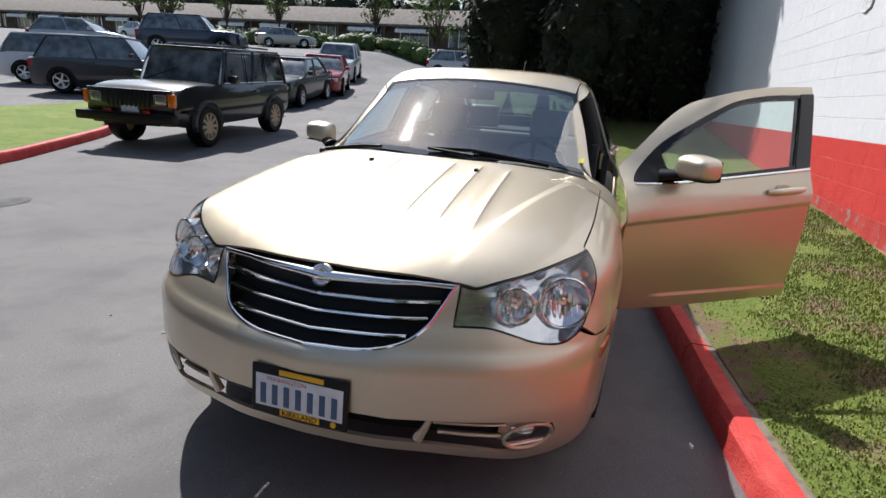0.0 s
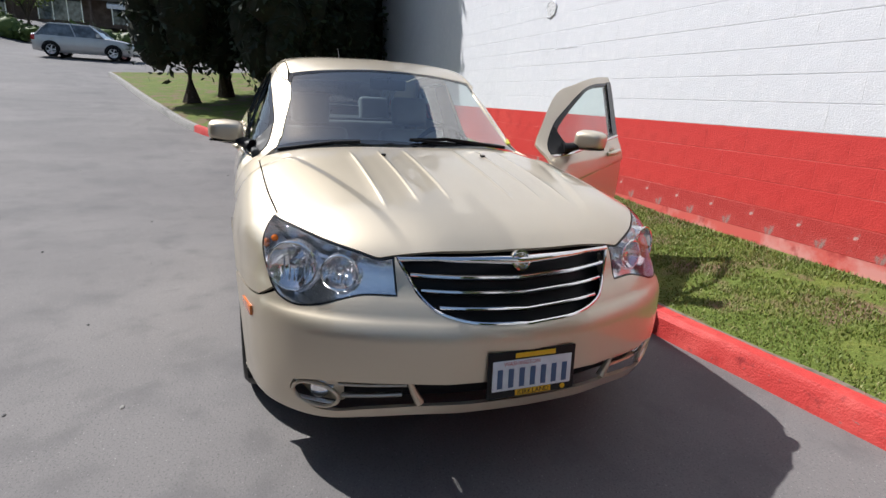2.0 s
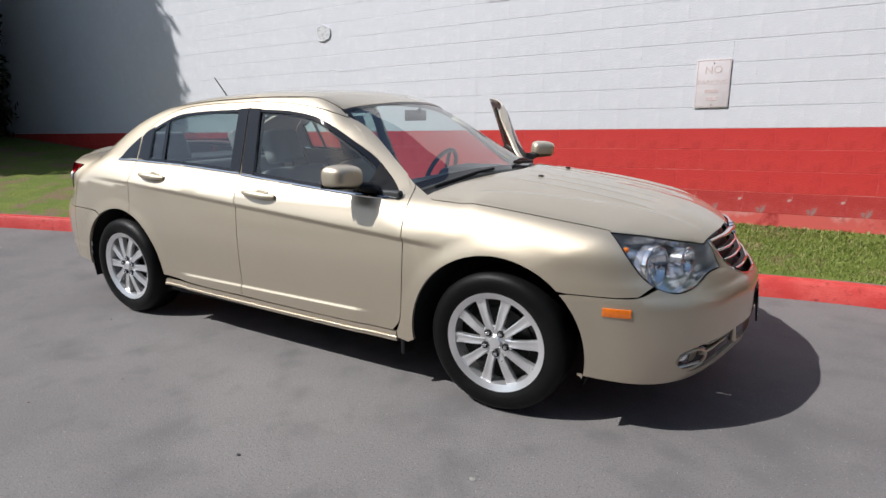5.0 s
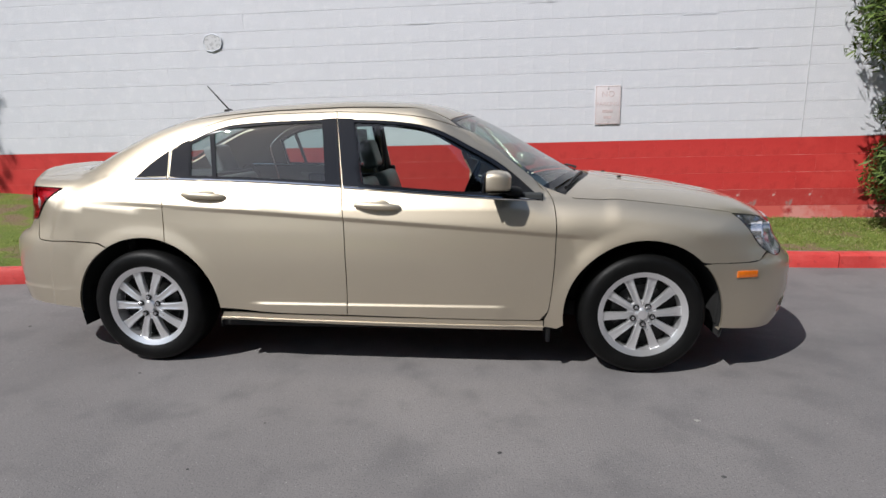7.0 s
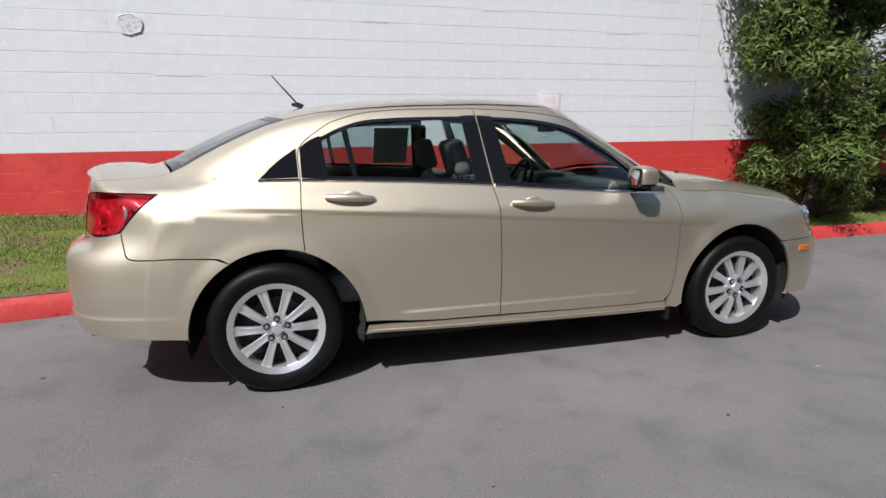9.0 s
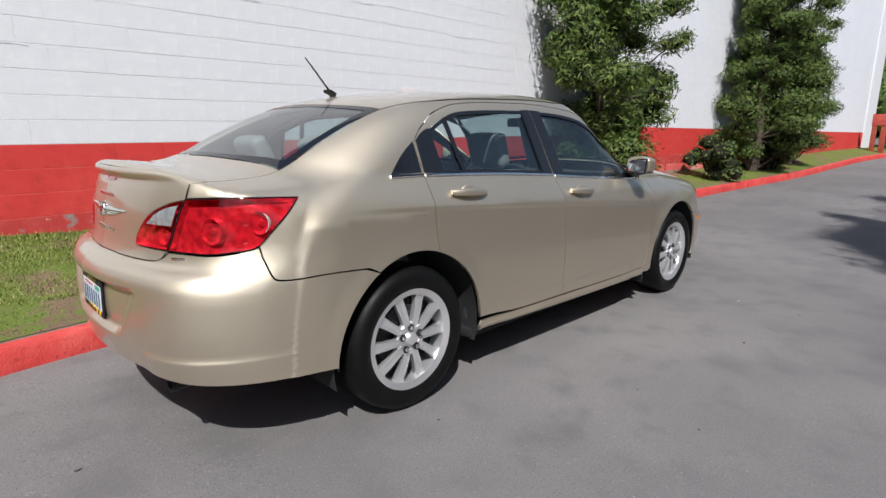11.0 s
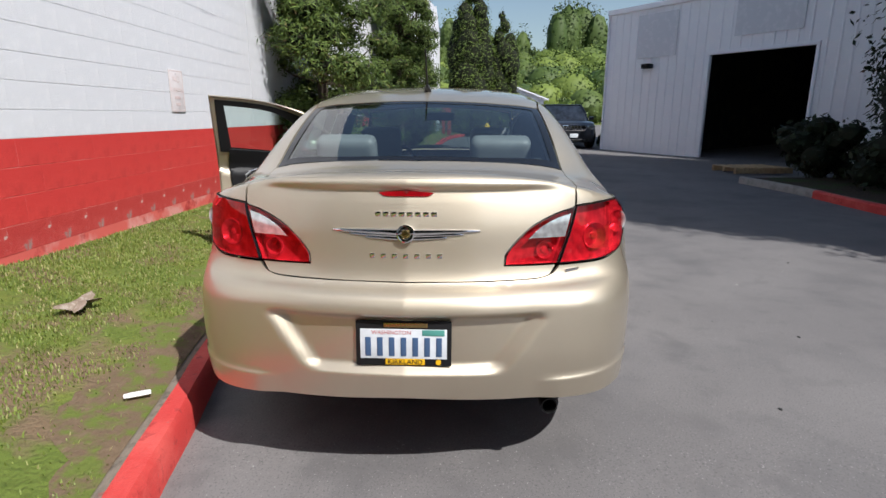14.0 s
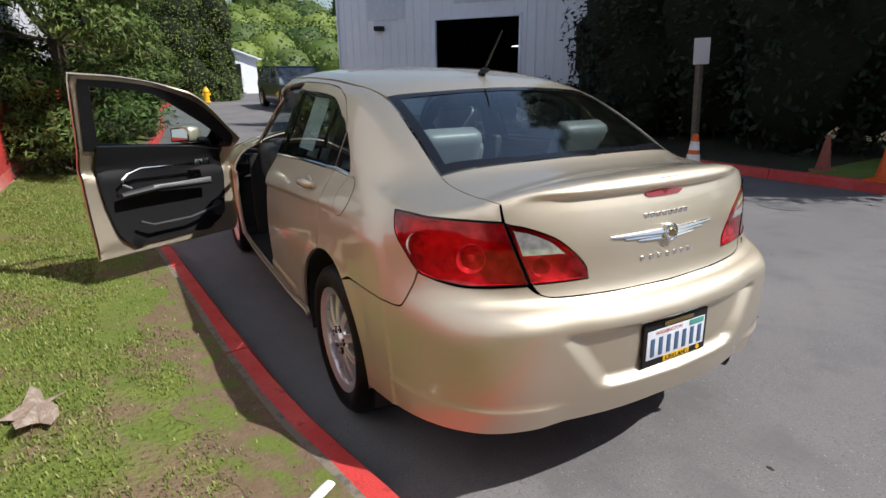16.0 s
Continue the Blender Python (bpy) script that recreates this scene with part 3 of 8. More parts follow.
def kerb_piece(owner, x0, x1, y_of, mat, flip=1, w=0.15, h=0.14):
    xs = np.linspace(x0, x1, max(2, int(abs(x1 - x0) / 0.25) + 1))
    prof = [(0, -0.05), (0.006, h - 0.03), (0.03, h), (w - 0.045, h + 0.002), (w + 0.01, h - 0.004), (w, -0.02)]
    bm = bmesh.new()
    rings = []
    for x in xs:
        y, z = float(y_of(x)), float(rise(x))
        slope = (float(y_of(x + 0.05)) - float(y_of(x - 0.05))) / 0.1
        n = Vector((-slope, 1, 0)).normalized() * flip
        rings.append([bm.verts.new(Vector((x, y, z)) + n * (a + 0.006 * noise.noise(Vector((x * 3, y * 3, k)))) + Vector((0, 0, b + 0.006 * noise.noise(Vector((x * 2.3, k * 2.0, y)))))) for k, (a, b) in enumerate(prof)])
    for r0, r1 in zip(rings, rings[1:]):
        for k in range(len(prof) - 1):
            bm.faces.new((r0[k], r0[k + 1], r1[k + 1], r1[k]))
    bm.faces.new(rings[0]); bm.faces.new(rings[-1][::-1])
    for f in bm.faces:
        f.material_index = 1 if min((f.calc_center_median() - Vector((x, float(y_of(x)), 0))).to_2d().length for x in [f.calc_center_median().x]) > w - 0.05 and len(f.verts) == 4 else 0
    ob = part("kerb_stone", bm, mat, owner)
    ob.data.materials.append(KERB_BACK)
    return ob


kerb = empty("kerb", label="red-painted concrete kerb beside the parked sedan", category="kerb", kind="structure")
cuts = [-21, -17.5, -14, -11, -8.6, -6.2, -3.9, -0.85, 0.75, 3.9, 7, 10, 13, 16, 19, 22, 26]
for a, b in zip(cuts, cuts[1:]):
    kerb_piece(kerb, a + 0.006, b - 0.006, kerb_y, KERB_GREY if b <= -8.5 else KERB_RED)
# one kerb bounds the grass island and the planted bed across the lane
bed_kerb = empty("kerb", label="dark red kerb of the grass island and bed", category="kerb", kind="structure")
bed_y = curve((-9.6, -14.2), (-8.6, -12.6), (-6.5, -9.9), (-4.6, -8.3), (-3.0, -7.55), (-1.6, -6.9), (-0.4, -6.5), (1, -6.38), (3, -6.3), (5.6, -6.35), (7.5, -6.0), (9.5, -5.6))
for a, b in zip((-8.8, -6.8, -4.6, -2.2, 1, 3.3, 5.6), (-6.8, -4.6, -2.2, 1, 3.3, 5.6, 7.5)):
    kerb_piece(bed_kerb, a + 0.006, b - 0.006, bed_y, KERB_RED if b < 5.7 else KERB_GREY, -1)
sheet("grass_island", [float(v) for v in np.arange(-8.8, 0.61, 0.2)], lambda x: (float(bed_y(x)) - 0.14, min(float(bed_y(x)) - 0.2, -12.9 - 0.1 * (x + 7))), lambda x, y, s: float(rise(x)) + 0.135 + 0.05 * math.sin(3.1 * s), 12, FAR_LAWN, ("mown grass island beside the lane", "lawn", "structure"))
sheet("planted_bed", [0.6 + 0.4 * i for i in range(18)], lambda x: (float(bed_y(x)) - 0.14, -16.0), lambda x, y, s: float(rise(x)) + 0.13 + 0.1 * s, 12, surface("bark_bed", [((0.045, 0.032, 0.022), 1, 0, 1), ((0.08, 0.055, 0.035), 0.07, 0.5, 0.65), ((0.04, 0.06, 0.015), 0.5, 0.5, 0.6)], 0.95, 0.02, 0.03), ("dark bark mulch bed under the conifers", "planting bed", "structure"))

# ---- the painted block wall ----
TILT = Matrix.Translation((2.8, 0, 1.2)) @ Matrix.Rotation(radians(-0.75), 4, "Y") @ Matrix.Translation((-2.8, 0, -1.2))
COURSE, BLOCK, JOINT, HEAD = 0.1975, 0.405, 0.0034, 0.0010


def block_faces(verts, faces, x0, x1, z0, z1, y, proud, turn=None):
    """The front of one block with eased edges."""
    e, ex, base = 0.005, 0.003, len(verts)
    pts = [(x0, y, z0), (x1, y, z0), (x1, y, z1), (x0, y, z1), (x0 + ex, y - proud, z0 + e), (x1 - ex, y - proud, z0 + e), (x1 - ex, y - proud, z1 - e), (x0 + ex, y - proud, z1 - e)]
    verts += [tuple(turn @ Vector(p)) for p in pts] if turn is not None else pts
    faces += [tuple(base + i for i in f) for f in ((4, 5, 6, 7), (0, 1, 5, 4), (1, 2, 6, 5), (2, 3, 7, 6), (3, 0, 4, 7))]


def block_wall(name, x0, x1, top, label, m, parts_from=None, parts_to=None, parts_top=3.0):
    """White above, red below; single blocks where the camera passes near."""
    wall = empty(name, m, label=label, category="wall", kind="structure")
    bm = bmesh.new()
    box(bm, x0, x1, 0.0012, 0.30, -0.4, top)
    part("core", bm, WALL_WHITE, wall)
    bm = bmesh.new()
    box(bm, x0, x1, 0.0006, 0.02, -0.35, 1.2)
    part("red_band", bm, JOINT_RED, wall)
    bm = bmesh.new()
    box(bm, x0, x1, -0.012, 0.02, -0.4, 1.2 - 5 * COURSE + 0.05, 0.006)
    part("footing", bm, FOOTING, wall)
    far = {"white": ([], []), "red": ([], []), "worn": ([], [])}
    singles = {}
    rng = random.Random(7)
    k0 = -4
    for k in range(k0, int((top - 1.2) / COURSE)):
        z0, z1 = 1.2 + k * COURSE + JOINT / 2, 1.2 + (k + 1) * COURSE - JOINT / 2
        kind = "white" if k >= 0 else ("worn" if k == k0 else "red")
        shift = (k % 2) * BLOCK / 2
        i = 0
        while x0 + i * BLOCK - shift < x1:
            a, b = max(x0, x0 + i * BLOCK - shift + HEAD / 2), min(x1, x0 + (i + 1) * BLOCK - shift - HEAD / 2)
            i += 1
            if b - a < 0.05:
                continue
            proud = 0.0005 + rng.random() * 0.0006
            if parts_from is not None and parts_from < a and b < parts_to and z0 < parts_top and b - a > BLOCK * 0.9:
                if kind not in singles:
                    v, f = [], []
                    block_faces(v, f, -(BLOCK - HEAD) / 2, (BLOCK - HEAD) / 2, -(COURSE - JOINT) / 2, (COURSE - JOINT) / 2, 0, 0.0007)
                    me = bpy.data.meshes.new("block")
                    me.from_pydata(v, [], f)
                    singles[kind] = me
                    me.materials.append({"white": WALL_WHITE, "red": WALL_RED, "worn": WALL_WORN}[kind])
                ob = new("block", singles[kind])
                ob.parent = wall
                ob.location = ((a + b) / 2, rng.uniform(-0.0005, 0.0003), (z0 + z1) / 2)
            else:
                block_faces(*far[kind], a, b, z0, z1, 0, proud)
    for kind, (v, f) in far.items():
        if f:
            me = bpy.data.meshes.new("blockwork")
            me.from_pydata(v, [], f)
            tagged(part("blockwork", me, {"white": WALL_WHITE, "red": WALL_RED, "worn": WALL_WORN}[kind], wall), kind="stuff")
    return wall


wall = block_wall("wall_north", -13.5, 6.3, 6.6, "painted concrete block wall, white over a red band", TILT @ Matrix.Translation((0, 2.95, 0)), -1.7, 4.4, 2.75)
turn2 = math.atan2(1.75 - 2.95, 17.0 - 6.3)
wall2 = block_wall("wall_east", 0, 16.4, 6.2, "white block wall with red base behind the conifers", Matrix.Translation((6.3, 2.955, 0.22)) @ Matrix.Rotation(turn2, 4, "Z"))
bm = bmesh.new()
box(bm, -13.5, 17, 3.3, 16, 0, 6.5)
tagged(part("building_mass", bm, WALL_WHITE), "plain white body of the block building", "building", kind="structure")
bm = bmesh.new()
box(bm, 4.122, 4.130, 2.9455, 2.96, 1.2, 6.5)
tagged(part("wall_joint", bm, surface("sealant", [((0.50, 0.505, 0.53), 1, 0, 1), ((0.44, 0.44, 0.46), 0.1, 0.5, 0.7)], 0.8)), "grey control joint in the block wall", "joint", kind="structure").matrix_world = TILT

# grass blades and weeds
def blades(name, count, area, z_of, height, seed, colors, label):
    rng = np.random.default_rng(seed)
    verts, faces, tint = [], [], []
    made = 0
    while made < count:
        x = rng.uniform(area[0], area[1])
        lo, hi = float(kerb_y(x)) + 0.15, float(wall_line(x)) - 0.03
        s = rng.random()
        y = lo + (hi - lo) * s
        bare = noise.noise(Vector((x / 0.5, y / 0.35, 9.0))) + (0.5 if s < 0.3 and x < 1.2 else 0) - 0.02
        made += 1
        if bare > 0.33 and rng.random() < 0.88:
            continue
        z = z_of(x, y, s)
        h = height * rng.uniform(0.5, 1.3) * (1.5 if s > 0.93 else 1)
        a, lean = rng.uniform(0, 6.283), rng.uniform(0.1, 0.9) * h
        w = rng.uniform(0.0022, 0.0045)
        dx, dy = math.cos(a), math.sin(a)
        base = len(verts)
        verts += [(x - dy * w, y + dx * w, z - 0.004), (x + dy * w, y - dx * w, z - 0.004), (x + dx * lean * 0.4 - dy * w * 0.7, y + dy * lean * 0.4 + dx * w * 0.7, z + h * 0.6), (x + dx * lean * 0.4 + dy * w * 0.7, y + dy * lean * 0.4 - dx * w * 0.7, z + h * 0.6), (x + dx * lean, y + dy * lean, z + h)]
        faces += [(base, base + 1, base + 3, base + 2), (base + 2, base + 3, base + 4)]
    me = bpy.data.meshes.new(name)
    me.from_pydata(verts, [], faces)
    return tagged(part(name, me, colors), label, "grass", kind="stuff")


BLADE = bpy.data.materials.new("grass_blade")
BLADE.use_nodes = True
_b = BLADE.node_tree.nodes["Principled BSDF"]
_g = BLADE.node_tree.nodes.new("ShaderNodeNewGeometry")
_r = BLADE.node_tree.nodes.new("ShaderNodeValToRGB")
_r.color_ramp.elements[0].color, _r.color_ramp.elements[1].color = (0.105, 0.148, 0.024, 1), (0.160, 0.200, 0.042, 1)
_e = _r.color_ramp.elements.new(0.80)
_e.color = (0.19, 0.235, 0.042, 1)
_r.color_ramp.elements[-1].color = (0.36, 0.31, 0.15, 1)
BLADE.node_tree.links.new(_g.outputs["Random Per Island"], _r.inputs[0])
BLADE.node_tree.links.new(_r.outputs[0], _b.inputs["Base Color"])
_b.inputs["Roughness"].default_value = 0.55
blades("grass", 95000, (-4.2, 6.5), verge_z, 0.017, 3, BLADE, "short mixed lawn grass with clover")


# ---- trees, shrubs and woods ----
def foliage_material(name, dark, light, dry=None):
    m = bpy.data.materials.new(name)
    m.use_nodes = True
    nt, link = m.node_tree, m.node_tree.links.new
    b = nt.nodes["Principled BSDF"]
    b.inputs["Roughness"].default_value = 0.6
    b.inputs["Specular IOR Level"].default_value = 0.25
    g = nt.nodes.new("ShaderNodeNewGeometry")
    r = nt.nodes.new("ShaderNodeValToRGB")
    r.color_ramp.elements[0].color, r.color_ramp.elements[1].color = (*dark, 1), (*light, 1)
    if dry:
        e = r.color_ramp.elements.new(0.96)
        e.color = (*light, 1)
        r.color_ramp.elements[-1].color = (*dry, 1)
    link(g.outputs["Random Per Island"], r.inputs[0])
    link(r.outputs[0], b.inputs["Base Color"])
    return m


PINE = foliage_material("juniper_foliage", (0.03, 0.06, 0.013), (0.125, 0.175, 0.036), (0.15, 0.11, 0.05))
# near-black leaf tones: the deep shade on these crowns is put into the colour
CEDAR = foliage_material("shade_dark_foliage", (0.008, 0.014, 0.006), (0.022, 0.035, 0.013))
THUJA = foliage_material("arborvitae_foliage", (0.05, 0.085, 0.014), (0.13, 0.18, 0.034))
SPRING = foliage_material("spring_leaves", (0.06, 0.10, 0.018), (0.17, 0.22, 0.045))
HEDGE = foliage_material("hedge_leaves", (0.035, 0.065, 0.015), (0.10, 0.14, 0.035))
# near-black filler: the shade inside the crowns is put into its colour
CORE = surface("crown_shade_core", [((0.012, 0.016, 0.007), 1, 0, 1), ((0.02, 0.02, 0.01), 0.1, 0.5, 0.6)], 0.95)
BARK = surface("bark", [((0.06, 0.045, 0.035), 1, 0, 1), ((0.11, 0.085, 0.065), 0.05, 0.5, 0.65)], 0.95, 0.02, 0.03)


def leaves(clumps, per_area, size, seed, stretch=2.0, up=0.3, shell=0.55):
    """Small bent leaves, thick towards the outside of every clump (x, y, z, rx, ry, rz)."""
    rng = np.random.default_rng(seed)
    verts, faces = [], []
    base = 0
    for x, y, z, rx, ry, rz in clumps:
        n = max(12, int(per_area * (rx * ry + ry * rz + rz * rx) * 4.2))
        d = rng.normal(size=(n, 3))
        d /= np.linalg.norm(d, axis=1, keepdims=True)
        r = (shell + (1.06 - shell) * rng.random(n) ** 0.6)[:, None]
        wob = 1 + 0.18 * np.sin(d[:, :1] * 5 + x * 3) * np.cos(d[:, 2:] * 6 + y * 2)
        c = np.array((x, y, z)) + d * r * wob * (rx, ry, rz)
        out = d + rng.normal(size=(n, 3)) * 0.55 + (0, 0, up)
        out /= np.linalg.norm(out, axis=1, keepdims=True)
        side = np.cross(out, rng.normal(size=(n, 3)))
        side /= np.linalg.norm(side, axis=1, keepdims=True) + 1e-9
        fwd = np.cross(out, side)
        s = (size * rng.uniform(0.6, 1.4, n))[:, None]
        a, b2 = c - fwd * s * stretch / 2, c + fwd * s * stretch / 2 + out * s * 0.25
        l, q = c - side * s / 2 + out * s * 0.15, c + side * s / 2 + out * s * 0.15
        verts.append(np.stack([a, l, b2, q], 1).reshape(-1, 3))
        idx = base + 4 * np.arange(n)
        faces.append(np.stack([np.stack([idx, idx + 1, idx + 2], 1), np.stack([idx, idx + 2, idx + 3], 1)], 1).reshape(-1, 3))
        base += 4 * n
    v, f = np.concatenate(verts), np.concatenate(faces)
    me = bpy.data.meshes.new("leaves")
    me.vertices.add(len(v)); me.vertices.foreach_set("co", v.ravel())
    me.loops.add(f.size); me.loops.foreach_set("vertex_index", f.ravel().astype(np.int32))
    me.polygons.add(len(f))
    me.polygons.foreach_set("loop_start", np.arange(0, f.size, 3, dtype=np.int32))
    me.polygons.foreach_set("loop_total", np.full(len(f), 3, dtype=np.int32))
    me.update(calc_edges=True)
    return me


# lumpy solid blobs added inside the clumps to keep crowns opaque
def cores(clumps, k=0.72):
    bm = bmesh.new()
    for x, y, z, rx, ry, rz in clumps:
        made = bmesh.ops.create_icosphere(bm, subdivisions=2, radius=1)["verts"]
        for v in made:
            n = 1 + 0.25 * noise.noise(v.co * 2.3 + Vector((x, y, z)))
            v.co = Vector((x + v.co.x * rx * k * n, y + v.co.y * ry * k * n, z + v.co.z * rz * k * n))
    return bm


def trunk(bm, base, top, r, bend=0.1, seed=0):
    rng = random.Random(seed)
    base, top = Vector(base), Vector(top)
    pts = [base.lerp(top, t) + Vector((rng.uniform(-bend, bend), rng.uniform(-bend, bend), 0)) * min(1, 3 * t) for t in (0, 0.12, 0.3, 0.5, 0.75, 1)]
    tube(bm, pts, [r * 1.35, r, r * 0.8, r * 0.6, r * 0.35, r * 0.1], 9)
    return pts


def juniper(x, y, height, spread, seed, label):
    """An open, layered conifer with gaps between its sprays."""
    rng = random.Random(seed)
    z0 = verge_z(x, y, 0.5) - 0.05
    tree = empty("conifer_tree", Matrix.Translation((x, y, z0)), label=label, category="tree", group="conifers along the wall")
    bm = bmesh.new()
    pts = trunk(bm, (0, 0, 0), (rng.uniform(-0.3, 0.3), 0.1, height * 0.96), 0.11, 0.12, seed)
    clumps = []
    n = int(height * 11)
    for i in range(n):
        t = (i + rng.random()) / n
        z = 0.28 + t * (height - 0.5)
        reach = spread * (0.55 + 0.6 * math.sin(math.pi * min(1, 0.25 + t * 0.85))) * rng.uniform(0.35, 1.1) * (1 - 0.55 * t)
        a = i * 2.4 + rng.uniform(-0.5, 0.5)
        c = Vector((math.cos(a) * reach, math.sin(a) * reach * 0.75, z + rng.uniform(-0.1, 0.25)))
        k = min(range(len(pts)), key=lambda j: abs(pts[j].z - z + 0.3))
        tube(bm, [pts[k], pts[k].lerp(c, 0.6) + Vector((0, 0, -0.08)), c], [0.032, 0.02, 0.006], 6)
        s = rng.uniform(0.22, 0.46) * (1.1 - 0.4 * t)
        clumps.append((*c, s * rng.uniform(1.0, 1.5), s * rng.uniform(1.0, 1.4), s * rng.uniform(0.6, 0.95)))
        if rng.random() < 0.75:
            clumps.append((c.x * 1.18, c.y * 1.18, c.z + rng.uniform(0.02, 0.22), s * 0.6, s * 0.6, s * 0.5))
    part("trunk", bm, BARK, tree)
    part("crown", leaves(clumps, 560, 0.020, seed, 4.6, 0.5, 0.35), PINE, tree, "sunlit green sprays")
    part("crown_core_fill", cores(clumps, 0.5), CORE, tree)
    return tree


def column(x, y, z0, height, radius, seed, label, mat=None, low=0.05, kind="conifer_tree", per=130, leaf=0.042, owner=True):
    """A dense upright conifer, narrow at the top, with an uneven outline."""
    rng = random.Random(seed)
    tree = empty(kind, Matrix.Translation((x, y, z0)), label=label, category="tree")
    bm = bmesh.new()
    trunk(bm, (0, 0, -0.1), (0, 0, height * 0.9), 0.06 * radius + 0.09, 0.05, seed)
    part("trunk", bm, BARK, tree)
    clumps = []
    rows = max(6, int(height / (radius * 0.42)))
    for i in range(rows):
        t = i / (rows - 1)
        z = height * (low + (1 - low) * t)
        r = radius * (math.sin(math.pi * min(1, 0.30 + 0.62 * (1 - t))) ** 0.7 if t > 0.15 else 0.85 + t) * (1 - t ** 3 * 0.8)
        for k in range(max(2, int(5 * r / radius) + 1)):
            a = k * 6.283 / max(2, int(5 * r / radius) + 1) + i * 1.1 + rng.uniform(-0.3, 0.3)
            q = r * 0.55 * rng.uniform(0.8, 1.15)
            s = max(0.12, r * rng.uniform(0.42, 0.6))
            clumps.append((math.cos(a) * q, math.sin(a) * q, z + rng.uniform(-0.15, 0.15), s, s, s * 1.5))
    clumps.append((0, 0, height * 0.985, radius * 0.12, radius * 0.12, radius * 0.5))
    part("crown", leaves(clumps, per, leaf, seed, 2.4, 0.9, 0.7), mat or THUJA, tree)
    part("crown_core_fill", cores(clumps, 0.8), CORE, tree)
    return tree


def shrub(name, x, y, z0, rx, ry, h, seed, label, mat, leaf=0.045, per=110, group=""):
    rng = random.Random(seed)
    thing = empty(name, Matrix.Translation((x, y, z0)), label=label, category="shrub", group=group)
    clumps = []
    for i in range(int(10 + 10 * rx * ry)):
        a, q = rng.uniform(0, 6.283), rng.random() ** 0.6 * 0.78
        t = rng.random()
        s = rng.uniform(0.22, 0.36) * min(rx, ry, h)
        clumps.append((math.cos(a) * q * rx, math.sin(a) * q * ry, s * 0.6 + t * (h - 1.3 * s) * (1 - 0.45 * q * q), s * 1.2, s * 1.2, s))
    part("foliage", leaves(clumps, per, leaf, seed, 1.8, 0.4, 0.5), mat, thing)
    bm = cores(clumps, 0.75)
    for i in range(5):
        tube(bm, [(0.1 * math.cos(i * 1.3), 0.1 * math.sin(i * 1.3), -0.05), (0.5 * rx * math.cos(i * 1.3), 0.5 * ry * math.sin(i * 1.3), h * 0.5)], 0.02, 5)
    part("core_and_branches", bm, CORE, thing)
    return thing


def leafy_tree(x, y, z0, height, radius, seed, label, mat=None, leaf=0.16, per=9):
    rng = random.Random(seed)
    tree = empty("street_tree", Matrix.Translation((x, y, z0)), label=label, category="tree", group="young street trees")
    bm = bmesh.new()
    pts = trunk(bm, (0, 0, -0.1), (0.1, 0, height * 0.8), 0.11, 0.1, seed)
    clumps = []
    for i in range(24):
        a, t = i * 2.4, rng.random()
        q = radius * rng.uniform(0.3, 0.9) * math.sin(math.pi * (0.2 + 0.7 * t))
        c = Vector((math.cos(a) * q, math.sin(a) * q, height * (0.38 + 0.58 * t)))
        tube(bm, [pts[2], pts[3].lerp(c, 0.5), c], [0.05, 0.03, 0.008], 5)
        s = radius * rng.uniform(0.2, 0.34)
        clumps.append((*c, s * 1.2, s * 1.2, s * 0.8))
    part("trunk", bm, BARK, tree)
    part("crown", leaves(clumps, per, leaf, seed, 1.5, 0.3, 0.2), mat or SPRING, tree)
    return tree


# conifers between the kerb and the wall
juniper(5.55, 2.2, 6.2, 1.36, 11, "open green conifer against the white block wall")
juniper(11.9, 1.65, 6.9, 1.1, 23, "ragged green conifer beside the red kerb")
juniper(14.1, 1.45, 6.7, 1.05, 37, "leaning green conifer beside the red kerb")
shrub("round_shrub", 9.6, 1.75, verge_z(9.6, 1.75, 0.5), 0.75, 0.6, 0.95, 5, "rounded green shrub at the conifer's foot", PINE, 0.035, 220)
shrub("round_shrub", 12.6, 1.45, verge_z(12.6, 1.45, 0.5), 0.6, 0.5, 0.8, 6, "small green shrub beside the kerb", PINE, 0.035, 220)
# arborvitae where the lane bends
column(24.4, -0.55, 0.72, 7.3, 1.45, 3, "tall clipped arborvitae beside the hydrant", low=0.02)
column(24.6, -2.1, 0.72, 5.6, 1.2, 4, "narrow arborvitae beside the lane", low=0.02)
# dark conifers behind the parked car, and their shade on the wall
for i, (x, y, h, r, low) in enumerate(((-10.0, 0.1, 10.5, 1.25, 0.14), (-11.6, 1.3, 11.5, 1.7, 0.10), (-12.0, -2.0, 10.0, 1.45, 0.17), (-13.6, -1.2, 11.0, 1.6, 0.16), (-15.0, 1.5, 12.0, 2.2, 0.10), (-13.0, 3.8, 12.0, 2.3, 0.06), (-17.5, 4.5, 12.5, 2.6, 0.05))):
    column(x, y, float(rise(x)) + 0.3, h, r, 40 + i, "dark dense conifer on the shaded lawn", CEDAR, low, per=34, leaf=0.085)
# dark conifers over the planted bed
# the last stands out of view, added for its shadow on the lane
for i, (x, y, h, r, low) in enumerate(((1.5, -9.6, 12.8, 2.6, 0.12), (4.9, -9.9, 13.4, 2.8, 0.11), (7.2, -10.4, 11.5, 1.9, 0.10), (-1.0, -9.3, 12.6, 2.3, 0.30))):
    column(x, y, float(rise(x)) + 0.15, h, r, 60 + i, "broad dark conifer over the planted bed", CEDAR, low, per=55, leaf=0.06)
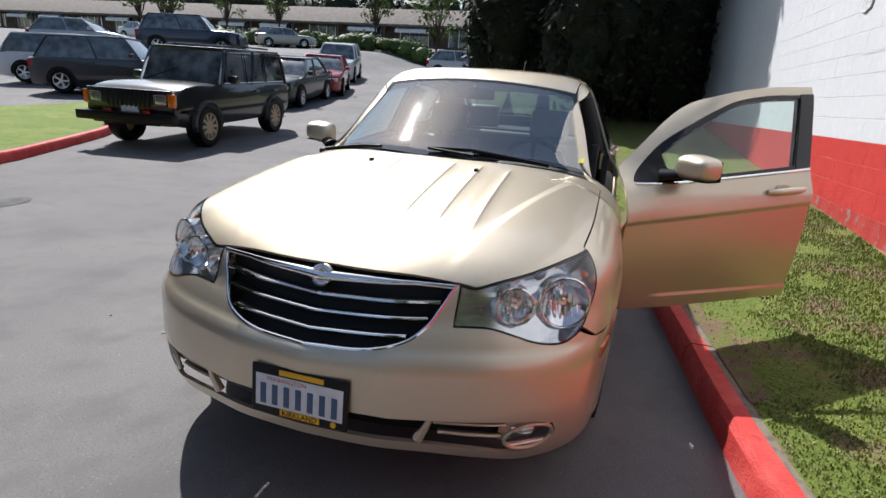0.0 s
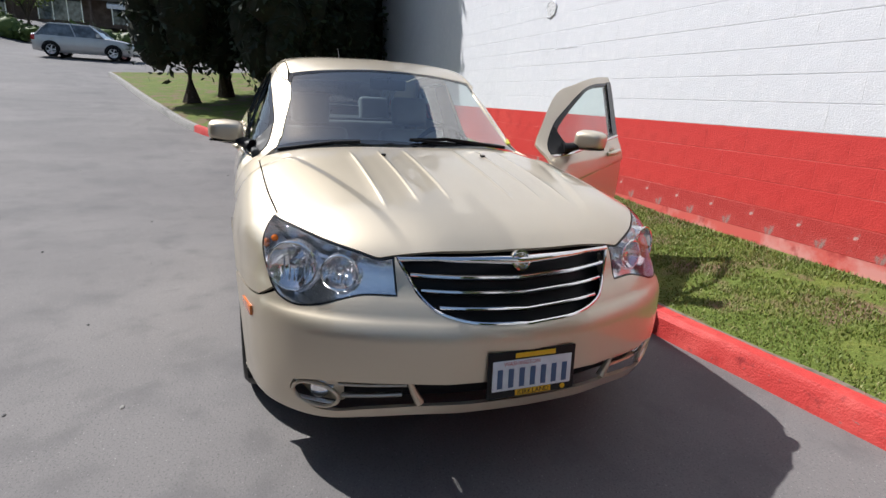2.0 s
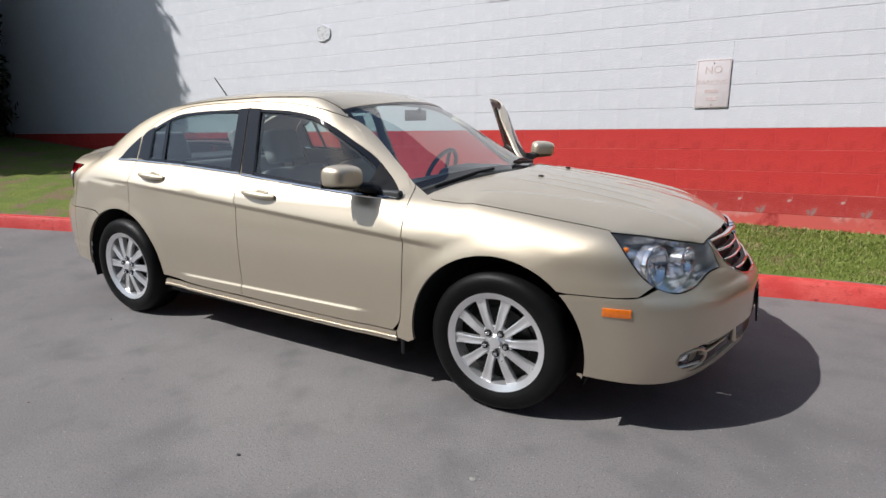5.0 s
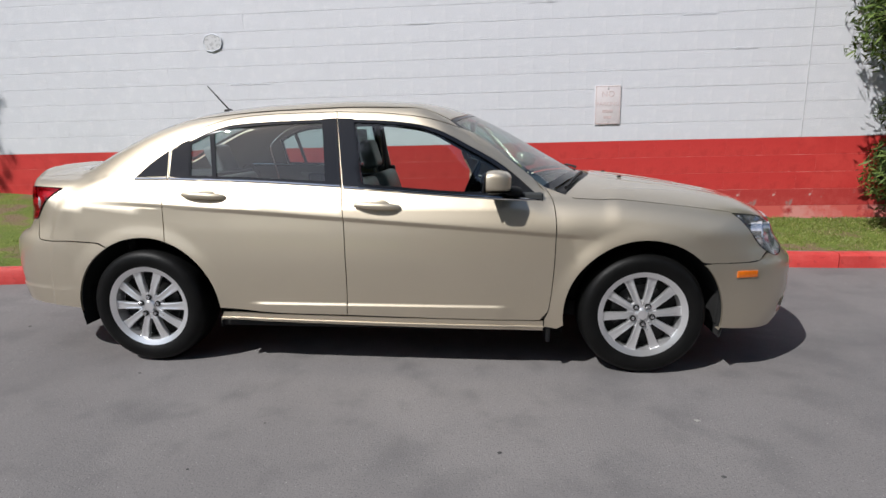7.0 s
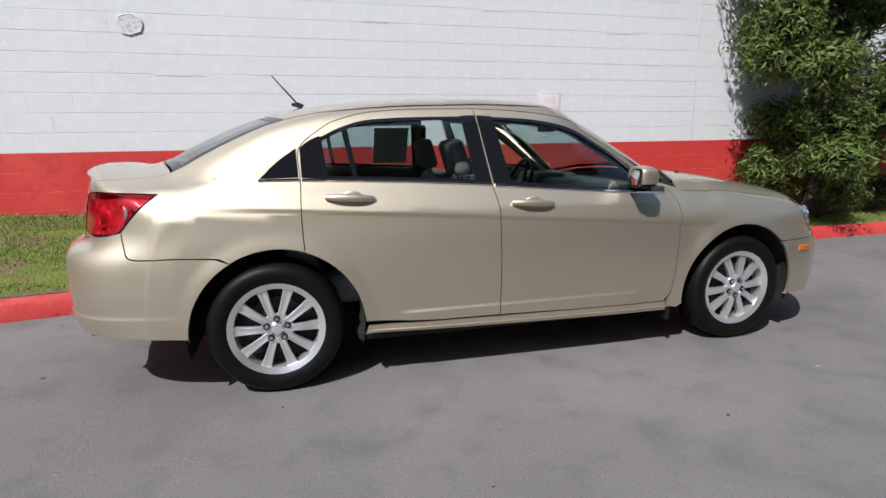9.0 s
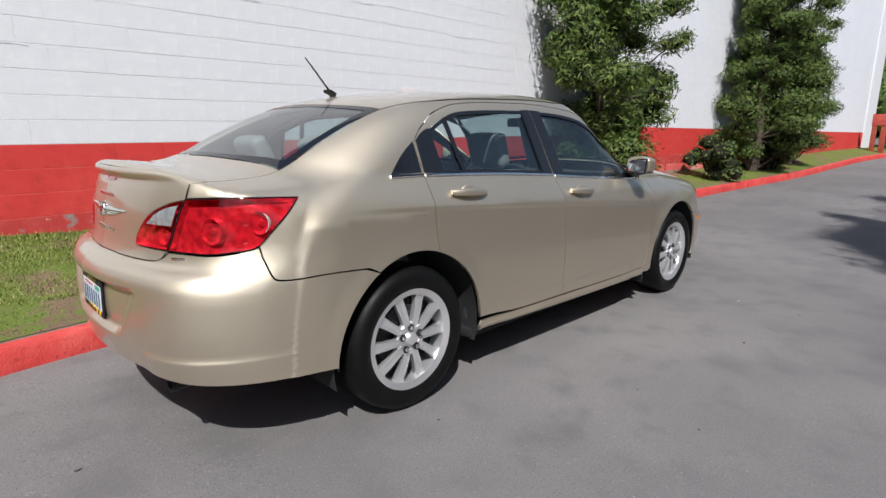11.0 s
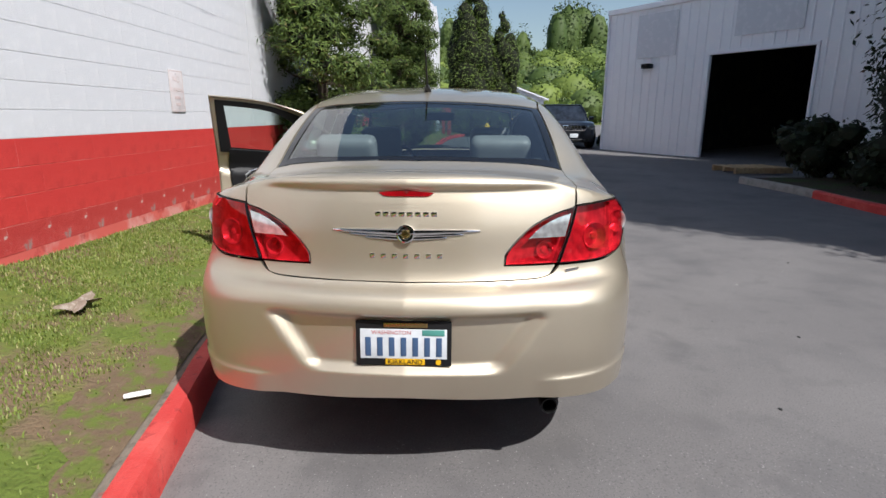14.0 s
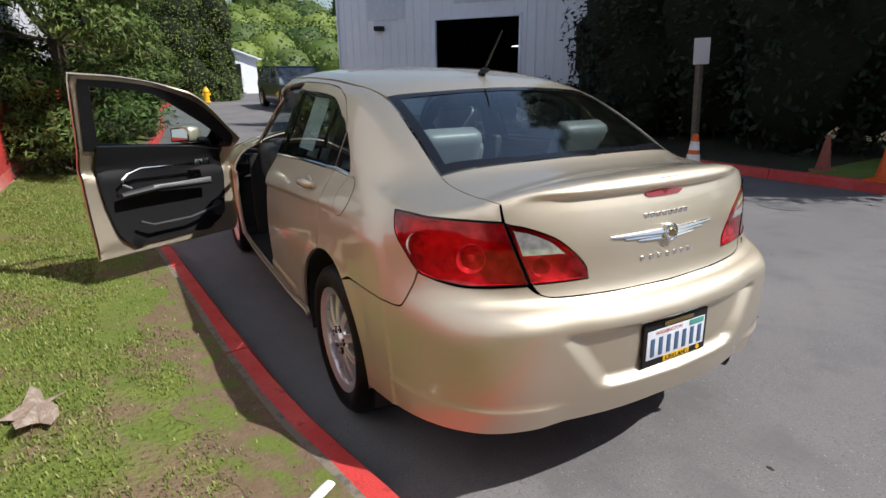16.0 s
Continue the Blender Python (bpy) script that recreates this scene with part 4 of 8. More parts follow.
for i, (x, y, rx, ry, h) in enumerate(((7.6, -7.6, 1.3, 0.9, 1.25), (5.6, -7.9, 1.1, 0.9, 1.1))):
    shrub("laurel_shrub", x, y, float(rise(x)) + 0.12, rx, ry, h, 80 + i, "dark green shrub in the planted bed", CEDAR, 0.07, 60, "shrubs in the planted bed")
for i, (x, y) in enumerate(((17.2, -5.6), (16.6, -6.5))):
    shrub("weed_clump", x, y, float(rise(x)), 0.5, 0.5, 0.6, 90 + i, "weedy clump at the shed corner", HEDGE, 0.05, 60)


def woods(name, clumps, mat, seed, label, leaf=0.7, per=1.1):
    thing = empty(name, label=label, category="woods", kind="stuff")
    part("foliage", leaves(clumps, per, leaf, seed, 1.5, 0.4, 0.5), mat, thing)
    part("inner_growth", cores(clumps, 0.85), mat, thing)
    return thing


rng = random.Random(5)
# wooded hillside ahead
hill = []
for i in range(430):
    x, y = rng.uniform(48, 84), rng.uniform(-45, 20)
    z = 0.9 + 0.225 * (x - 46) + max(0, -y - 4) * 0.03
    s = rng.uniform(1.1, 2.7)
    hill.append((x, y, z + s * 0.5, s * 1.1, s * 1.1, s))
woods("hillside_woods", hill[::2], SPRING, 1, "sunlit spring woods climbing the hillside", 0.20, 9)
woods("hillside_woods", hill[1::2], HEDGE, 8, "darker green woods climbing the hillside", 0.20, 9)
tall = [(x, y, 0.9 + 0.20 * (x - 46) + max(0, -y - 4) * 0.03 + h * 0.45, r, r, h * 0.55) for x, y, h, r in ((78, -13.5, 10, 1.8), (84, -16, 11, 2.6), (88, -19, 10.5, 2.8), (82, -9, 7, 1.6), (86, -21, 9, 2.4), (70, -25, 8, 2.2), (90, 2, 9, 2.4), (76, 6, 9, 2.6), (80, -3, 7.5, 2.0), (70, 12, 9, 3))]
woods("hilltop_trees", tall, HEDGE, 2, "taller trees along the hilltop", 0.24, 8)
bm = bmesh.new()
gx, gy = np.linspace(44, 260, 24), np.linspace(-160, 160, 30)
grid = [[bm.verts.new((x, y, 0.6 + 0.205 * min(x - 46, 40) + max(0, -y - 4) * 0.03 + noise.noise(Vector((x / 20, y / 20, 0))))) for y in gy] for x in gx]
for i in range(len(gx) - 1):
    for j in range(len(gy) - 1):
        bm.faces.new((grid[i][j], grid[i + 1][j], grid[i + 1][j + 1], grid[i][j + 1]))
tagged(part("hillside", bm, LAWN), "rough green hillside", "hill", kind="structure")
# hedges and woods beyond the parking lot
hedge = []
for i in range(60):
    y = -40 + i * 0.75
    hedge.append((-40.5 + rng.uniform(-0.5, 0.5), y, float(rise(-40.5)) + terrace(-40.5, y) + 0.6, 1.0, 0.9, 0.75 + 0.25 * math.sin(i)))
woods("hedge", hedge, HEDGE, 3, "clipped green hedge bank beyond the parking lot", 0.16, 14)
back = []
for i in range(120):
    x, y = rng.uniform(-130, -88), rng.uniform(-120, 60)
    s = rng.uniform(3, 6)
    back.append((x, y, float(rise(x)) + rng.uniform(4, 11), s, s, s * 1.3))
woods("distant_woods", back, CEDAR, 4, "dark woods behind the low shops", 0.5, 2.2)
side = []
for i in range(70):
    x, y = rng.uniform(-14, 50), rng.uniform(-75, -48)
    s = rng.uniform(3, 5)
    side.append((x, y, float(rise(x)) + rng.uniform(2, 8), s, s, s * 1.2))
woods("distant_woods", side, HEDGE, 6, "green trees far across the lot", 0.45, 2.2)
for i, (x, y, h, r) in enumerate(((-46, -21, 7, 2.2), (-44, -30, 7.5, 2.4), (-47, -38, 7, 2.2), (-43, -14, 6.0, 2.2), (-45, -44, 7.5, 2.6), (-50, -52, 8, 2.6), (-36, -35, 6.5, 1.8))):
    leafy_tree(x, y, float(rise(x)) + terrace(x, y), h, r, 100 + i, "young street tree in fresh spring leaf")


# ---- parked vehicles ----
def car_paint(name, color, metal=0.4, rough=0.3):
    return material(name, color, rough, metal, 1.0, 0.04, grain=0.15, grain_size=0.002, patch=0.1, patch_size=0.3)


# opaque panes: reflected and seen-through sky is put into the mottled blue-grey colour
SKY_PANE = material("sky_toned_window", (0.15, 0.18, 0.21), 0.05, 0.0, 1.0, patch=0.75, patch_size=0.3)
HEADLAMP = material("headlamp", (0.6, 0.62, 0.64), 0.12, 0.7, 1.0, patch=0.4, patch_size=0.05)


def loft(bm, sections):
    """A skin over cross-sections with equal point counts, closed at both ends."""
    rings = [[bm.verts.new(p) for p in s] for s in sections]
    n = len(rings[0])
    for a, b in zip(rings, rings[1:]):
        for i in range(n):
            bm.faces.new((a[i], a[(i + 1) % n], b[(i + 1) % n], b[i]))
    bm.faces.new(rings[0][::-1]); bm.faces.new(rings[-1])


def road_wheel(owner, x, y, r, w, rim, spokes=5, face=1):
    turn = Matrix.Translation((x, y, r)) @ Matrix.Rotation(radians(-90 * face), 4, "X")
    bm = bmesh.new()
    turned(bm, [(r * 0.62, -w), (r * 0.9, -w), (r, -w * 0.7), (r, w * 0.1), (r * 0.93, w * 0.35), (r * 0.7, w * 0.38), (r * 0.63, w * 0.3)], 32, turn)
    ob = part("wheel", bm, RUBBER, owner)
    bm = bmesh.new()
    turned(bm, [(r * 0.66, w * 0.33), (r * 0.6, w * 0.28), (r * 0.58, -w * 0.3), (0, -w * 0.32)], 32, turn)
    for k in range(spokes):
        a = 6.283 * k / spokes
        box(bm, 0.02, r * 0.6, -r * 0.09, r * 0.09, w * 0.05, w * 0.26, 0.01, turn @ Matrix.Rotation(a, 4, "Z"))
    turned(bm, [(0, w * 0.3), (r * 0.14, w * 0.28), (r * 0.16, 0)], 16, turn)
    part("rim", bm, rim, ob)


def vehicle(name, label, paint, m, length, width, height, belt, nose, cowl, roof_f, roof_r, tail_top, tail_z, nose_z, wheel_r, axle_f, axle_r, rim=None, boxy=0.0, clearance=0.2, group="parked vehicles", lamps=True, cladding=None, spokes=5):
    """A parked vehicle, its front to +x: body, glasshouse with pillars and roof, lamps, bumpers and wheels."""
    thing = empty(name, m, label=label, category="car", group=group)
    hl, hw = length / 2, width / 2
    top = curve((-hl, tail_z), (tail_top - 0.02, tail_z + 0.02), (tail_top + 0.3, belt + 0.01), (0, belt), (cowl, belt), (nose, (belt + nose_z) / 2 + 0.05), (hl - 0.12, nose_z), (hl, nose_z - 0.12))
    wide = curve((-hl, hw * (0.86 + 0.1 * boxy)), (-hl + 0.35, hw * 0.97), (0, hw), (hl - 0.7, hw * 0.97), (hl - 0.15, hw * (0.84 + 0.1 * boxy)), (hl, hw * (0.66 + 0.26 * boxy)))
    bm = bmesh.new()
    secs = []
    for x in np.linspace(-hl, hl, 34):
        w, zt = float(wide(x)), float(top(x))
        zb = clearance + 0.06 * step01((abs(x) - hl + 0.5) / 0.5)
        r = 0.07 - 0.04 * boxy
        half = [(0.0, zb), (w * 0.9, zb), (w * 0.985, zb + 0.10), (w, zb + (zt - zb) * 0.45), (w * 0.985, zt - r * 1.8), (w * 0.955, zt - r * 0.5), (w * 0.88, zt), (w * 0.5, zt + 0.02), (0, zt + 0.03)]
        secs.append([(x, y, z) for y, z in half] + [(x, -y, z) for y, z in half[::-1][1:-1]])
    loft(bm, secs)
    part("body", bm, paint, thing)
    # glasshouse
    bm = bmesh.new()
    secs = []
    for x, z in ((tail_top, belt - 0.02), (tail_top + (roof_r - tail_top) * 0.5, belt + (height - belt) * 0.62), (roof_r, height - 0.035), ((roof_f + roof_r) / 2, height), (roof_f, height - 0.03), (roof_f + (cowl - roof_f) * 0.5, belt + (height - belt) * 0.5), (cowl, belt - 0.02)):
        k = (z - belt) / (height - belt)
        wb, wt = hw * 0.93, hw * (0.93 - 0.17 * (1 - 0.55 * boxy) * max(k, 0.02))
        secs.append([(x, wb, belt - 0.05), (x, (wb + wt) / 2 + 0.01, belt + (z - belt) * 0.5), (x, wt, z - 0.03 * k), (x, wt * 0.85, z), (x, -wt * 0.85, z), (x, -wt, z - 0.03 * k), (x, -(wb + wt) / 2 - 0.01, belt + (z - belt) * 0.5), (x, -wb, belt - 0.05)])
    loft(bm, secs)
    house = part("glasshouse", bm, SKY_PANE, thing)
    wt = hw * (0.93 - 0.17 * (1 - 0.55 * boxy))
    bm = bmesh.new()
    box(bm, roof_r - 0.02, roof_f + 0.02, -wt, wt, height - 0.055, height + 0.012, 0.03)
    part("roof", bm, paint, thing)
    mid = (cowl + tail_top) / 2
    for s in (1, -1):
        for x0, x1 in ((cowl, roof_f), ((cowl + roof_f) / 2 * 0.2 + mid * 0.8, mid), (tail_top, roof_r)):
            bm = bmesh.new()
            tube(bm, [(x0, s * hw * 0.935, belt - 0.03), ((x0 + x1) / 2, s * (hw * 0.935 + wt) / 2 + s * 0.016, (belt + height) / 2), (x1, s * wt, height - 0.03)], 0.035, 6, flat=0.6)
            part("pillar", bm, paint, thing)
        for x in (axle_f, axle_r):
            road_wheel(thing, x, s * (hw - 0.045), wheel_r, 0.2, rim or SATIN, spokes, s)
            bm = bmesh.new()
            pts = [(x + (wheel_r + 0.05) * math.cos(a), s * hw * 0.985, wheel_r + (wheel_r + 0.05) * math.sin(a)) for a in np.linspace(-0.15, math.pi + 0.15, 16)]
            tube(bm, pts, 0.035 if not cladding else 0.06, 6, flat=0.7)
            bm.faces.new([bm.verts.new((p[0], s * (hw + 0.006), p[2])) for p in pts])
            part("wheel_arch", bm, cladding or DARK, thing)
        bm = bmesh.new()
        box(bm, cowl - 0.28, cowl - 0.12, s * (hw + 0.10) - 0.09, s * (hw + 0.10) + 0.09, belt + 0.02, belt + 0.16, 0.04)
        part("wing_mirror", bm, paint, thing)
        if lamps:
            bm = bmesh.new()
            box(bm, hl - 0.30, hl - 0.035, s * hw * 0.68 - 0.13, s * hw * 0.68 + 0.13, nose_z - 0.20, nose_z - 0.06, 0.03)
            part("headlight", bm, HEADLAMP, thing)
            bm = bmesh.new()
            box(bm, -hl + 0.0, -hl + 0.2, s * hw * 0.80 - 0.1, s * hw * 0.80 + 0.1, tail_z - 0.28, tail_z - 0.06, 0.03)
            part("tail_light", bm, RED_LENS, thing)
        for x in (mid + 0.1, mid - 0.75):
            bm = bmesh.new()
            box(bm, x - 0.1, x + 0.1, s * hw * 0.99 - 0.02, s * hw * 0.99 + 0.02, belt - 0.17, belt - 0.13, 0.01)
            part("door_handle", bm, paint, thing)
    if lamps:
        bm = bmesh.new()
        box(bm, hl - 0.12, hl + 0.005, -hw * 0.42, hw * 0.42, nose_z - 0.22, nose_z - 0.10, 0.03)
        part("grille", bm, BLACK, thing)
    bm = bmesh.new()
    box(bm, hl - 0.10, hl + 0.03, -hw * 0.6, hw * 0.6, clearance + 0.05, clearance + 0.16, 0.04)
    part("air_intake", bm, BLACK, thing)
    bm = bmesh.new()
    box(bm, hl + 0.0, hl + 0.035, -0.15, 0.15, clearance + 0.22, clearance + 0.36, 0.01)
    part("number_plate", bm, PLATE_WHITE, thing)
    return thing


def at_ground(x, y, heading, lift=0.0):
    slope = math.atan((float(rise(x + 1)) - float(rise(x - 1))) / 2 * math.cos(radians(heading)))
    return Matrix.Translation((x, y, float(rise(x)) + terrace(x, y) + lift)) @ Matrix.Rotation(radians(heading), 4, "Z") @ Matrix.Rotation(-slope, 4, "Y")


def old_offroader():
    """Boxy black off-roader with a roof rack."""
    black = car_paint("weathered_black_paint", (0.012, 0.012, 0.013), 0.1, 0.32)
    bronze = material("bronze_rim", (0.50, 0.41, 0.29), 0.35, 0.6)
    flare = material("grey_flare_plastic", (0.045, 0.045, 0.047), 0.6, patch=0.3, patch_size=0.15)
    thing = vehicle("off_roader", "boxy old black off-roader parked facing the lane", black, at_ground(-5.66, -6.96, 8), 4.2, 1.70, 1.68, 1.06, 1.35, 0.72, 0.42, -1.86, -2.02, 1.02, 0.98, 0.365, 1.27, -1.31, bronze, 0.95, 0.36, lamps=False, cladding=flare, spokes=10)
    bm = bmesh.new()
    box(bm, 2.06, 2.13, -0.74, 0.74, 0.66, 0.98, 0.02)
    front = part("grille_panel", bm, black, thing)
    for i in range(10):
        bm = bmesh.new()
        y = -0.36 + i * 0.08
        box(bm, 2.12, 2.14, y - 0.022, y + 0.022, 0.70, 0.93, 0.008)
        part("grille_slot", bm, DARK, front)
    for s in (1, -1):
        bm = bmesh.new()
        box(bm, 2.11, 2.145, s * 0.57 - 0.10, s * 0.57 + 0.10, 0.76, 0.90, 0.012)
        part("headlight", bm, HEADLAMP, thing, "square headlight")
        bm = bmesh.new()
        box(bm, 2.05, 2.14, s * 0.745 - 0.05, s * 0.745 + 0.05, 0.72, 0.93, 0.012)
        part("turn_signal", bm, AMBER, thing, "amber corner lamp")
        bm = bmesh.new()
        box(bm, 2.16, 2.24, s * 0.34 - 0.045, s * 0.34 + 0.045, 0.55, 0.66, 0.015)
        part("tow_hook", bm, material("red_hook", (0.4, 0.03, 0.02), 0.4), thing)
        bm = bmesh.new()
        tube(bm, [(-1.7, s * 0.55, 1.73), (-0.4, s * 0.55, 1.74), (0.3, s * 0.55, 1.70)], 0.018, 6)
        part("roof_rail", bm, BLACK, thing)
        bm = bmesh.new()
        box(bm, -1.9, 1.9, s * 0.86 - 0.01, s * 0.86 + 0.012, 0.60, 0.66, 0.008)
        part("side_strip", bm, BLACK, thing)
    for x in (-1.5, -0.8, -0.1):
        bm = bmesh.new()
        tube(bm, [(x, -0.56, 1.74), (x, 0.56, 1.74)], 0.014, 6)
        part("rack_bar", bm, SATIN, thing)
    # side windows with bright edges, and the black post trim between them
    for s in (1, -1):
        for x0, x1, t0, t1 in ((0.62, -0.16, 0.40, -0.16), (-0.24, -0.98, -0.24, -0.98), (-1.06, -1.84, -1.06, -1.76)):
            rim_pts = [(x0, s * 0.808, 1.09), (x1, s * 0.808, 1.09), (t1, s * 0.757, 1.60), (t0, s * 0.757, 1.60)]
            bm = bmesh.new()
            tube(bm, rim_pts, 0.012, 6, True)
            part("window_trim", bm, BLACK, thing)
            bm = bmesh.new()
            tube(bm, [(x0, s * 0.815, 1.078), (x1, s * 0.815, 1.078)], 0.008, 6)
            part("belt_strip", bm, SATIN, thing)
        # silver bar paints in the bright reflection along the black windscreen pillar
        bm = bmesh.new()
        tube(bm, [(0.74, s * 0.775, 1.06), (0.42, s * 0.735, 1.64)], 0.022, 6)
        part("screen_pillar", bm, SATIN, thing, "silver bar standing in for reflection on the windscreen pillar")
        bm = bmesh.new()
        tube(bm, [(2.148, s * 0.57 + a, b) for a, b in ((-0.105, 0.752), (0.105, 0.752), (0.105, 0.906), (-0.105, 0.906))], 0.008, 6, True)
        part("lamp_bezel", bm, SATIN, thing)
    bm = bmesh.new()
    tube(bm, [(0.76, -0.70, 1.075), (0.60, -0.10, 1.30)], 0.010, 6)
    part("wiper", bm, BLACK, thing)
    bm = bmesh.new()
    box(bm, 2.12, 2.30, -0.85, 0.85, 0.47, 0.62, 0.03)
    part("front_bumper", bm, material("black_steel", (0.015, 0.015, 0.016), 0.35, 0.5, patch=0.3, patch_size=0.1), thing)


old_offroader()
DKGREEN = car_paint("dark_green_paint", (0.012, 0.022, 0.018))
SEDAN = (4.6, 1.78, 1.43, 0.93, 1.5, 0.95, 0.3, -1.0, -1.55, 0.98, 0.78, 0.32, 1.38, -1.33)
SUV = (4.75, 1.92, 1.76, 1.10, 1.6, 1.0, 0.5, -1.75, -2.15, 1.06, 0.98, 0.37, 1.45, -1.42)
HATCH = (4.2, 1.76, 1.5, 0.96, 1.4, 0.95, 0.35, -1.4, -1.9, 0.98, 0.80, 0.32, 1.3, -1.3)
vehicle("parked_car", "dark green sedan parked behind the off-roader", DKGREEN, at_ground(-13.0, -9.6, 12), *SEDAN)
vehicle("parked_car", "faded red sedan parked in the row", car_paint("red_paint", (0.32, 0.025, 0.03)), at_ground(-17.0, -10.5, 22), *SEDAN)
vehicle("parked_car", "white crossover parked at the end of the row", car_paint("white_paint", (0.70, 0.71, 0.72), 0.0), at_ground(-23.0, -12.9, 20), *SUV)
vehicle("parked_suv", "dark grey four-wheel drive parked across the aisle", car_paint("graphite_paint", (0.035, 0.035, 0.04)), at_ground(-11.5, -15.1, 115), *SUV)
vehicle("parked_suv", "white four-wheel drive parked beside the grey one", car_paint("white_suv_paint", (0.66, 0.68, 0.71), 0.0), at_ground(-13.2, -18.9, 115), *SUV)
vehicle("parked_suv", "navy blue four-wheel drive on the upper row", car_paint("navy_paint", (0.015, 0.02, 0.045)), at_ground(-19.6, -18.9, 115), *SUV)
vehicle("parked_car", "silver wagon parked behind the off-roader", car_paint("silver_paint", (0.42, 0.43, 0.44)), at_ground(-18.0, -24.0, 115), *HATCH)
vehicle("parked_car", "beige sedan on the upper row", car_paint("beige_paint", (0.40, 0.38, 0.33)), at_ground(-37.0, -24.7, 115), *SEDAN)
vehicle("parked_car", "silver hatchback standing in the far aisle", car_paint("pale_silver_paint", (0.50, 0.50, 0.49), 0.3), at_ground(-28.3, -7.6, 84), *HATCH)
vehicle("parked_car", "small white car by the hedge", car_paint("cool_white_paint", (0.6, 0.62, 0.64), 0.0), at_ground(-38.0, -26.0, 80), *HATCH)
vehicle("parked_car", "pale car by the hedge", car_paint("pale_paint", (0.55, 0.56, 0.57), 0.1), at_ground(-36.0, -38.0, 80), *SEDAN)
ahead = vehicle("parked_suv", "black four-wheel drive with chrome grille facing the lane", car_paint("black_suv_paint", (0.03, 0.032, 0.04)), at_ground(18.6, -4.15, 183), 4.6, 1.88, 1.58, 0.98, 1.5, 0.95, 0.4, -1.6, -2.05, 1.0, 0.90, 0.35, 1.42, -1.40)
bm = bmesh.new()
box(bm, 2.28, 2.315, -0.43, 0.43, 0.66, 0.86, 0.02)
grille_frame = part("grille_frame", bm, CHROME, ahead, "chrome grille frame")
for i in range(7):
    bm = bmesh.new()
    y = -0.345 + i * 0.115
    box(bm, 2.31, 2.32, y - 0.034, y + 0.034, 0.685, 0.835, 0.004)
    part("grille_slot", bm, DARK, grille_frame)
for sgn in (1, -1):
    bm = bmesh.new()
    box(bm, 2.16, 2.30, sgn * 0.62 - 0.15, sgn * 0.62 + 0.15, 0.70, 0.85, 0.03)
    part("bright_lamp", bm, HEADLAMP, ahead, "clear headlamp")
bm = bmesh.new()
box(bm, 2.30, 2.335, -0.40, 0.40, 0.34, 0.37, 0.008)
part("chrome_strip", bm, CHROME, ahead)

# ---- the metal shed with its open bay ----
SIDING = surface("white_metal_siding", [((0.86, 0.875, 0.92), 1, 0, 1), ((0.83, 0.845, 0.895), 0.9, 0.45, 0.7), ((0.89, 0.895, 0.93), 0.2, 0.5, 0.7)], 0.5, 0.001, 0.05)
FADED = surface("faded_sign_patch", [((0.66, 0.68, 0.73), 1, 0, 1), ((0.74, 0.75, 0.80), 0.15, 0.5, 0.65)], 0.6)
corner, along = Vector((16.2, -5.3, 0)), Vector((-0.79, -0.613, 0)).normalized()
inward = Vector((0, 0, 1)).cross(along)
SHED = Matrix(((along.x, inward.x, 0, corner.x), (along.y, inward.y, 0, corner.y), (0, 0, 1, 0), (0, 0, 0, 1)))
shed = empty("shed", SHED, label="white ribbed metal shed with an open vehicle bay", category="building")


def siding(name, s0, s1, z0, z1, owner, mat=None):
    bm = bmesh.new()
    xs, x = [], s0
    while x < s1 - 1e-6:
        for dx, d in ((0, 0), (0.20, 0), (0.215, -0.013), (0.245, -0.013), (0.26, 0)):
            if x + dx < s1:
                xs.append((x + dx, d))
        x += 0.30
    xs.append((s1, 0))
    for (a, da), (b, db) in zip(xs, xs[1:]):
        bm.faces.new([bm.verts.new(p) for p in ((a, da, z0), (b, db, z0), (b, db, z1), (a, da, z1))])
    bmesh.ops.remove_doubles(bm, verts=bm.verts, dist=0.0005)
    return part(name, bm, mat or SIDING, owner, smooth=False)


D0, D1, DZ = 3.75, 6.55, 3.30
siding("wall", 0, D0, -0.2, 4.95, shed)
siding("wall", D0, D1, DZ, 4.95, shed)
siding("wall", D1, 30, -0.2, 4.95, shed)
bm = bmesh.new()
box(bm, -0.05, 30.05, -0.10, 0.06, 4.92, 5.08, 0.01)
part("eave_trim", bm, SIDING, shed)
bm = bmesh.new()
box(bm, -0.05, 0.0, -0.06, 14, -0.2, 4.95)
box(bm, -0.05, 30, 13.9, 14.0, -0.2, 4.95)
part("end_wall", bm, SIDING, shed)
bm = bmesh.new()
v = [bm.verts.new(p) for p in ((-0.1, -0.1, 5.05), (30.1, -0.1, 5.05), (30.1, 7, 6.4), (-0.1, 7, 6.4), (30.1, 14.1, 5.05), (-0.1, 14.1, 5.05))]
bm.faces.new((v[0], v[1], v[2], v[3])); bm.faces.new((v[3], v[2], v[4], v[5])); bm.faces.new((v[0], v[3], v[5]))
part("roof", bm, SIDING, shed)
# near-black: the shade of the unlit bay is put into the lining's colour
INSIDE = surface("interior_shade_tone", [((0.03, 0.03, 0.032), 1, 0, 1), ((0.05, 0.045, 0.04), 0.4, 0.5, 0.6)], 0.9)
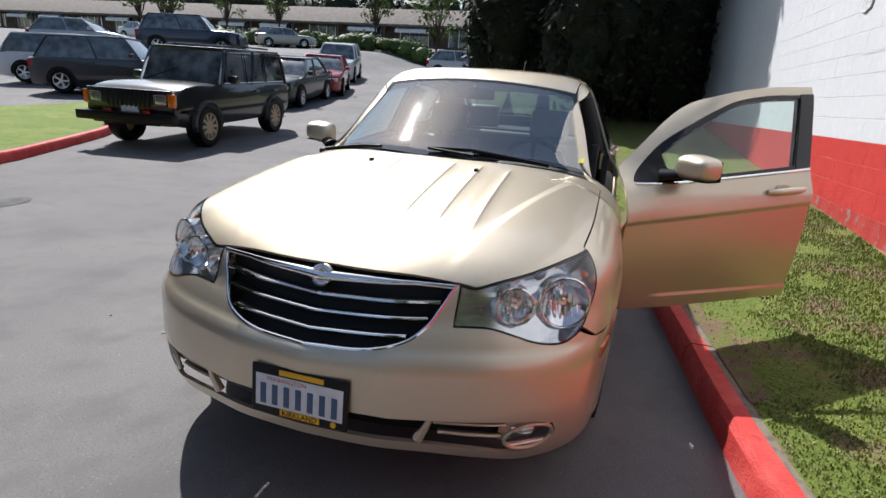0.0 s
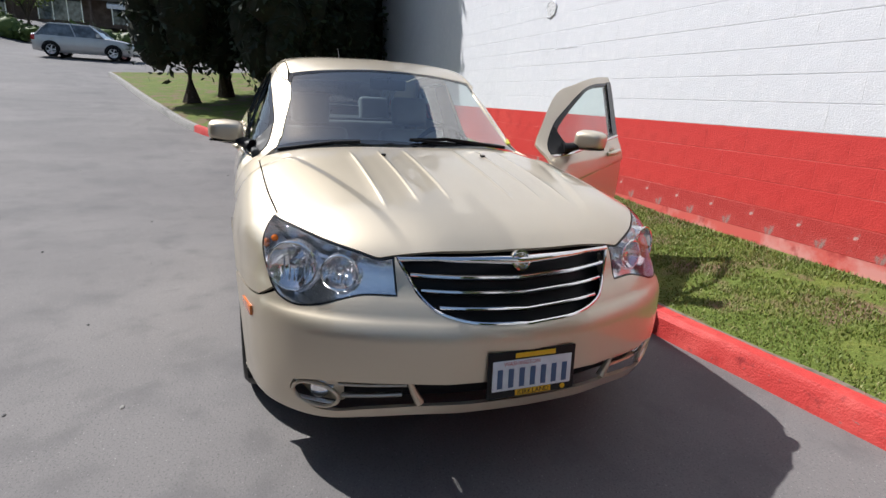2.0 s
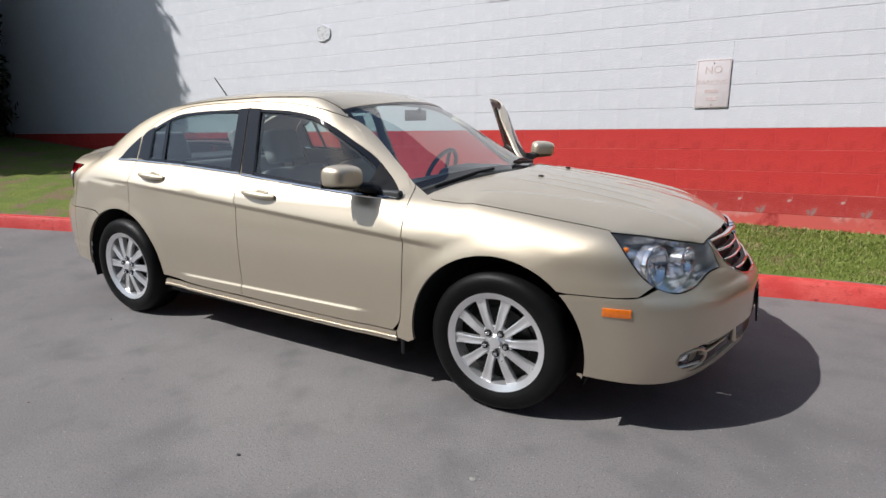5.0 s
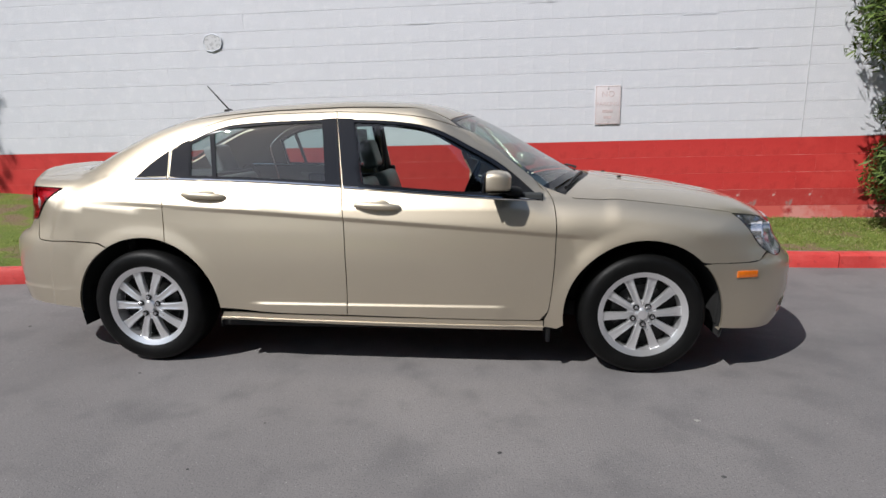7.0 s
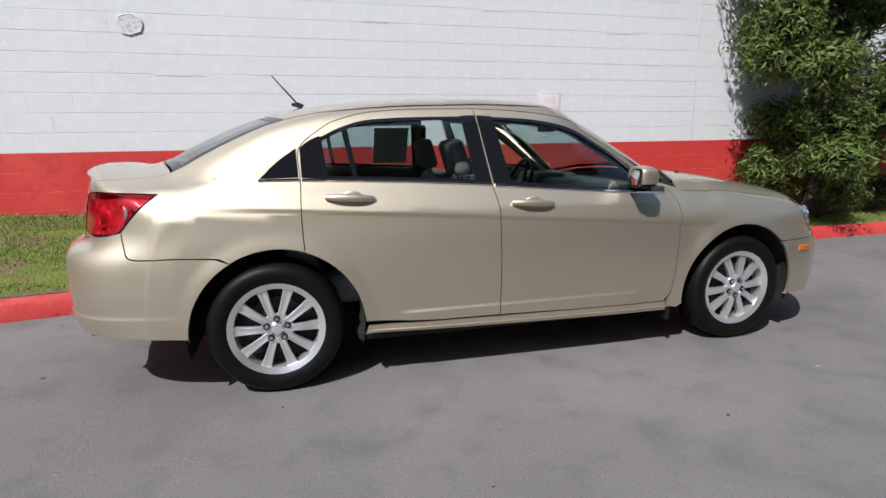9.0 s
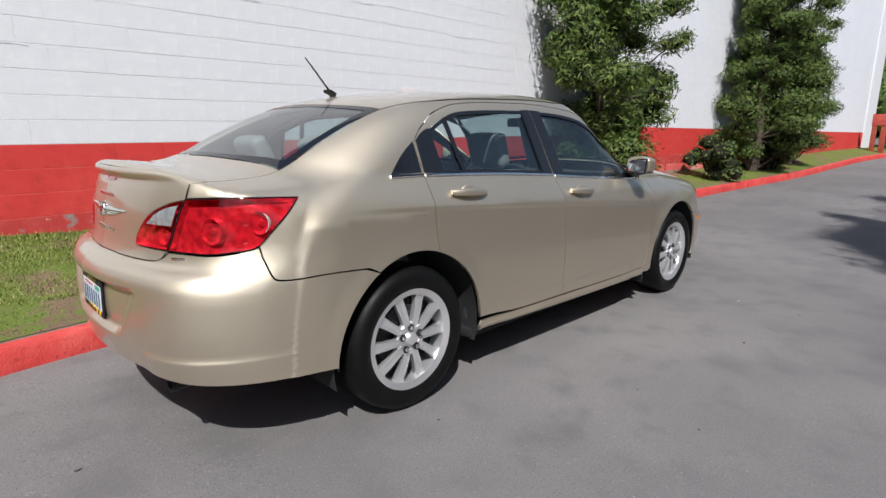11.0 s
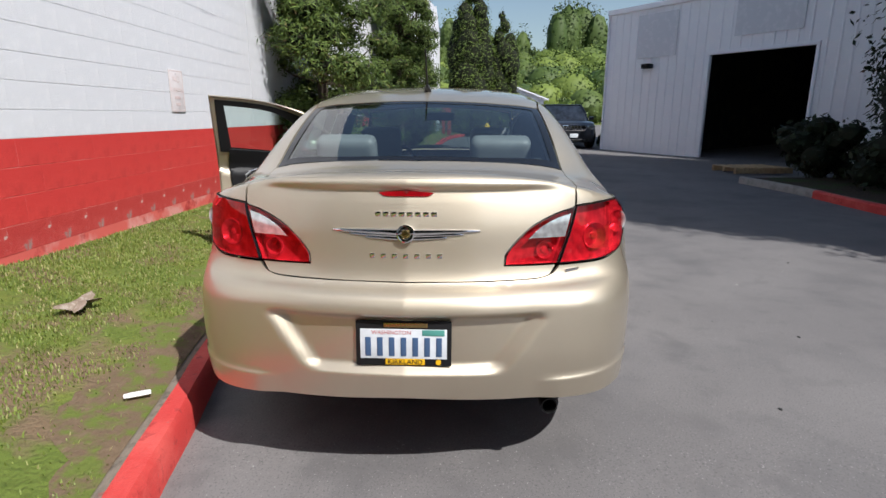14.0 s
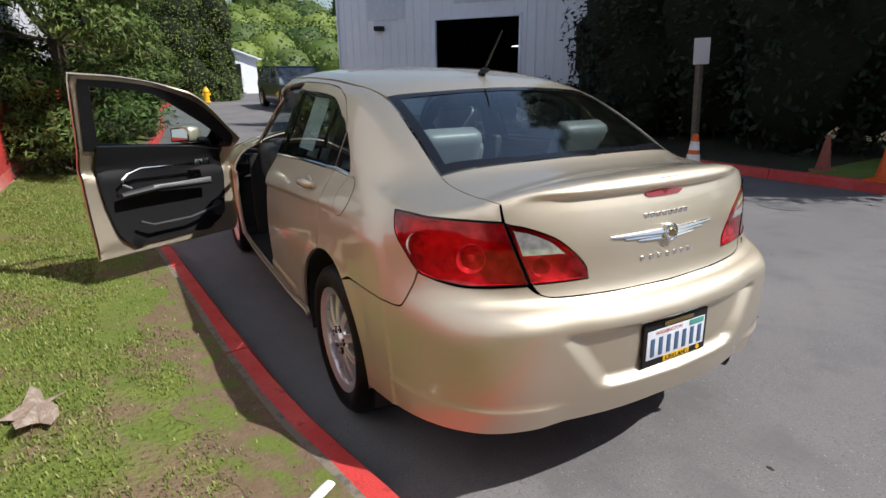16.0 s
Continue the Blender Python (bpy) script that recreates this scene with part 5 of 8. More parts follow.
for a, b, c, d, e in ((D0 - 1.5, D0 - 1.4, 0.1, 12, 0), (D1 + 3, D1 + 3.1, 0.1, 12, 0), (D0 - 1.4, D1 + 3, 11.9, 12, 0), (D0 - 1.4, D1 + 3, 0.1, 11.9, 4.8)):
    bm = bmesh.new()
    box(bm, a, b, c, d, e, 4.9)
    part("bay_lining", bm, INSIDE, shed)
for s, w in ((D0 - 0.06, 0.08), (D1 + 0.06, 0.08)):
    bm = bmesh.new()
    box(bm, s - w / 2, s + w / 2, -0.04, 0.12, 0, DZ + 0.06, 0.008)
    part("bay_post", bm, SIDING, shed)
bm = bmesh.new()
box(bm, D0 - 0.1, D1 + 0.1, -0.04, 0.12, DZ, DZ + 0.09, 0.008)
part("bay_lintel", bm, SIDING, shed)
for s, y in ((4.6, 6.0), (5.6, 6.3)):
    bm = bmesh.new()
    box(bm, s, s + 0.75, y, y + 0.08, 2.75, 2.79)
    part("tube_lamp", bm, material("lit_tube", (0.9, 0.95, 1.0), emit=1.6), shed, "lit fluorescent tube")
for s0, s1, z0, z1 in ((1.2, 2.6, 3.4, 4.75), (4.4, 6.2, 3.75, 4.8), (8.0, 9.6, 3.9, 4.75)):
    bm = bmesh.new()
    box(bm, s0, s1, -0.035, -0.026, z0, z1)
    part("faded_patch", bm, FADED, shed)
bm = bmesh.new()
box(bm, 8.2, 9.15, -0.05, -0.02, 0.0, 2.15, 0.01)
sdoor = part("side_door", bm, SIDING, shed, "plain white service door")
bm = bmesh.new()
box(bm, 8.15, 9.2, -0.06, -0.02, 2.15, 2.19, 0.005)
part("drip_cap", bm, BLACK, sdoor)
bm = bmesh.new()
box(bm, 1.55, 1.85, -0.28, -0.02, 3.05, 3.2, 0.03)
box(bm, 1.62, 1.78, -0.36, -0.26, 3.08, 3.17, 0.02)
part("wall_lamp", bm, BLACK, shed, "dark floodlight on the siding")

# ---- white gabled garage down the lane ----
hut = empty("garage", at_ground(31.5, -3.3, 0) @ Matrix.Diagonal((1, 0.9, 0.84, 1)), label="small white gabled garage down the lane", category="building")
bm = bmesh.new()
for y0, y1, z0, z1 in ((-2.2, -1.2, 0, 2.4), (1.6, 2.2, 0, 2.4), (-1.2, 1.6, 2.0, 2.4)):
    box(bm, -0.1, 0.05, y0, y1, z0, z1)
box(bm, 0, 6, 2.1, 2.2, 0, 2.4); box(bm, 0, 6, -2.2, -2.1, 0, 2.4); box(bm, 5.9, 6, -2.2, 2.2, 0, 2.4)
v = [bm.verts.new(p) for p in ((-0.1, -2.2, 2.4), (-0.1, 2.2, 2.4), (-0.1, 0, 3.2))]
bm.faces.new(v)
part("wall", bm, SIDING, hut)
for s in (1, -1):
    bm = bmesh.new()
    v = [bm.verts.new(p) for p in ((-0.35, 0, 3.30), (6, 0, 3.30), (6, 2.5 * s, 2.33), (-0.35, 2.5 * s, 2.33), (-0.35, 0, 3.20), (6, 0, 3.20), (6, 2.5 * s, 2.23), (-0.35, 2.5 * s, 2.23))]
    for f in ((0, 1, 2, 3), (4, 7, 6, 5), (0, 3, 7, 4), (3, 2, 6, 7), (1, 5, 6, 2)):
        bm.faces.new([v[i] for i in f])
    part("roof_slope", bm, SIDING, hut)
# dark sheet across the opening stands in for the shade inside
bm = bmesh.new()
box(bm, 3.0, 3.1, -1.2, 1.6, 0, 2.0)
part("interior_shade_sheet", bm, INSIDE, hut)

# end wall of the block building with its sloping roof edge
bm = bmesh.new()
v = [bm.verts.new(p) for p in ((22.56, 1.09, 0), (23.5, 0.97, 0), (23.5, 0.97, 5.3), (22.56, 1.09, 6.5), (22.56, 8, 0), (23.5, 8, 0), (23.5, 8, 5.3), (22.56, 8, 6.5))]
for f in ((0, 1, 2, 3), (1, 5, 6, 2), (4, 0, 3, 7), (3, 2, 6, 7), (5, 4, 7, 6)):
    bm.faces.new([v[i] for i in f])
tagged(part("end_pier", bm, WALL_WHITE), "plain white end pier of the block building", "wall", kind="structure")

# ---- low shops beyond the lot ----
SHOP_ROOF = surface("brown_shingle", [((0.13, 0.11, 0.095), 1, 0, 1), ((0.18, 0.155, 0.135), 0.5, 0.45, 0.65)], 0.9, 0.02, 0.2)
SHOP_WALL = surface("brown_shop_wall", [((0.10, 0.07, 0.055), 1, 0, 1), ((0.15, 0.11, 0.09), 0.8, 0.45, 0.6)], 0.85)
AWNING = surface("white_awning", [((0.70, 0.71, 0.72), 1, 0, 1), ((0.6, 0.61, 0.62), 0.3, 0.5, 0.6)], 0.7)
shops = empty("shop_row", Matrix.Translation((-60, -30, float(rise(-60)) + 0.95)), label="long low brown shop row with white awnings", category="building")
bm = bmesh.new()
box(bm, -8, 0, -85, 36, 0, 2.7)
part("wall", bm, SHOP_WALL, shops)
bm = bmesh.new()
v = [bm.verts.new(p) for p in ((1.5, -86, 2.5), (1.5, 37, 2.5), (-3.0, 37, 4.7), (-3.0, -86, 4.7), (1.5, -86, 2.25), (1.5, 37, 2.25), (-8, 37, 4.7), (-8, -86, 4.7))]
for f in ((0, 1, 2, 3), (4, 5, 1, 0), (3, 2, 6, 7)):
    bm.faces.new([v[i] for i in f])
part("roof", bm, SHOP_ROOF, shops)
for i in range(20):
    y = -84 + i * 6
    bm = bmesh.new()
    box(bm, 0.0, 0.06, y, y + 3.6, 0.35, 2.2)
    win = part("shop_window", bm, SKY_PANE, shops)
    for k in range(4):
        bm = bmesh.new()
        box(bm, 0.04, 0.1, y + k * 1.17, y + k * 1.17 + 0.08, 0.3, 2.25)
        part("mullion", bm, SATIN, win)
    if i % 3 != 1:
        bm = bmesh.new()
        v = [bm.verts.new(p) for p in ((0.1, y - 0.1, 2.6), (0.1, y + 3.7, 2.6), (1.6, y + 3.7, 1.95), (1.6, y - 0.1, 1.95), (1.6, y + 3.7, 1.6), (1.6, y - 0.1, 1.6))]
        bm.faces.new(v[:4]); bm.faces.new((v[3], v[2], v[4], v[5]))
        part("awning", bm, AWNING, shops)
    bm = bmesh.new()
    box(bm, 1.2, 1.4, y + 4.4, y + 4.6, 0, 2.5)
    part("porch_post", bm, SHOP_WALL, shops)


# ---- small things ----
ORANGE = surface("orange_cone_plastic", [((0.72, 0.12, 0.015), 1, 0, 1), ((0.62, 0.09, 0.012), 0.1, 0.5, 0.65)], 0.45)
CONE_WHITE = surface("reflective_white", [((0.75, 0.75, 0.75), 1, 0, 1), ((0.65, 0.65, 0.66), 0.05, 0.5, 0.6)], 0.4)
# darker orange: the shade on the dull cone is put into its colour
DULL_CONE = surface("shade_dulled_cone_plastic", [((0.30, 0.09, 0.06), 1, 0, 1), ((0.22, 0.07, 0.05), 0.1, 0.5, 0.6)], 0.6)
SIGN_WHITE = surface("faded_sign_face", [((0.68, 0.625, 0.63), 1, 0, 1), ((0.71, 0.66, 0.66), 0.1, 0.45, 0.6)], 0.5)
SIGN_PINK = material("faded_red_ink", (0.69, 0.56, 0.55), 0.6, patch=0.2, patch_size=0.03)
WOOD = surface("weathered_wood", [((0.14, 0.11, 0.085), 1, 0, 1), ((0.22, 0.17, 0.12), 0.04, 0.5, 0.65)], 0.85, 0.004, 0.01)
PALLET = surface("pale_pallet_wood", [((0.42, 0.31, 0.18), 1, 0, 1), ((0.30, 0.21, 0.12), 0.08, 0.5, 0.65)], 0.8, 0.003, 0.01)


def cone(x, y, z, h, label, mat=None, bands=True):
    thing = empty("traffic_cone", Matrix.Translation((x, y, z)), label=label, category="traffic cone", group="traffic cones")
    r = 0.19 * h
    bm = bmesh.new()
    turned(bm, [(r * 1.05, 0.02), (r * 0.98, 0.05), (0.035 * h / 0.7, h - 0.01), (0.028 * h / 0.7, h), (0, h)], 28)
    part("body", bm, mat or ORANGE, thing)
    bm = bmesh.new()
    box(bm, -r * 1.3, r * 1.3, -r * 1.3, r * 1.3, 0, 0.03, 0.012)
    part("base", bm, mat or ORANGE, thing)
    if bands:
        for a, b in ((0.48, 0.62), (0.70, 0.86)):
            ra, rb = r * 0.98 + (0.035 * h / 0.7 - r * 0.98) * (a - 0.07) / 0.93 + 0.003, r * 0.98 + (0.035 * h / 0.7 - r * 0.98) * (b - 0.07) / 0.93 + 0.003
            bm = bmesh.new()
            turned(bm, [(ra - 0.002, a * h), (ra, a * h), (rb, b * h), (rb - 0.002, b * h)], 28)
            part("reflective_band", bm, CONE_WHITE, thing)


cone(1.25, -5.0, 0, 0.70, "orange traffic cone with white bands on the asphalt")
cone(-0.33, -6.72, 0.13, 0.85, "tall orange traffic cone with white bands behind the kerb")
cone(0.55, -6.9, 0.13, 0.5, "dull unbanded traffic cone behind the kerb", DULL_CONE, False)

# sign on a leaning wooden post in the bed
post = empty("sign_post", Matrix.Translation((2.52, -6.75, 0.1)) @ Matrix.Rotation(radians(4), 4, "Y"), label="white sign on a weathered wooden post", category="sign")
bm = bmesh.new()
box(bm, -0.045, 0.045, -0.045, 0.045, -0.05, 1.75, 0.008)
part("post", bm, WOOD, post)
bm = bmesh.new()
box(bm, -0.13, 0.13, -0.008, 0.008, 1.52, 1.93, 0.01, Matrix.Rotation(radians(60), 4, "Z") @ Matrix.Translation((0, 0.06, 0)))
board = part("sign_board", bm, SIGN_WHITE, post)

# red wooden post and yellow hydrant where the lane bends
thing = empty("marker_post", Matrix.Translation((21.9, 0.45, float(rise(21.9)) + 0.1)), label="red wooden post with a small sign", category="post")
bm = bmesh.new()
box(bm, -0.08, 0.08, -0.08, 0.08, 0, 1.0, 0.01)
box(bm, -0.08, 0.08, 0.2, 0.34, 0, 1.0, 0.01)
part("post", bm, material("red_stained_wood", (0.35, 0.06, 0.03), 0.7, patch=0.3, patch_size=0.1), thing)
bm = bmesh.new()
box(bm, -0.10, -0.08, -0.08, 0.36, 1.0, 1.4, 0.01)
part("sign_board", bm, material("red_sign", (0.5, 0.08, 0.06), 0.5, patch=0.3, patch_size=0.1), thing)
thing = empty("fire_hydrant", Matrix.Translation((22.6, -1.35, float(rise(22.6)) + 0.05)), label="yellow fire hydrant beside the lane", category="hydrant")
bm = bmesh.new()
turned(bm, [(0.16, 0), (0.16, 0.05), (0.11, 0.06), (0.11, 0.42), (0.14, 0.44), (0.14, 0.48), (0.10, 0.56), (0.04, 0.62), (0.03, 0.66), (0, 0.66)], 20)
part("barrel", bm, PLATE_YELLOW, thing)
for a in (0, 90, 180):
    bm = bmesh.new()
    turned(bm, [(0.05, 0.08), (0.055, 0.17), (0, 0.18)], 12, Matrix.Translation((0, 0, 0.34)) @ Matrix.Rotation(radians(a), 4, "Z") @ Matrix.Rotation(radians(90), 4, "X"))
    part("outlet_cap", bm, PLATE_YELLOW, thing)

# pallet by the bay
thing = empty("pallet", at_ground(9.35, -7.2, -84, 0.02), label="pale wooden pallet lying by the bay", category="pallet")
for i in range(7):
    bm = bmesh.new()
    box(bm, -0.7 + i * 0.2, -0.6 + i * 0.2, -0.5, 0.5, 0.12, 0.14, 0.004)
    part("deck_board", bm, PALLET, thing)
for y in (-0.46, 0, 0.46):
    bm = bmesh.new()
    box(bm, -0.7, 0.7, y - 0.04, y + 0.04, 0.02, 0.12, 0.004)
    part("bearer", bm, PALLET, thing)
for y in (-0.46, 0.46):
    bm = bmesh.new()
    box(bm, -0.7, 0.7, y - 0.05, y + 0.05, 0, 0.02, 0.003)
    part("base_board", bm, PALLET, thing)

# faded no-parking sign on the wall
WALL_AT = TILT @ Matrix.Translation((0, 2.944, 0))
sign = empty("wall_sign", WALL_AT, label="faded no parking sign bolted to the white wall", category="sign")
bm = bmesh.new()
box(bm, 1.795, 2.085, -0.008, -0.003, 1.395, 1.835, 0.002)
part("plate", bm, SIGN_WHITE, sign)
bm = bmesh.new()
for a in ((1.803, 2.077, 1.82, 1.826), (1.803, 2.077, 1.404, 1.41), (1.803, 1.808, 1.404, 1.826), (2.072, 2.077, 1.404, 1.826)):
    box(bm, a[0], a[1], -0.0095, -0.007, a[2], a[3])
part("border", bm, SIGN_PINK, sign)
for text, z, size in (("NO", 1.735, 0.095), ("PARKING", 1.625, 0.062)):
    lettering("lettering", text, size, Matrix.Translation((1.94, -0.009, z)) @ Matrix.Rotation(radians(90), 4, "X"), SIGN_PINK, sign, 0.0005)
for x0, x1, z in ((1.88, 2.0, 1.545), (1.895, 1.985, 1.475)):
    bm = bmesh.new()
    box(bm, x0, x1, -0.0095, -0.0075, z - 0.016, z + 0.016)
    part("worn_line", bm, SIGN_PINK, sign)
for z in (1.80, 1.425):
    bm = bmesh.new()
    turned(bm, [(0.008, 0), (0.007, 0.004), (0, 0.005)], 10, Matrix.Translation((1.94, -0.008, z)) @ Matrix.Rotation(radians(90), 4, "X"))
    part("bolt", bm, SATIN, sign)

# patched hole in the wall and its chipped rim
scar = empty("wall_patch", WALL_AT, label="rough round mortar patch in the white wall", category="patch")
bm = bmesh.new()
rim_pts = [(-2.76 + (0.115 + 0.02 * noise.noise(Vector((math.cos(a) * 2, math.sin(a) * 2, 5)))) * math.cos(a), -0.004, 2.47 + (0.10 + 0.03 * noise.noise(Vector((math.cos(a) * 2, math.sin(a) * 2, 9)))) * math.sin(a)) for a in np.linspace(0, 6.283, 30)[:-1]]
tube(bm, rim_pts, 0.007, 6, True)
part("rim", bm, FADED, scar)
bm = bmesh.new()
bm.faces.new([bm.verts.new((p[0], p[1] - 0.003, p[2])) for p in rim_pts])
part("mortar", bm, surface("mortar", [((0.62, 0.62, 0.63), 1, 0, 1), ((0.45, 0.45, 0.46), 0.04, 0.52, 0.6)], 0.8, 0.004, 0.01), scar)
for i, (x, z, w) in enumerate(((-2.6, 1.99, 0.5), (1.0, 2.78, 0.35), (3.3, 2.2, 0.25), (-0.4, 2.6, 0.3), (2.7, 2.58, 0.4))):
    bm = bmesh.new()
    tube(bm, [(x + t * w, -0.006, z + 0.008 * noise.noise(Vector((x + t * 4, i, 0)))) for t in np.linspace(0, 1, 12)], [0.0015 + 0.003 * abs(noise.noise(Vector((t * 9, i, 3)))) for t in np.linspace(0, 1, 12)], 5)
    tagged(part("mortar_crack", bm, FADED), "hairline crack along a mortar joint", "crack", kind="structure").matrix_world = WALL_AT

# litter, dead leaf, twigs on the verge
def verge_spot(x, y):
    lo, hi = float(kerb_y(x)) + 0.13, float(wall_line(x))
    return verge_z(x, y, (y - lo) / (hi - lo))


bm = bmesh.new()
x, y = -2.07, 1.20
path = [(x - 0.06 * math.cos(2.2) + t * 0.10 * math.cos(2.2), y - 0.05 + t * 0.10 * math.sin(2.2) - 0.03, verge_spot(x, y) + 0.02 + 0.006 * t) for t in (0, 0.3, 0.7, 1)]
tube(bm, path, [0.018, 0.02, 0.02, 0.017], 10, flat=0.45)
tagged(part("paper_cup_lid", bm, surface("white_litter", [((0.8, 0.8, 0.8), 1, 0, 1), ((0.7, 0.7, 0.7), 0.03, 0.5, 0.6)], 0.6)), "crushed white paper litter on the grass", "litter")
bm = bmesh.new()
cx, cy = -1.24, 1.98
cz = verge_spot(cx, cy) + 0.035
ring = []
for k in range(20):
    a = 6.283 * k / 20
    r = 0.10 * (1 + 0.34 * math.sin(a * 5 + 0.4)) + 0.01 * math.sin(a * 9)
    ring.append(bm.verts.new((cx + r * 1.25 * math.cos(a), cy + r * 0.8 * math.sin(a), cz + 0.02 * math.sin(a * 3) + 0.02 * r / 0.15)))
mid = bm.verts.new((cx, cy, cz + 0.028))
for k in range(20):
    bm.faces.new((mid, ring[k], ring[(k + 1) % 20]))
tagged(part("dead_leaf", bm, surface("dry_leaf", [((0.26, 0.20, 0.15), 1, 0, 1), ((0.36, 0.30, 0.25), 0.03, 0.5, 0.6)], 0.85, 0.004, 0.01)), "large dry brown leaf lying on the grass", "leaf")

# loose grit and scraps on the asphalt
rng = random.Random(12)
for i in range(34):
    x, y = rng.uniform(-4.5, 5.5), rng.uniform(-4.2, 0.9)
    if -2.4 < x < 2.4 and y > -0.95:
        y -= 1.6
    r = rng.uniform(0.004, 0.012)
    bm = bmesh.new()
    made = bmesh.ops.create_icosphere(bm, subdivisions=1, radius=r)["verts"]
    for v in made:
        v.co *= 1 + 0.4 * noise.noise(v.co * 90 + Vector((i, 0, 0)))
        v.co = Vector((v.co.x * 1.6 + x, v.co.y + y, v.co.z * 0.45 + r * 0.3 + float(rise(x))))
    tagged(part("pebble", bm, CRACK if i % 3 else KERB_GREY), "small dark scrap of grit on the asphalt", "pebble", "loose grit")
# old oil stain
bm = bmesh.new()
ring = [bm.verts.new((-0.1 + (0.27 + 0.08 * noise.noise(Vector((math.cos(a), math.sin(a), 1)))) * math.cos(a), -4.75 + 0.15 * math.sin(a), 0.004)) for a in np.linspace(0, 6.283, 24)[:-1]]
bm.faces.new(ring)
tagged(part("oil_stain", bm, surface("old_oil", [((0.10, 0.098, 0.10), 1, 0, 1), ((0.14, 0.137, 0.138), 0.1, 0.45, 0.6)], 0.95)), "dark oil stain on the asphalt", "stain", kind="structure")


# ---- the champagne sedan ----
def line(lift, pts, gap=0.014):
    return lift(spline(pts, False, gap))


def loop(lift, pts, gap=0.014):
    return lift(spline(pts, True, gap))


def join(*lines):
    """One closed outline from lines laid end to end."""
    pts = np.concatenate(lines)
    keep = np.linalg.norm(pts - np.roll(pts, 1, 0), axis=1) > 0.003
    return pts[keep]


def arch(cx, cz, r, a0, a1):
    a = np.radians(np.arange(a0, a1, 2.0 if a1 > a0 else -2.0))
    return on_side(np.c_[cx + r * np.cos(a), cz + r * np.sin(a)])


LAMP_SILVER = material("lamp_silver", (0.86, 0.87, 0.89), 0.14, 0.85, patch=0.12, patch_size=0.05)
BOWL = material("reflector_chrome", (0.93, 0.93, 0.95), 0.09, 0.9, patch=0.06, patch_size=0.02)
TAIL_BACK = material("tail_lamp_reflector", (0.86, 0.86, 0.86), 0.24, 0.45, patch=0.45, patch_size=0.03)


def sedan():
    car = empty("sedan", label="champagne gold metallic sedan parked with its driver door open", category="car")
    # shared lines of the shut gaps
    hood_side = line(on_top, [(1.83, 0.738), (1.6, 0.757), (1.3, 0.766), (1.02, 0.768)])
    lamp_top = line(on_nose, [(22.6, 0.798), (25, 0.79), (29, 0.806), (34.2, 0.824), (42, 0.85), (49.6, 0.866)])
    hood_front = line(on_top, [(2.228, 0), (2.213, 0.2), (2.17, 0.42)])
    hood_back = line(on_top, [(0.965, 0.745), (1.03, 0.62), (1.14, 0.35), (1.19, 0.15), (1.2, 0)])
    door_front = [(0.84, 0.297), (0.885, 0.36), (0.905, 0.55), (0.913, 0.79), (0.902, 0.93), (0.868, 1.0, 1)]
    door_top = [(0.80, 1.048), (0.502, 1.272), (0.27, 1.365), (0.0, 1.405), (-0.293, 1.418)]
    b_gap = [(-0.293, 1.418), (-0.238, 1.02), (-0.217, 0.86), (-0.21, 0.5), (-0.214, 0.312)]
    c_gap = [(-1.23, 0.716), (-1.237, 0.9), (-1.232, 1.06), (-1.238, 1.19), (-1.2, 1.248), (-1.135, 1.297)]
    rear_top = [(-1.135, 1.297), (-1.06, 1.342), (-0.9, 1.388), (-0.673, 1.409), (-0.293, 1.418)]

    stripe = [on_side(np.c_[np.linspace(-1.8, 1.14, 150), crease_z(np.linspace(-1.8, 1.14, 150)) - o]) for o in (-0.006, 0.001, 0.006, 0.012, 0.018, 0.024, 0.030, 0.036)]
    stripe += [on_side(np.c_[np.linspace(-0.85, 0.8, 80), np.full(80, z)]) for z in (0.357, 0.363, 0.369, 0.376, 0.383, 0.389)]

    # hood
    ribs = [on_top(np.c_[np.linspace(1.25, 1.97, 50), np.full(50, s * c + o)]) for c in (0.125, 0.25, 0.375) for o in (-0.012, -0.007, -0.0035, 0, 0.0035, 0.007, 0.012) for s in (1, -1)]
    strake = [on_top(np.c_[np.linspace(1.2, 2.12, 60), s * (0.61 - 0.27 * np.linspace(0, 0.97, 60) + o)]) for o in (0, 0.016, 0.034, 0.05) for s in (1, -1)]
    half = join(hood_front, lamp_top[3:], hood_side, hood_back)
    skinned("hood", [patch(TOP, both(half), fine=0.03, gap=0.003, lines=ribs + strake)], PAINT, car, "gold metallic bonnet with six raised ribs")
    # cowl below the windscreen
    ws_base = line(on_top, [(1.18, 0), (1.155, 0.15), (1.09, 0.35), (0.98, 0.58), (0.885, 0.712)])
    skinned("cowl", [patch(TOP, both(join(line(on_top, [(1.2, 0), (1.19, 0.15), (1.14, 0.35), (1.03, 0.62), (0.965, 0.745)]), ws_base[::-1])), fine=0.03, out=-0.012)], BLACK, car)

    # windscreen, roof, rear window
    ws_side = [(0.885, 0.712), (0.6, 0.642), (0.345, 0.562)]
    ws_top = line(on_top, [(0.345, 0.562), (0.42, 0.3), (0.452, 0)])
    glass = skinned("windscreen", [patch(TOP, both(join(ws_base, line(on_top, ws_side), ws_top)), fine=0.04, gap=0.003, out=-0.004, rim=0)], GLASS, car, "sun-struck windscreen")
    glass.visible_shadow = False
    ring_in = both(join(line(on_top, [(1.13, 0), (1.1, 0.15), (1.04, 0.35), (0.935, 0.57), (0.85, 0.68)]), line(on_top, [(0.85, 0.68), (0.6, 0.618), (0.375, 0.545)]), line(on_top, [(0.375, 0.545), (0.44, 0.3), (0.474, 0)])))
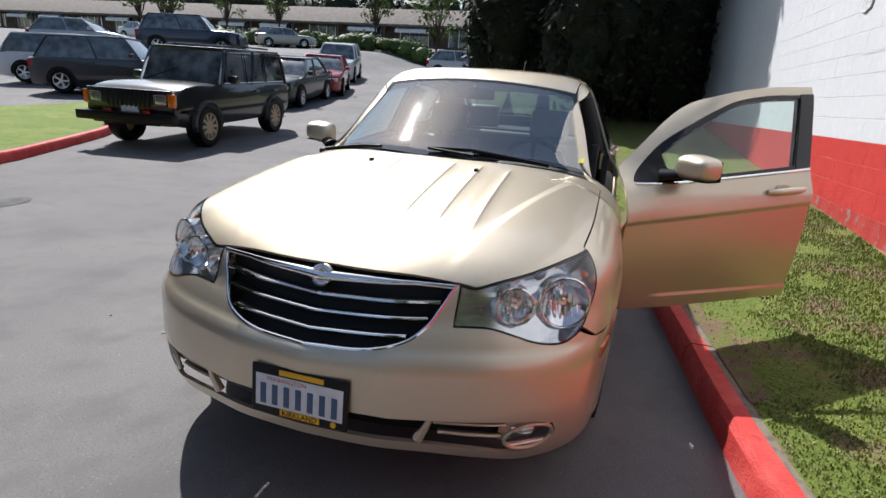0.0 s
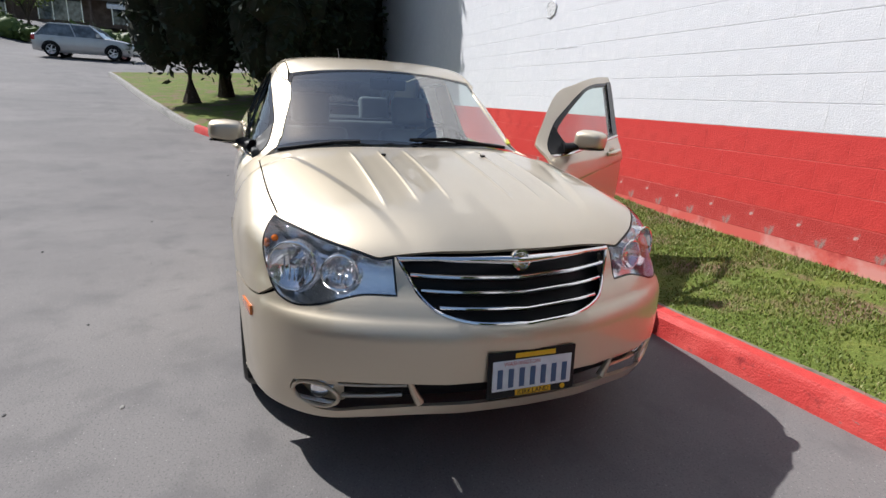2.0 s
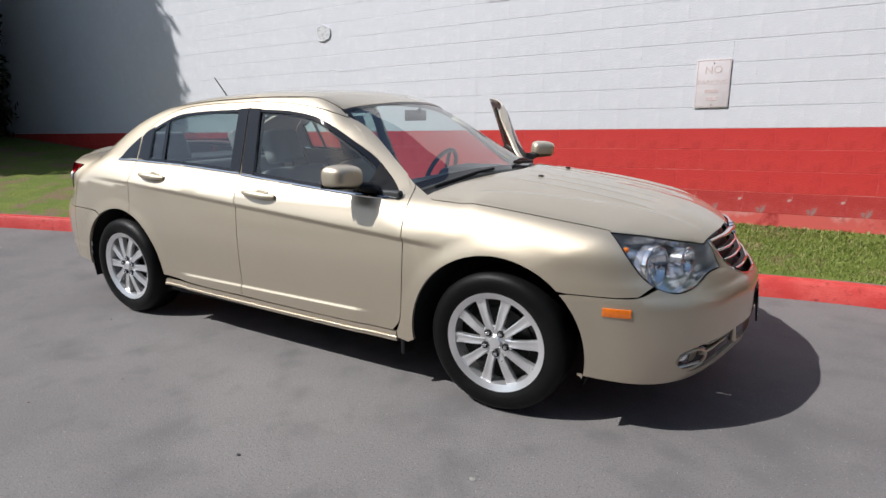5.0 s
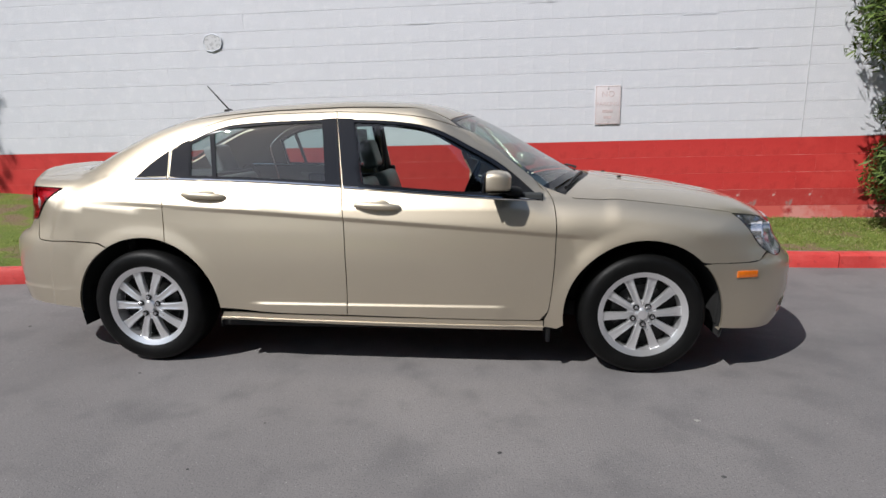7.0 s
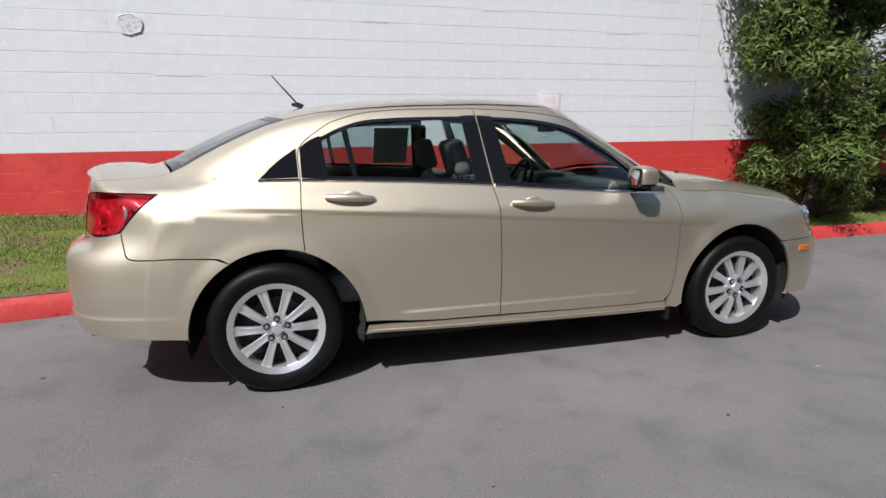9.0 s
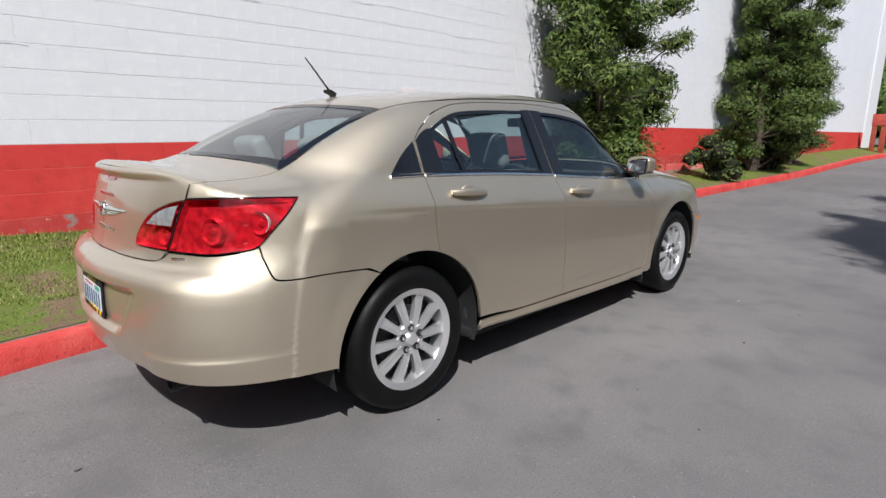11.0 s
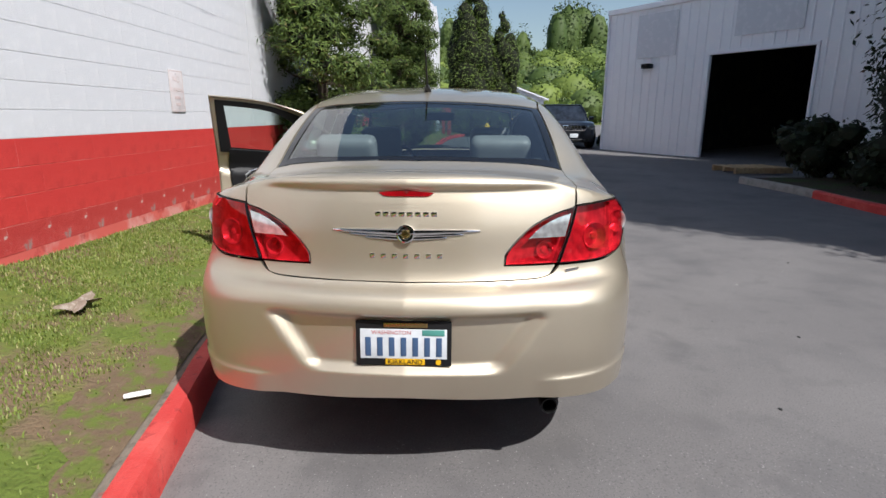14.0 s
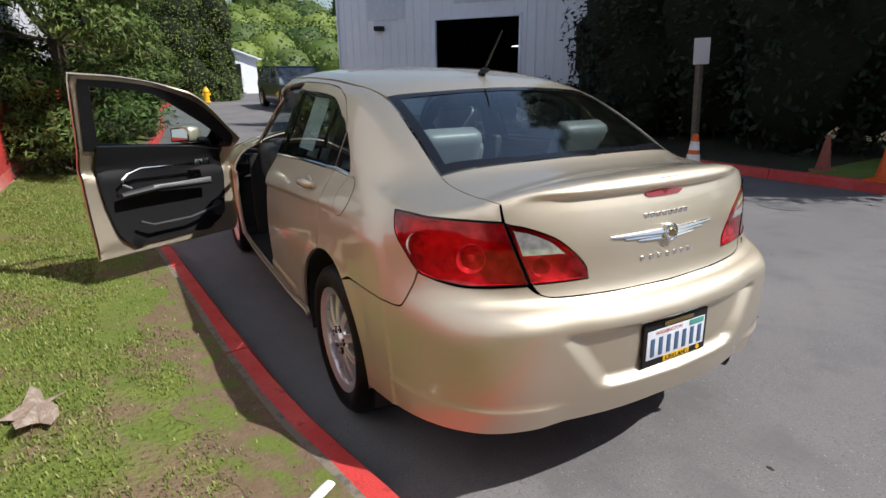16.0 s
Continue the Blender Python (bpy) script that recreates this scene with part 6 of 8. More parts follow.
    skinned("windscreen_border", [patch(TOP, both(join(ws_base, line(on_top, ws_side), ws_top)), [ring_in], fine=0.03, gap=0.0005, out=-0.002, rim=0)], GLOSS_BLACK, car)
    rw_base = line(on_top, [(-1.835, 0.585), (-1.92, 0.3), (-1.955, 0)])
    rw_side = [(-1.3, 0.55), (-1.6, 0.57), (-1.835, 0.585)]
    rw_top = line(on_top, [(-1.42, 0), (-1.385, 0.33), (-1.3, 0.55)])
    whole = both(join(rw_top, line(on_top, rw_side), rw_base))
    glass = skinned("rear_window", [patch(TOP, whole, fine=0.04, gap=0.003, out=-0.004, rim=0)], GLASS, car)
    glass.visible_shadow = False
    ring_in = both(join(line(on_top, [(-1.455, 0), (-1.42, 0.32), (-1.36, 0.515)]), line(on_top, [(-1.36, 0.515), (-1.6, 0.535), (-1.8, 0.55)]), line(on_top, [(-1.8, 0.55), (-1.895, 0.28), (-1.925, 0)])))
    skinned("rear_window_border", [patch(TOP, whole, [ring_in], fine=0.03, gap=0.0005, out=-0.002, rim=0)], GLOSS_BLACK, car)
    roof_side = [(0.345, 0.562), (0.0, 0.578), (-0.6, 0.583), (-1.0, 0.578), (-1.3, 0.55)]
    skinned("roof", [patch(TOP, both(join(ws_top[::-1], line(on_top, roof_side), rw_top[::-1])), fine=0.05)], PAINT, car)

    # lamps of both ends
    head_low = [(22.6, 0.79), (21.6, 0.688, 1), (27, 0.686), (30.5, 0.669), (34.3, 0.646), (38.6, 0.637), (42.5, 0.659), (45.6, 0.712), (48.2, 0.79), (49.8, 0.864, 1)]
    head_edge = join(lamp_top, line(on_nose, head_low[::-1]))
    tail_out = join(line(on_tail, [(32.6, 1.006), (43, 1.014), (53.8, 1.006)]), line(on_tail, [(53.8, 1.006), (52, 0.955), (49, 0.89), (46.8, 0.843), (44.5, 0.828), (42, 0.822), (37.4, 0.813), (28.4, 0.816)]), line(on_tail, [(28.4, 0.816), (32.6, 1.006)]))
    tail_in = join(line(on_tail, [(32.2, 1.003), (28.3, 0.985), (23.5, 0.948), (20, 0.895), (18.2, 0.85), (18, 0.819)]), line(on_tail, [(18, 0.819), (28.0, 0.816)]), line(on_tail, [(28.0, 0.816), (32.2, 1.003)]))
    for s in (1, -1):
        lamp = skinned("headlight", [patch(NOSE, head_edge, fine=0.03, out=-0.068, gap=0.004, rim=-0.065)], LAMP_SILVER, car, "clear headlight with chrome reflector bowls", (s,))
        cover = skinned("lens", [patch(NOSE, head_edge, fine=0.03, out=0.001, rim=0)], LAMP_GLASS, lamp, sides=(s,))
        cover.visible_shadow = False
        inner = inset(nose_uv(head_edge), 0.0035, np.array([0.0175, 1.0]))
        skinned("seal", [patch(NOSE, head_edge, [on_nose(inner)], gap=0.0005, fine=0.02, out=0.0015, rim=0.004)], GLOSS_BLACK, lamp, sides=(s,))
        for a, z, r, mat_bowl in ((40.5, 0.735, 0.078, BOWL), (31.5, 0.735, 0.056, BOWL)):
            p, n = on_nose([(a, z)])[0], np.array((math.cos(radians(a * 0.55)), math.sin(radians(a * 0.55)), 0.05))
            bm = bmesh.new()
            turned(bm, [(0.012, -0.040), (0.5 * r, -0.034), (0.82 * r, -0.016), (r, 0), (r * 1.05, 0), (r * 1.05, -0.05)], 36)
            turned(bm, [(0, -0.012), (0.012, -0.016), (0.016, -0.03), (0.016, -0.05)], 16)
            spot = (p - 0.026 * n) * (1, s, 1)
            bmesh.ops.transform(bm, verts=bm.verts, matrix=Matrix.Translation(spot) @ Vector((n[0], n[1] * s, n[2])).to_track_quat("Z", "Y").to_matrix().to_4x4())
            part("reflector_bowl", bm, mat_bowl, lamp)
            face_at = Matrix.Translation(spot) @ Vector((n[0], n[1] * s, n[2])).to_track_quat("Z", "Y").to_matrix().to_4x4()
            bm = bmesh.new()
            tube(bm, [face_at @ Vector((r * 1.03 * math.cos(t), r * 1.03 * math.sin(t), 0.002)) for t in np.linspace(0, 2 * math.pi, 36)[:-1]], 0.0045, 8, True)
            part("bowl_ring", bm, CHROME, lamp)
            bm = bmesh.new()
            for k in range(-3, 4):
                h = 0.8 * r * math.sqrt(max(0.05, 1 - (k / 4) ** 2))
                tube(bm, [face_at @ Vector((k * r * 0.22, -h * 0.9, -0.018)), face_at @ Vector((k * r * 0.22, 0, -0.030)), face_at @ Vector((k * r * 0.22, h * 0.9, -0.018))], 0.0022, 6)
            part("fluting", bm, BOWL, lamp)
        bm = bmesh.new()
        p = on_nose([(46.6, 0.80)])[0] * (1, s, 1)
        bmesh.ops.create_icosphere(bm, subdivisions=2, radius=0.013, matrix=Matrix.Translation((p[0] - 0.03, p[1] - 0.02 * s, p[2])))
        part("amber_bulb", bm, AMBER, lamp)
        for kind, edge, words, bulbs in (("tail_light", tail_out, "red tail light on the wing", ((37.5, 0.893, 0.046), (46.5, 0.925, 0.040))), ("boot_light", tail_in, "red and clear lamp on the boot lid", ((26.0, 0.862, 0.030),))):
            lamp = skinned(kind, [patch(TAIL, edge, fine=0.025, out=-0.026, gap=0.003, rim=-0.028)], TAIL_BACK, car, words, (s,))
            cover = skinned("lens", [patch(TAIL, edge, fine=0.025, out=0.004, rim=0.006)], RED_GLASS, lamp, "deep red lens", (s,))
            cover.visible_shadow = False
            for a, z, r in bulbs:
                p, n = on_tail([(a, z)])[0], np.array((-math.cos(radians(a * 0.6)), math.sin(radians(a * 0.6)), 0.05))
                bm = bmesh.new()
                turned(bm, [(0.010, -0.034), (0.5 * r, -0.028), (0.82 * r, -0.012), (r, 0), (r * 1.06, 0), (r * 1.06, -0.03)], 28)
                turned(bm, [(0, -0.004), (0.011, -0.008), (0.014, -0.02), (0.014, -0.034)], 16)
                bmesh.ops.transform(bm, verts=bm.verts, matrix=Matrix.Translation((p - 0.012 * n) * (1, s, 1)) @ Vector((n[0], n[1] * s, n[2])).to_track_quat("Z", "Y").to_matrix().to_4x4())
                part("reflector_bowl", bm, TAIL_BACK, lamp)
        skinned("reversing_lens", [patch(TAIL, loop(on_tail, [(31.2, 0.985, 1), (28, 0.972), (24.5, 0.942), (22.2, 0.905, 1), (29.6, 0.905, 1)]), fine=0.02, out=0.0065, rim=0.004)], WHITE_LENS, lamp, sides=(s,))
        ring_in = inset(tail_uv(tail_out), 0.003, np.array([0.0175, 1.0]))
        skinned("seal", [patch(TAIL, tail_out, [on_tail(ring_in)], gap=0.0005, fine=0.02, out=0.006, rim=0.01)], GLOSS_BLACK, lamp, sides=(s,))

    # front bumper with the grille mouth, and what sits in it
    grille_side = [(22.0, 0.796), (19.9, 0.74), (17.9, 0.69), (14.5, 0.645), (9, 0.619), (0, 0.612)]
    seam = [(46.5, 0.628), (51, 0.622), (60.3, 0.621)]
    foot = [(57, 0.272), (51.5, 0.262), (42, 0.25), (33.6, 0.248), (26, 0.28), (15, 0.308), (0, 0.318)]
    rim_f = nose_uv(arch(1.375, 0.33, 0.412, 44, -12))
    rim_f = rim_f[np.argsort(-rim_f[:, 1])]
    half = join(line(on_nose, [(0, 0.612), (9, 0.619), (14.5, 0.645), (17.9, 0.69), (19.9, 0.74), (22.0, 0.796)]), lamp_top[:1], line(on_nose, head_low[:7]), line(on_nose, [(42.5, 0.659), (46.5, 0.628), (51, 0.622), (60.0, 0.621)]), on_nose(rim_f), line(on_nose, foot))
    mouth = both(join(line(on_nose, [(0, 0.428), (12, 0.427), (25, 0.420), (33, 0.408), (37.5, 0.388)]), line(on_nose, [(37.5, 0.388), (38.3, 0.345), (35.5, 0.300), (31, 0.294), (26, 0.318), (15, 0.347), (0, 0.357)])))
    skinned("front_bumper", [patch(NOSE, both(half), [mouth], fine=0.02, gap=0.002)], PAINT, car, "gold front bumper with a lower intake")
    skinned("intake", [patch(NOSE, mouth, fine=0.03, out=-0.06, gap=-0.006, rim=0)], BLACK, car, "black lower intake")
    for s in (1, -1):
        pod = loop(on_nose, [(29.8, 0.412, 1), (37.2, 0.388), (38.0, 0.345), (35.4, 0.302), (31, 0.296), (29.9, 0.305, 1)])
        skinned("fog_pod", [patch(NOSE, pod, fine=0.025, out=-0.046, gap=-0.002, rim=0)], PAINT, car, "gold recess of the intake", (s,))
        bm = bmesh.new()
        ring = on_nose(np.c_[(33.8 + 4.0 * np.cos(np.linspace(0, 6.283, 33)[:-1])) * s, 0.346 + 0.046 * np.sin(np.linspace(0, 6.283, 33)[:-1])])
        tube(bm, ring - (0.008, 0, 0), 0.007, 8, True)
        part("fog_ring", bm, PAINT, car, "gold oval rim of the fog lamp pod")
        bm = bmesh.new()
        tube(bm, on_nose(np.c_[np.array((18.6, 18.0, 17.0)) * s, np.array((0.424, 0.39, 0.346))]) - (0.016, 0, 0), [0.009, 0.012, 0.016], 8)
        part("intake_fin", bm, PAINT, car, "gold divider in the intake")
        bm = bmesh.new()
        tube(bm, on_nose(np.c_[np.linspace(19, 29.6, 12) * s, np.linspace(0.412, 0.398, 12)]) - (0.018, 0, 0), 0.0065, 8, flat=0.8)
        part("intake_bar", bm, PAINT, car)
        bm = bmesh.new()
        tube(bm, on_nose(np.c_[np.linspace(19.5, 29, 10) * s, np.linspace(0.366, 0.345, 10)]) - (0.036, 0, 0), 0.011, 8, flat=0.7)
        part("intake_bar", bm, PAINT, car)
        p = on_nose([(33.6 * s, 0.348)])[0]
        bm = bmesh.new()
        turned(bm, [(0, 0.004), (0.026, 0.002), (0.033, -0.004), (0.036, -0.03)], 24, Matrix.Translation(p - np.array((0.034, 0.014 * s, 0))) @ Vector((0.9, 0.42 * s, 0)).to_track_quat("Z", "Y").to_matrix().to_4x4())
        part("fog_lamp", bm, BOWL, car, "small round fog lamp")
        for z in (0.318, 0.385):
            bm = bmesh.new()
            tube(bm, on_nose(np.c_[np.linspace(30.4, 37, 8) * s, np.full(8, z)]) - (0.016, 0, 0), 0.007, 8, flat=0.8)
            part("fog_trim", bm, SATIN, car)
    # grille
    grille = skinned("grille", [patch(NOSE, both(join(line(on_nose, [(0, 0.82), (10, 0.816), (22.0, 0.799)]), line(on_nose, grille_side))), fine=0.03, out=-0.05, gap=-0.01, rim=0)], BLACK, car, "black grille with chrome slats")
    for z, a in ((0.748, 19.5), (0.703, 17.6), (0.66, 14.6)):
        th = np.linspace(-a, a, 40)
        zz = z - 0.010 * (1 - np.abs(th) / a)
        pts = on_nose(np.c_[th, zz])
        n = skin_normal(pts)
        bm = bmesh.new()
        tube(bm, pts - (0.006, 0, 0), 0.0055, 8)
        part("chrome_slat", bm, CHROME, grille, "chrome slat edge")
        bm = bmesh.new()
        rows = [pts - (0.004, 0, 0.0), pts - (0.012, 0, 0.012), pts - (0.03, 0, 0.02), pts - (0.03, 0, -0.002)]
        grid = [[bm.verts.new(p) for p in r] for r in rows]
        for r0, r1 in zip(grid, grid[1:] + grid[:1]):
            for i in range(len(r0) - 1):
                bm.faces.new((r0[i], r0[i + 1], r1[i + 1], r1[i]))
        part("slat", bm, BLACK, grille)
    th = np.linspace(-21.8, 21.8, 60)
    bm = bmesh.new()
    wing = 0.006 + 0.012 * np.clip(1 - np.abs(th) / 15, 0, 1) ** 0.8
    tube(bm, on_nose(np.c_[th, 0.806 - 0.009 * (np.abs(th) / 22) ** 2 - wing]) - (0.0, 0, 0), [0.8 * w + 0.003 for w in wing], 10, flat=1.0)
    part("chrome_crown", bm, CHROME, grille, "chrome wing-shaped bar over the grille")
    bm = bmesh.new()
    side_pts = np.concatenate([line(on_nose, [(-a, z) for a, z in grille_side]), line(on_nose, grille_side)[::-1]])
    tube(bm, side_pts - (0.004, 0, 0), 0.006, 8)
    part("grille_rim", bm, CHROME, grille)

    def badge(name, at, n, r, parent):
        bm = bmesh.new()
        turned(bm, [(0, 0.006), (0.55 * r, 0.006), (0.6 * r, 0.003), (0.8 * r, 0.003), (0.84 * r, 0.008), (r, 0.007), (1.04 * r, -0.01)], 32)
        bmesh.ops.transform(bm, verts=bm.verts, matrix=Matrix.Translation(at) @ Vector(n).to_track_quat("Z", "Y").to_matrix().to_4x4())
        ob = part(name, bm, CHROME, parent, "round chrome badge")
        bm = bmesh.new()
        turned(bm, [(0, 0.009), (0.4 * r, 0.0085), (0.5 * r, 0.0055)], 24)
        bmesh.ops.transform(bm, verts=bm.verts, matrix=Matrix.Translation(at) @ Vector(n).to_track_quat("Z", "Y").to_matrix().to_4x4())
        part("seal_disc", bm, BRONZE, ob)

    badge("badge", (2.262, 0, 0.79), (1, 0, 0.35), 0.034, grille)

    # sides
    for s in (1, -1):
        bumper_seam = line(on_nose, seam)
        fender = join(hood_side, line(on_side, [(0.868, 1.0), (0.902, 0.93), (0.913, 0.79), (0.905, 0.55), (0.885, 0.36), (0.862, 0.30)]), line(on_side, [(0.862, 0.26), (0.93, 0.25)]), arch(1.375, 0.33, 0.412, 188, 44), bumper_seam[::-1], line(on_nose, [(43.2, 0.667), (45.6, 0.712), (48.2, 0.79), (49.6, 0.862)]))
        skinned("front_wing", [patch(slanted((-0.30, -0.78, -0.40)), fender, fine=0.024, lines=stripe)], PAINT, car, "gold front wing with flared wheel arch", (s,))
        quarter = join(line(on_top, [(0.868, 0.72), (0.6, 0.65), (0.345, 0.57), (0.0, 0.584), (-0.6, 0.589), (-1.0, 0.584), (-1.295, 0.557), (-1.6, 0.577), (-1.835, 0.589), (-2.0, 0.5995), (-2.12, 0.593)]), line(on_tail, [(33.15, 1.061), (33.0, 1.04)]), line(on_tail, [(32.7, 1.008), (43, 1.016), (53.8, 1.008)]),
                       line(on_tail, [(53.8, 1.006), (52, 0.955), (49, 0.89), (46.8, 0.843)]), line(on_tail, [(47.5, 0.80), (50, 0.722), (60, 0.717), (70, 0.708)]), arch(-1.365, 0.32, 0.418, 120, 73), line(on_side, c_gap), line(on_side, rear_top), line(on_side, door_top[::-1]))
        skinned("side_panel", [patch(slanted((0.12, -0.74, -0.62)), quarter, fine=0.026, lines=stripe)], PAINT, car, "gold rear wing, pillars and roof rail", (s,))
        skinned("quarter_glass", [patch(SIDE, loop(on_side, [(-1.425, 1.066, 1), (-1.240, 1.070, 1), (-1.246, 1.212, 1), (-1.34, 1.146)]), fine=0.03, out=0.002, rim=0.004, gap=0.001)], GLOSS_BLACK, car, sides=(s,))
        skinned("sill", [patch(SIDE, join(line(on_side, [(0.86, 0.2955), (0, 0.3035), (-0.93, 0.3155)]), line(on_side, [(-0.95, 0.27), (0, 0.25), (0.86, 0.238)])), fine=0.03)], PAINT, car, sides=(s,))
        # rear door
        rdoor = join(line(on_side, b_gap[::-1]), line(on_side, rear_top[::-1]), line(on_side, c_gap[::-1]), arch(-1.365, 0.32, 0.418, 71, 8), line(on_side, [(-0.945, 0.34), (-0.6, 0.317), (-0.214, 0.312)]))
        rhole = loop(on_side, [(-0.345, 1.373, 1), (-0.662, 1.365), (-0.888, 1.349), (-1.009, 1.316), (-1.137, 1.257, 1), (-1.116, 1.062, 1), (-0.8, 1.052), (-0.305, 1.029, 1)])
        door = skinned("rear_door", [patch(SIDE, rdoor, [rhole], fine=0.024, lines=stripe)], PAINT, car, "closed gold rear door", (s,))
        gl = skinned("window", [patch(SIDE, rhole, fine=0.05, out=-0.006, gap=-0.006, rim=0)], DARK_GLASS, door, sides=(s,))
        gl.visible_shadow = False
        hole_in = loop(on_side, [(-0.37, 1.358, 1), (-0.662, 1.350), (-0.884, 1.334), (-1.0, 1.303), (-1.118, 1.247, 1), (-1.101, 1.075, 1), (-0.8, 1.066), (-0.33, 1.043, 1)])
        skinned("window_seal", [patch(SIDE, rhole, [hole_in], fine=0.02, gap=0.0, out=0.001, rim=0.006)], GLOSS_BLACK, door, sides=(s,))
        skinned("pillar_trim", [patch(SIDE, loop(on_side, [(-0.291, 1.380, 1), (-0.372, 1.376, 1), (-0.326, 1.028, 1), (-0.243, 1.024, 1)]), fine=0.03, out=0.004, rim=0.006, gap=0)], GLOSS_BLACK, door, sides=(s,))
        skinned("rear_sail", [patch(SIDE, loop(on_side, [(-1.226, 1.070, 1), (-1.108, 1.060, 1), (-1.128, 1.270, 1), (-1.180, 1.248), (-1.228, 1.212, 1)]), fine=0.03, out=0.003, rim=0.005, gap=0)], GLOSS_BLACK, door, sides=(s,))
        skinned("window_bar", [patch(SIDE, loop(on_side, [(-0.990, 1.318, 1), (-1.019, 1.310, 1), (-0.974, 1.063, 1), (-0.950, 1.063, 1)]), fine=0.03, out=0.002, rim=0.006, gap=0)], GLOSS_BLACK, door, sides=(s,))
        handle(door, -1.0, 0.972, s)
        moulding(door, [(-0.245, 1.016), (-0.7, 1.041), (-1.225, 1.058)], s)
        moulding(car, [(-1.239, 1.059), (-1.33, 1.059), (-1.428, 1.059)], s)
        moulding(car, [(0.862, 0.262), (0, 0.27), (-0.94, 0.285)], s, 0.004, PAINT)
        # front door: the left one swung open about its hinges
        fdoor = join(line(on_side, door_front), line(on_side, door_top), line(on_side, b_gap), line(on_side, [(-0.214, 0.312), (0.3, 0.302), (0.84, 0.297)]))
        fhole = loop(on_side, [(-0.212, 1.372, 1), (0.045, 1.358), (0.261, 1.318), (0.475, 1.212), (0.645, 1.111), (0.835, 0.950, 1), (0.4, 0.974), (-0.143, 1.014, 1)])
        hinge = Matrix.Translation((0.92, 0.865, 0.025)) @ Matrix.Rotation(radians(-56.5), 4, "Z") @ Matrix.Rotation(radians(1.25), 4, "Y") @ Matrix.Rotation(radians(-5.2), 4, "X") @ Matrix.Translation((-0.92, -0.865, 0)) if s > 0 else Matrix()
        door = skinned("front_door", [patch(SIDE, fdoor, [fhole], fine=0.024, lines=stripe)], PAINT, car, "open driver door" if s > 0 else "closed passenger door", (s,))
        gl = skinned("window", [patch(SIDE, fhole, fine=0.05, out=-0.006, gap=-0.006, rim=0)], SIDE_GLASS, door, sides=(s,))
        gl.visible_shadow = False
        hole_in = loop(on_side, [(-0.188, 1.358, 1), (0.045, 1.343), (0.253, 1.302), (0.463, 1.197), (0.625, 1.098), (0.735, 0.988, 1), (0.4, 0.989), (-0.125, 1.028, 1)])
        skinned("window_seal", [patch(SIDE, fhole, [hole_in], fine=0.02, gap=0.0, out=0.001, rim=0.006)], GLOSS_BLACK, door, sides=(s,))
        skinned("pillar_trim", [patch(SIDE, loop(on_side, [(-0.284, 1.379, 1), (-0.196, 1.376, 1), (-0.130, 1.014, 1), (-0.230, 1.020, 1)]), fine=0.03, out=0.004, rim=0.006, gap=0)], GLOSS_BLACK, door, sides=(s,))
        skinned("sail_trim", [patch(SIDE, loop(on_side, [(0.838, 0.948, 1), (0.66, 1.098, 1), (0.655, 0.966, 1)]), fine=0.03, out=0.003, rim=0.006, gap=0)], BLACK, door, sides=(s,))
        handle(door, -0.03, 0.918, s)
        moulding(door, [(0.838, 0.940), (0.4, 0.966), (-0.225, 1.010)], s)
        wing_mirror(door, s)
        door_lining(door, s, fdoor, fhole)
        door.matrix_basis = hinge

    # round fuel flap on the left rear wing
    a = np.linspace(0, 2 * math.pi, 41)[:-1]
    rim_line = on_side(np.c_[-1.47 + 0.072 * np.cos(a), 0.985 + 0.072 * np.sin(a)])
    flap = skinned("fuel_flap", [patch(SIDE, rim_line, fine=0.02, out=0.0015, rim=0.004, gap=0.001)], PAINT, car, "round gold fuel flap")
    bm = bmesh.new()
    tube(bm, rim_line + 0.0004 * skin_normal(rim_line), 0.0014, 6, True)
    part("flap_gap", bm, BLACK, flap)

    # boot lid
    lip_lines = [on_tail(np.c_[np.linspace(-30, 30, 90), np.full(90, z) - 0.004 * (np.linspace(-30, 30, 90) / 30) ** 4]) for z in (1.036, 1.047, 1.056, 1.064, 1.072, 1.079, 1.087, 1.094)]
    lip = line(on_tail, [(0, 1.106), (12, 1.105), (24, 1.10), (29, 1.085), (33, 1.06)])
    half = join(line(on_top, [(-1.965, 0), (-1.93, 0.3), (-1.845, 0.59)]), line(on_top, [(-1.845, 0.59), (-2.0, 0.598), (-2.12, 0.591)]), lip[::-1])
    face = join(lip, line(on_tail, [(33, 1.06), (32.3, 1.006)]), line(on_tail, [(32.3, 1.004), (28.3, 0.988), (23.5, 0.951), (20, 0.898), (18.0, 0.852), (17.8, 0.816)]), line(on_tail, [(17.8, 0.816), (27.6, 0.812)]), line(on_tail, [(27.6, 0.812), (26.3, 0.783), (24, 0.774), (12, 0.771), (0, 0.770)]))
    lid = skinned("boot_lid", [patch(TOP, both(half), fine=0.035, gap=0.0), patch(TAIL, both(face), fine=0.024, gap=0.0005, lines=lip_lines)], PAINT, car, "gold boot lid with lip spoiler")
    skinned("brake_light", [patch(TAIL, both(join(line(on_tail, [(0, 1.069), (4.2, 1.068)]), line(on_tail, [(5.2, 1.058), (4.2, 1.047), (0, 1.046)]))), fine=0.03, out=0.004, rim=0.01, gap=0)], DEEP_RED, lid)
    bm = bmesh.new()
    th = np.linspace(-13.5, 13.5, 40)
    tube(bm, on_tail(np.c_[th, 0.937 - 0.006 * (1 - np.abs(th) / 13.5)]) - (0.002, 0, 0), [0.003 + 0.010 * (1 - abs(t) / 13.5) ** 0.7 for t in th], 8, flat=1.0)
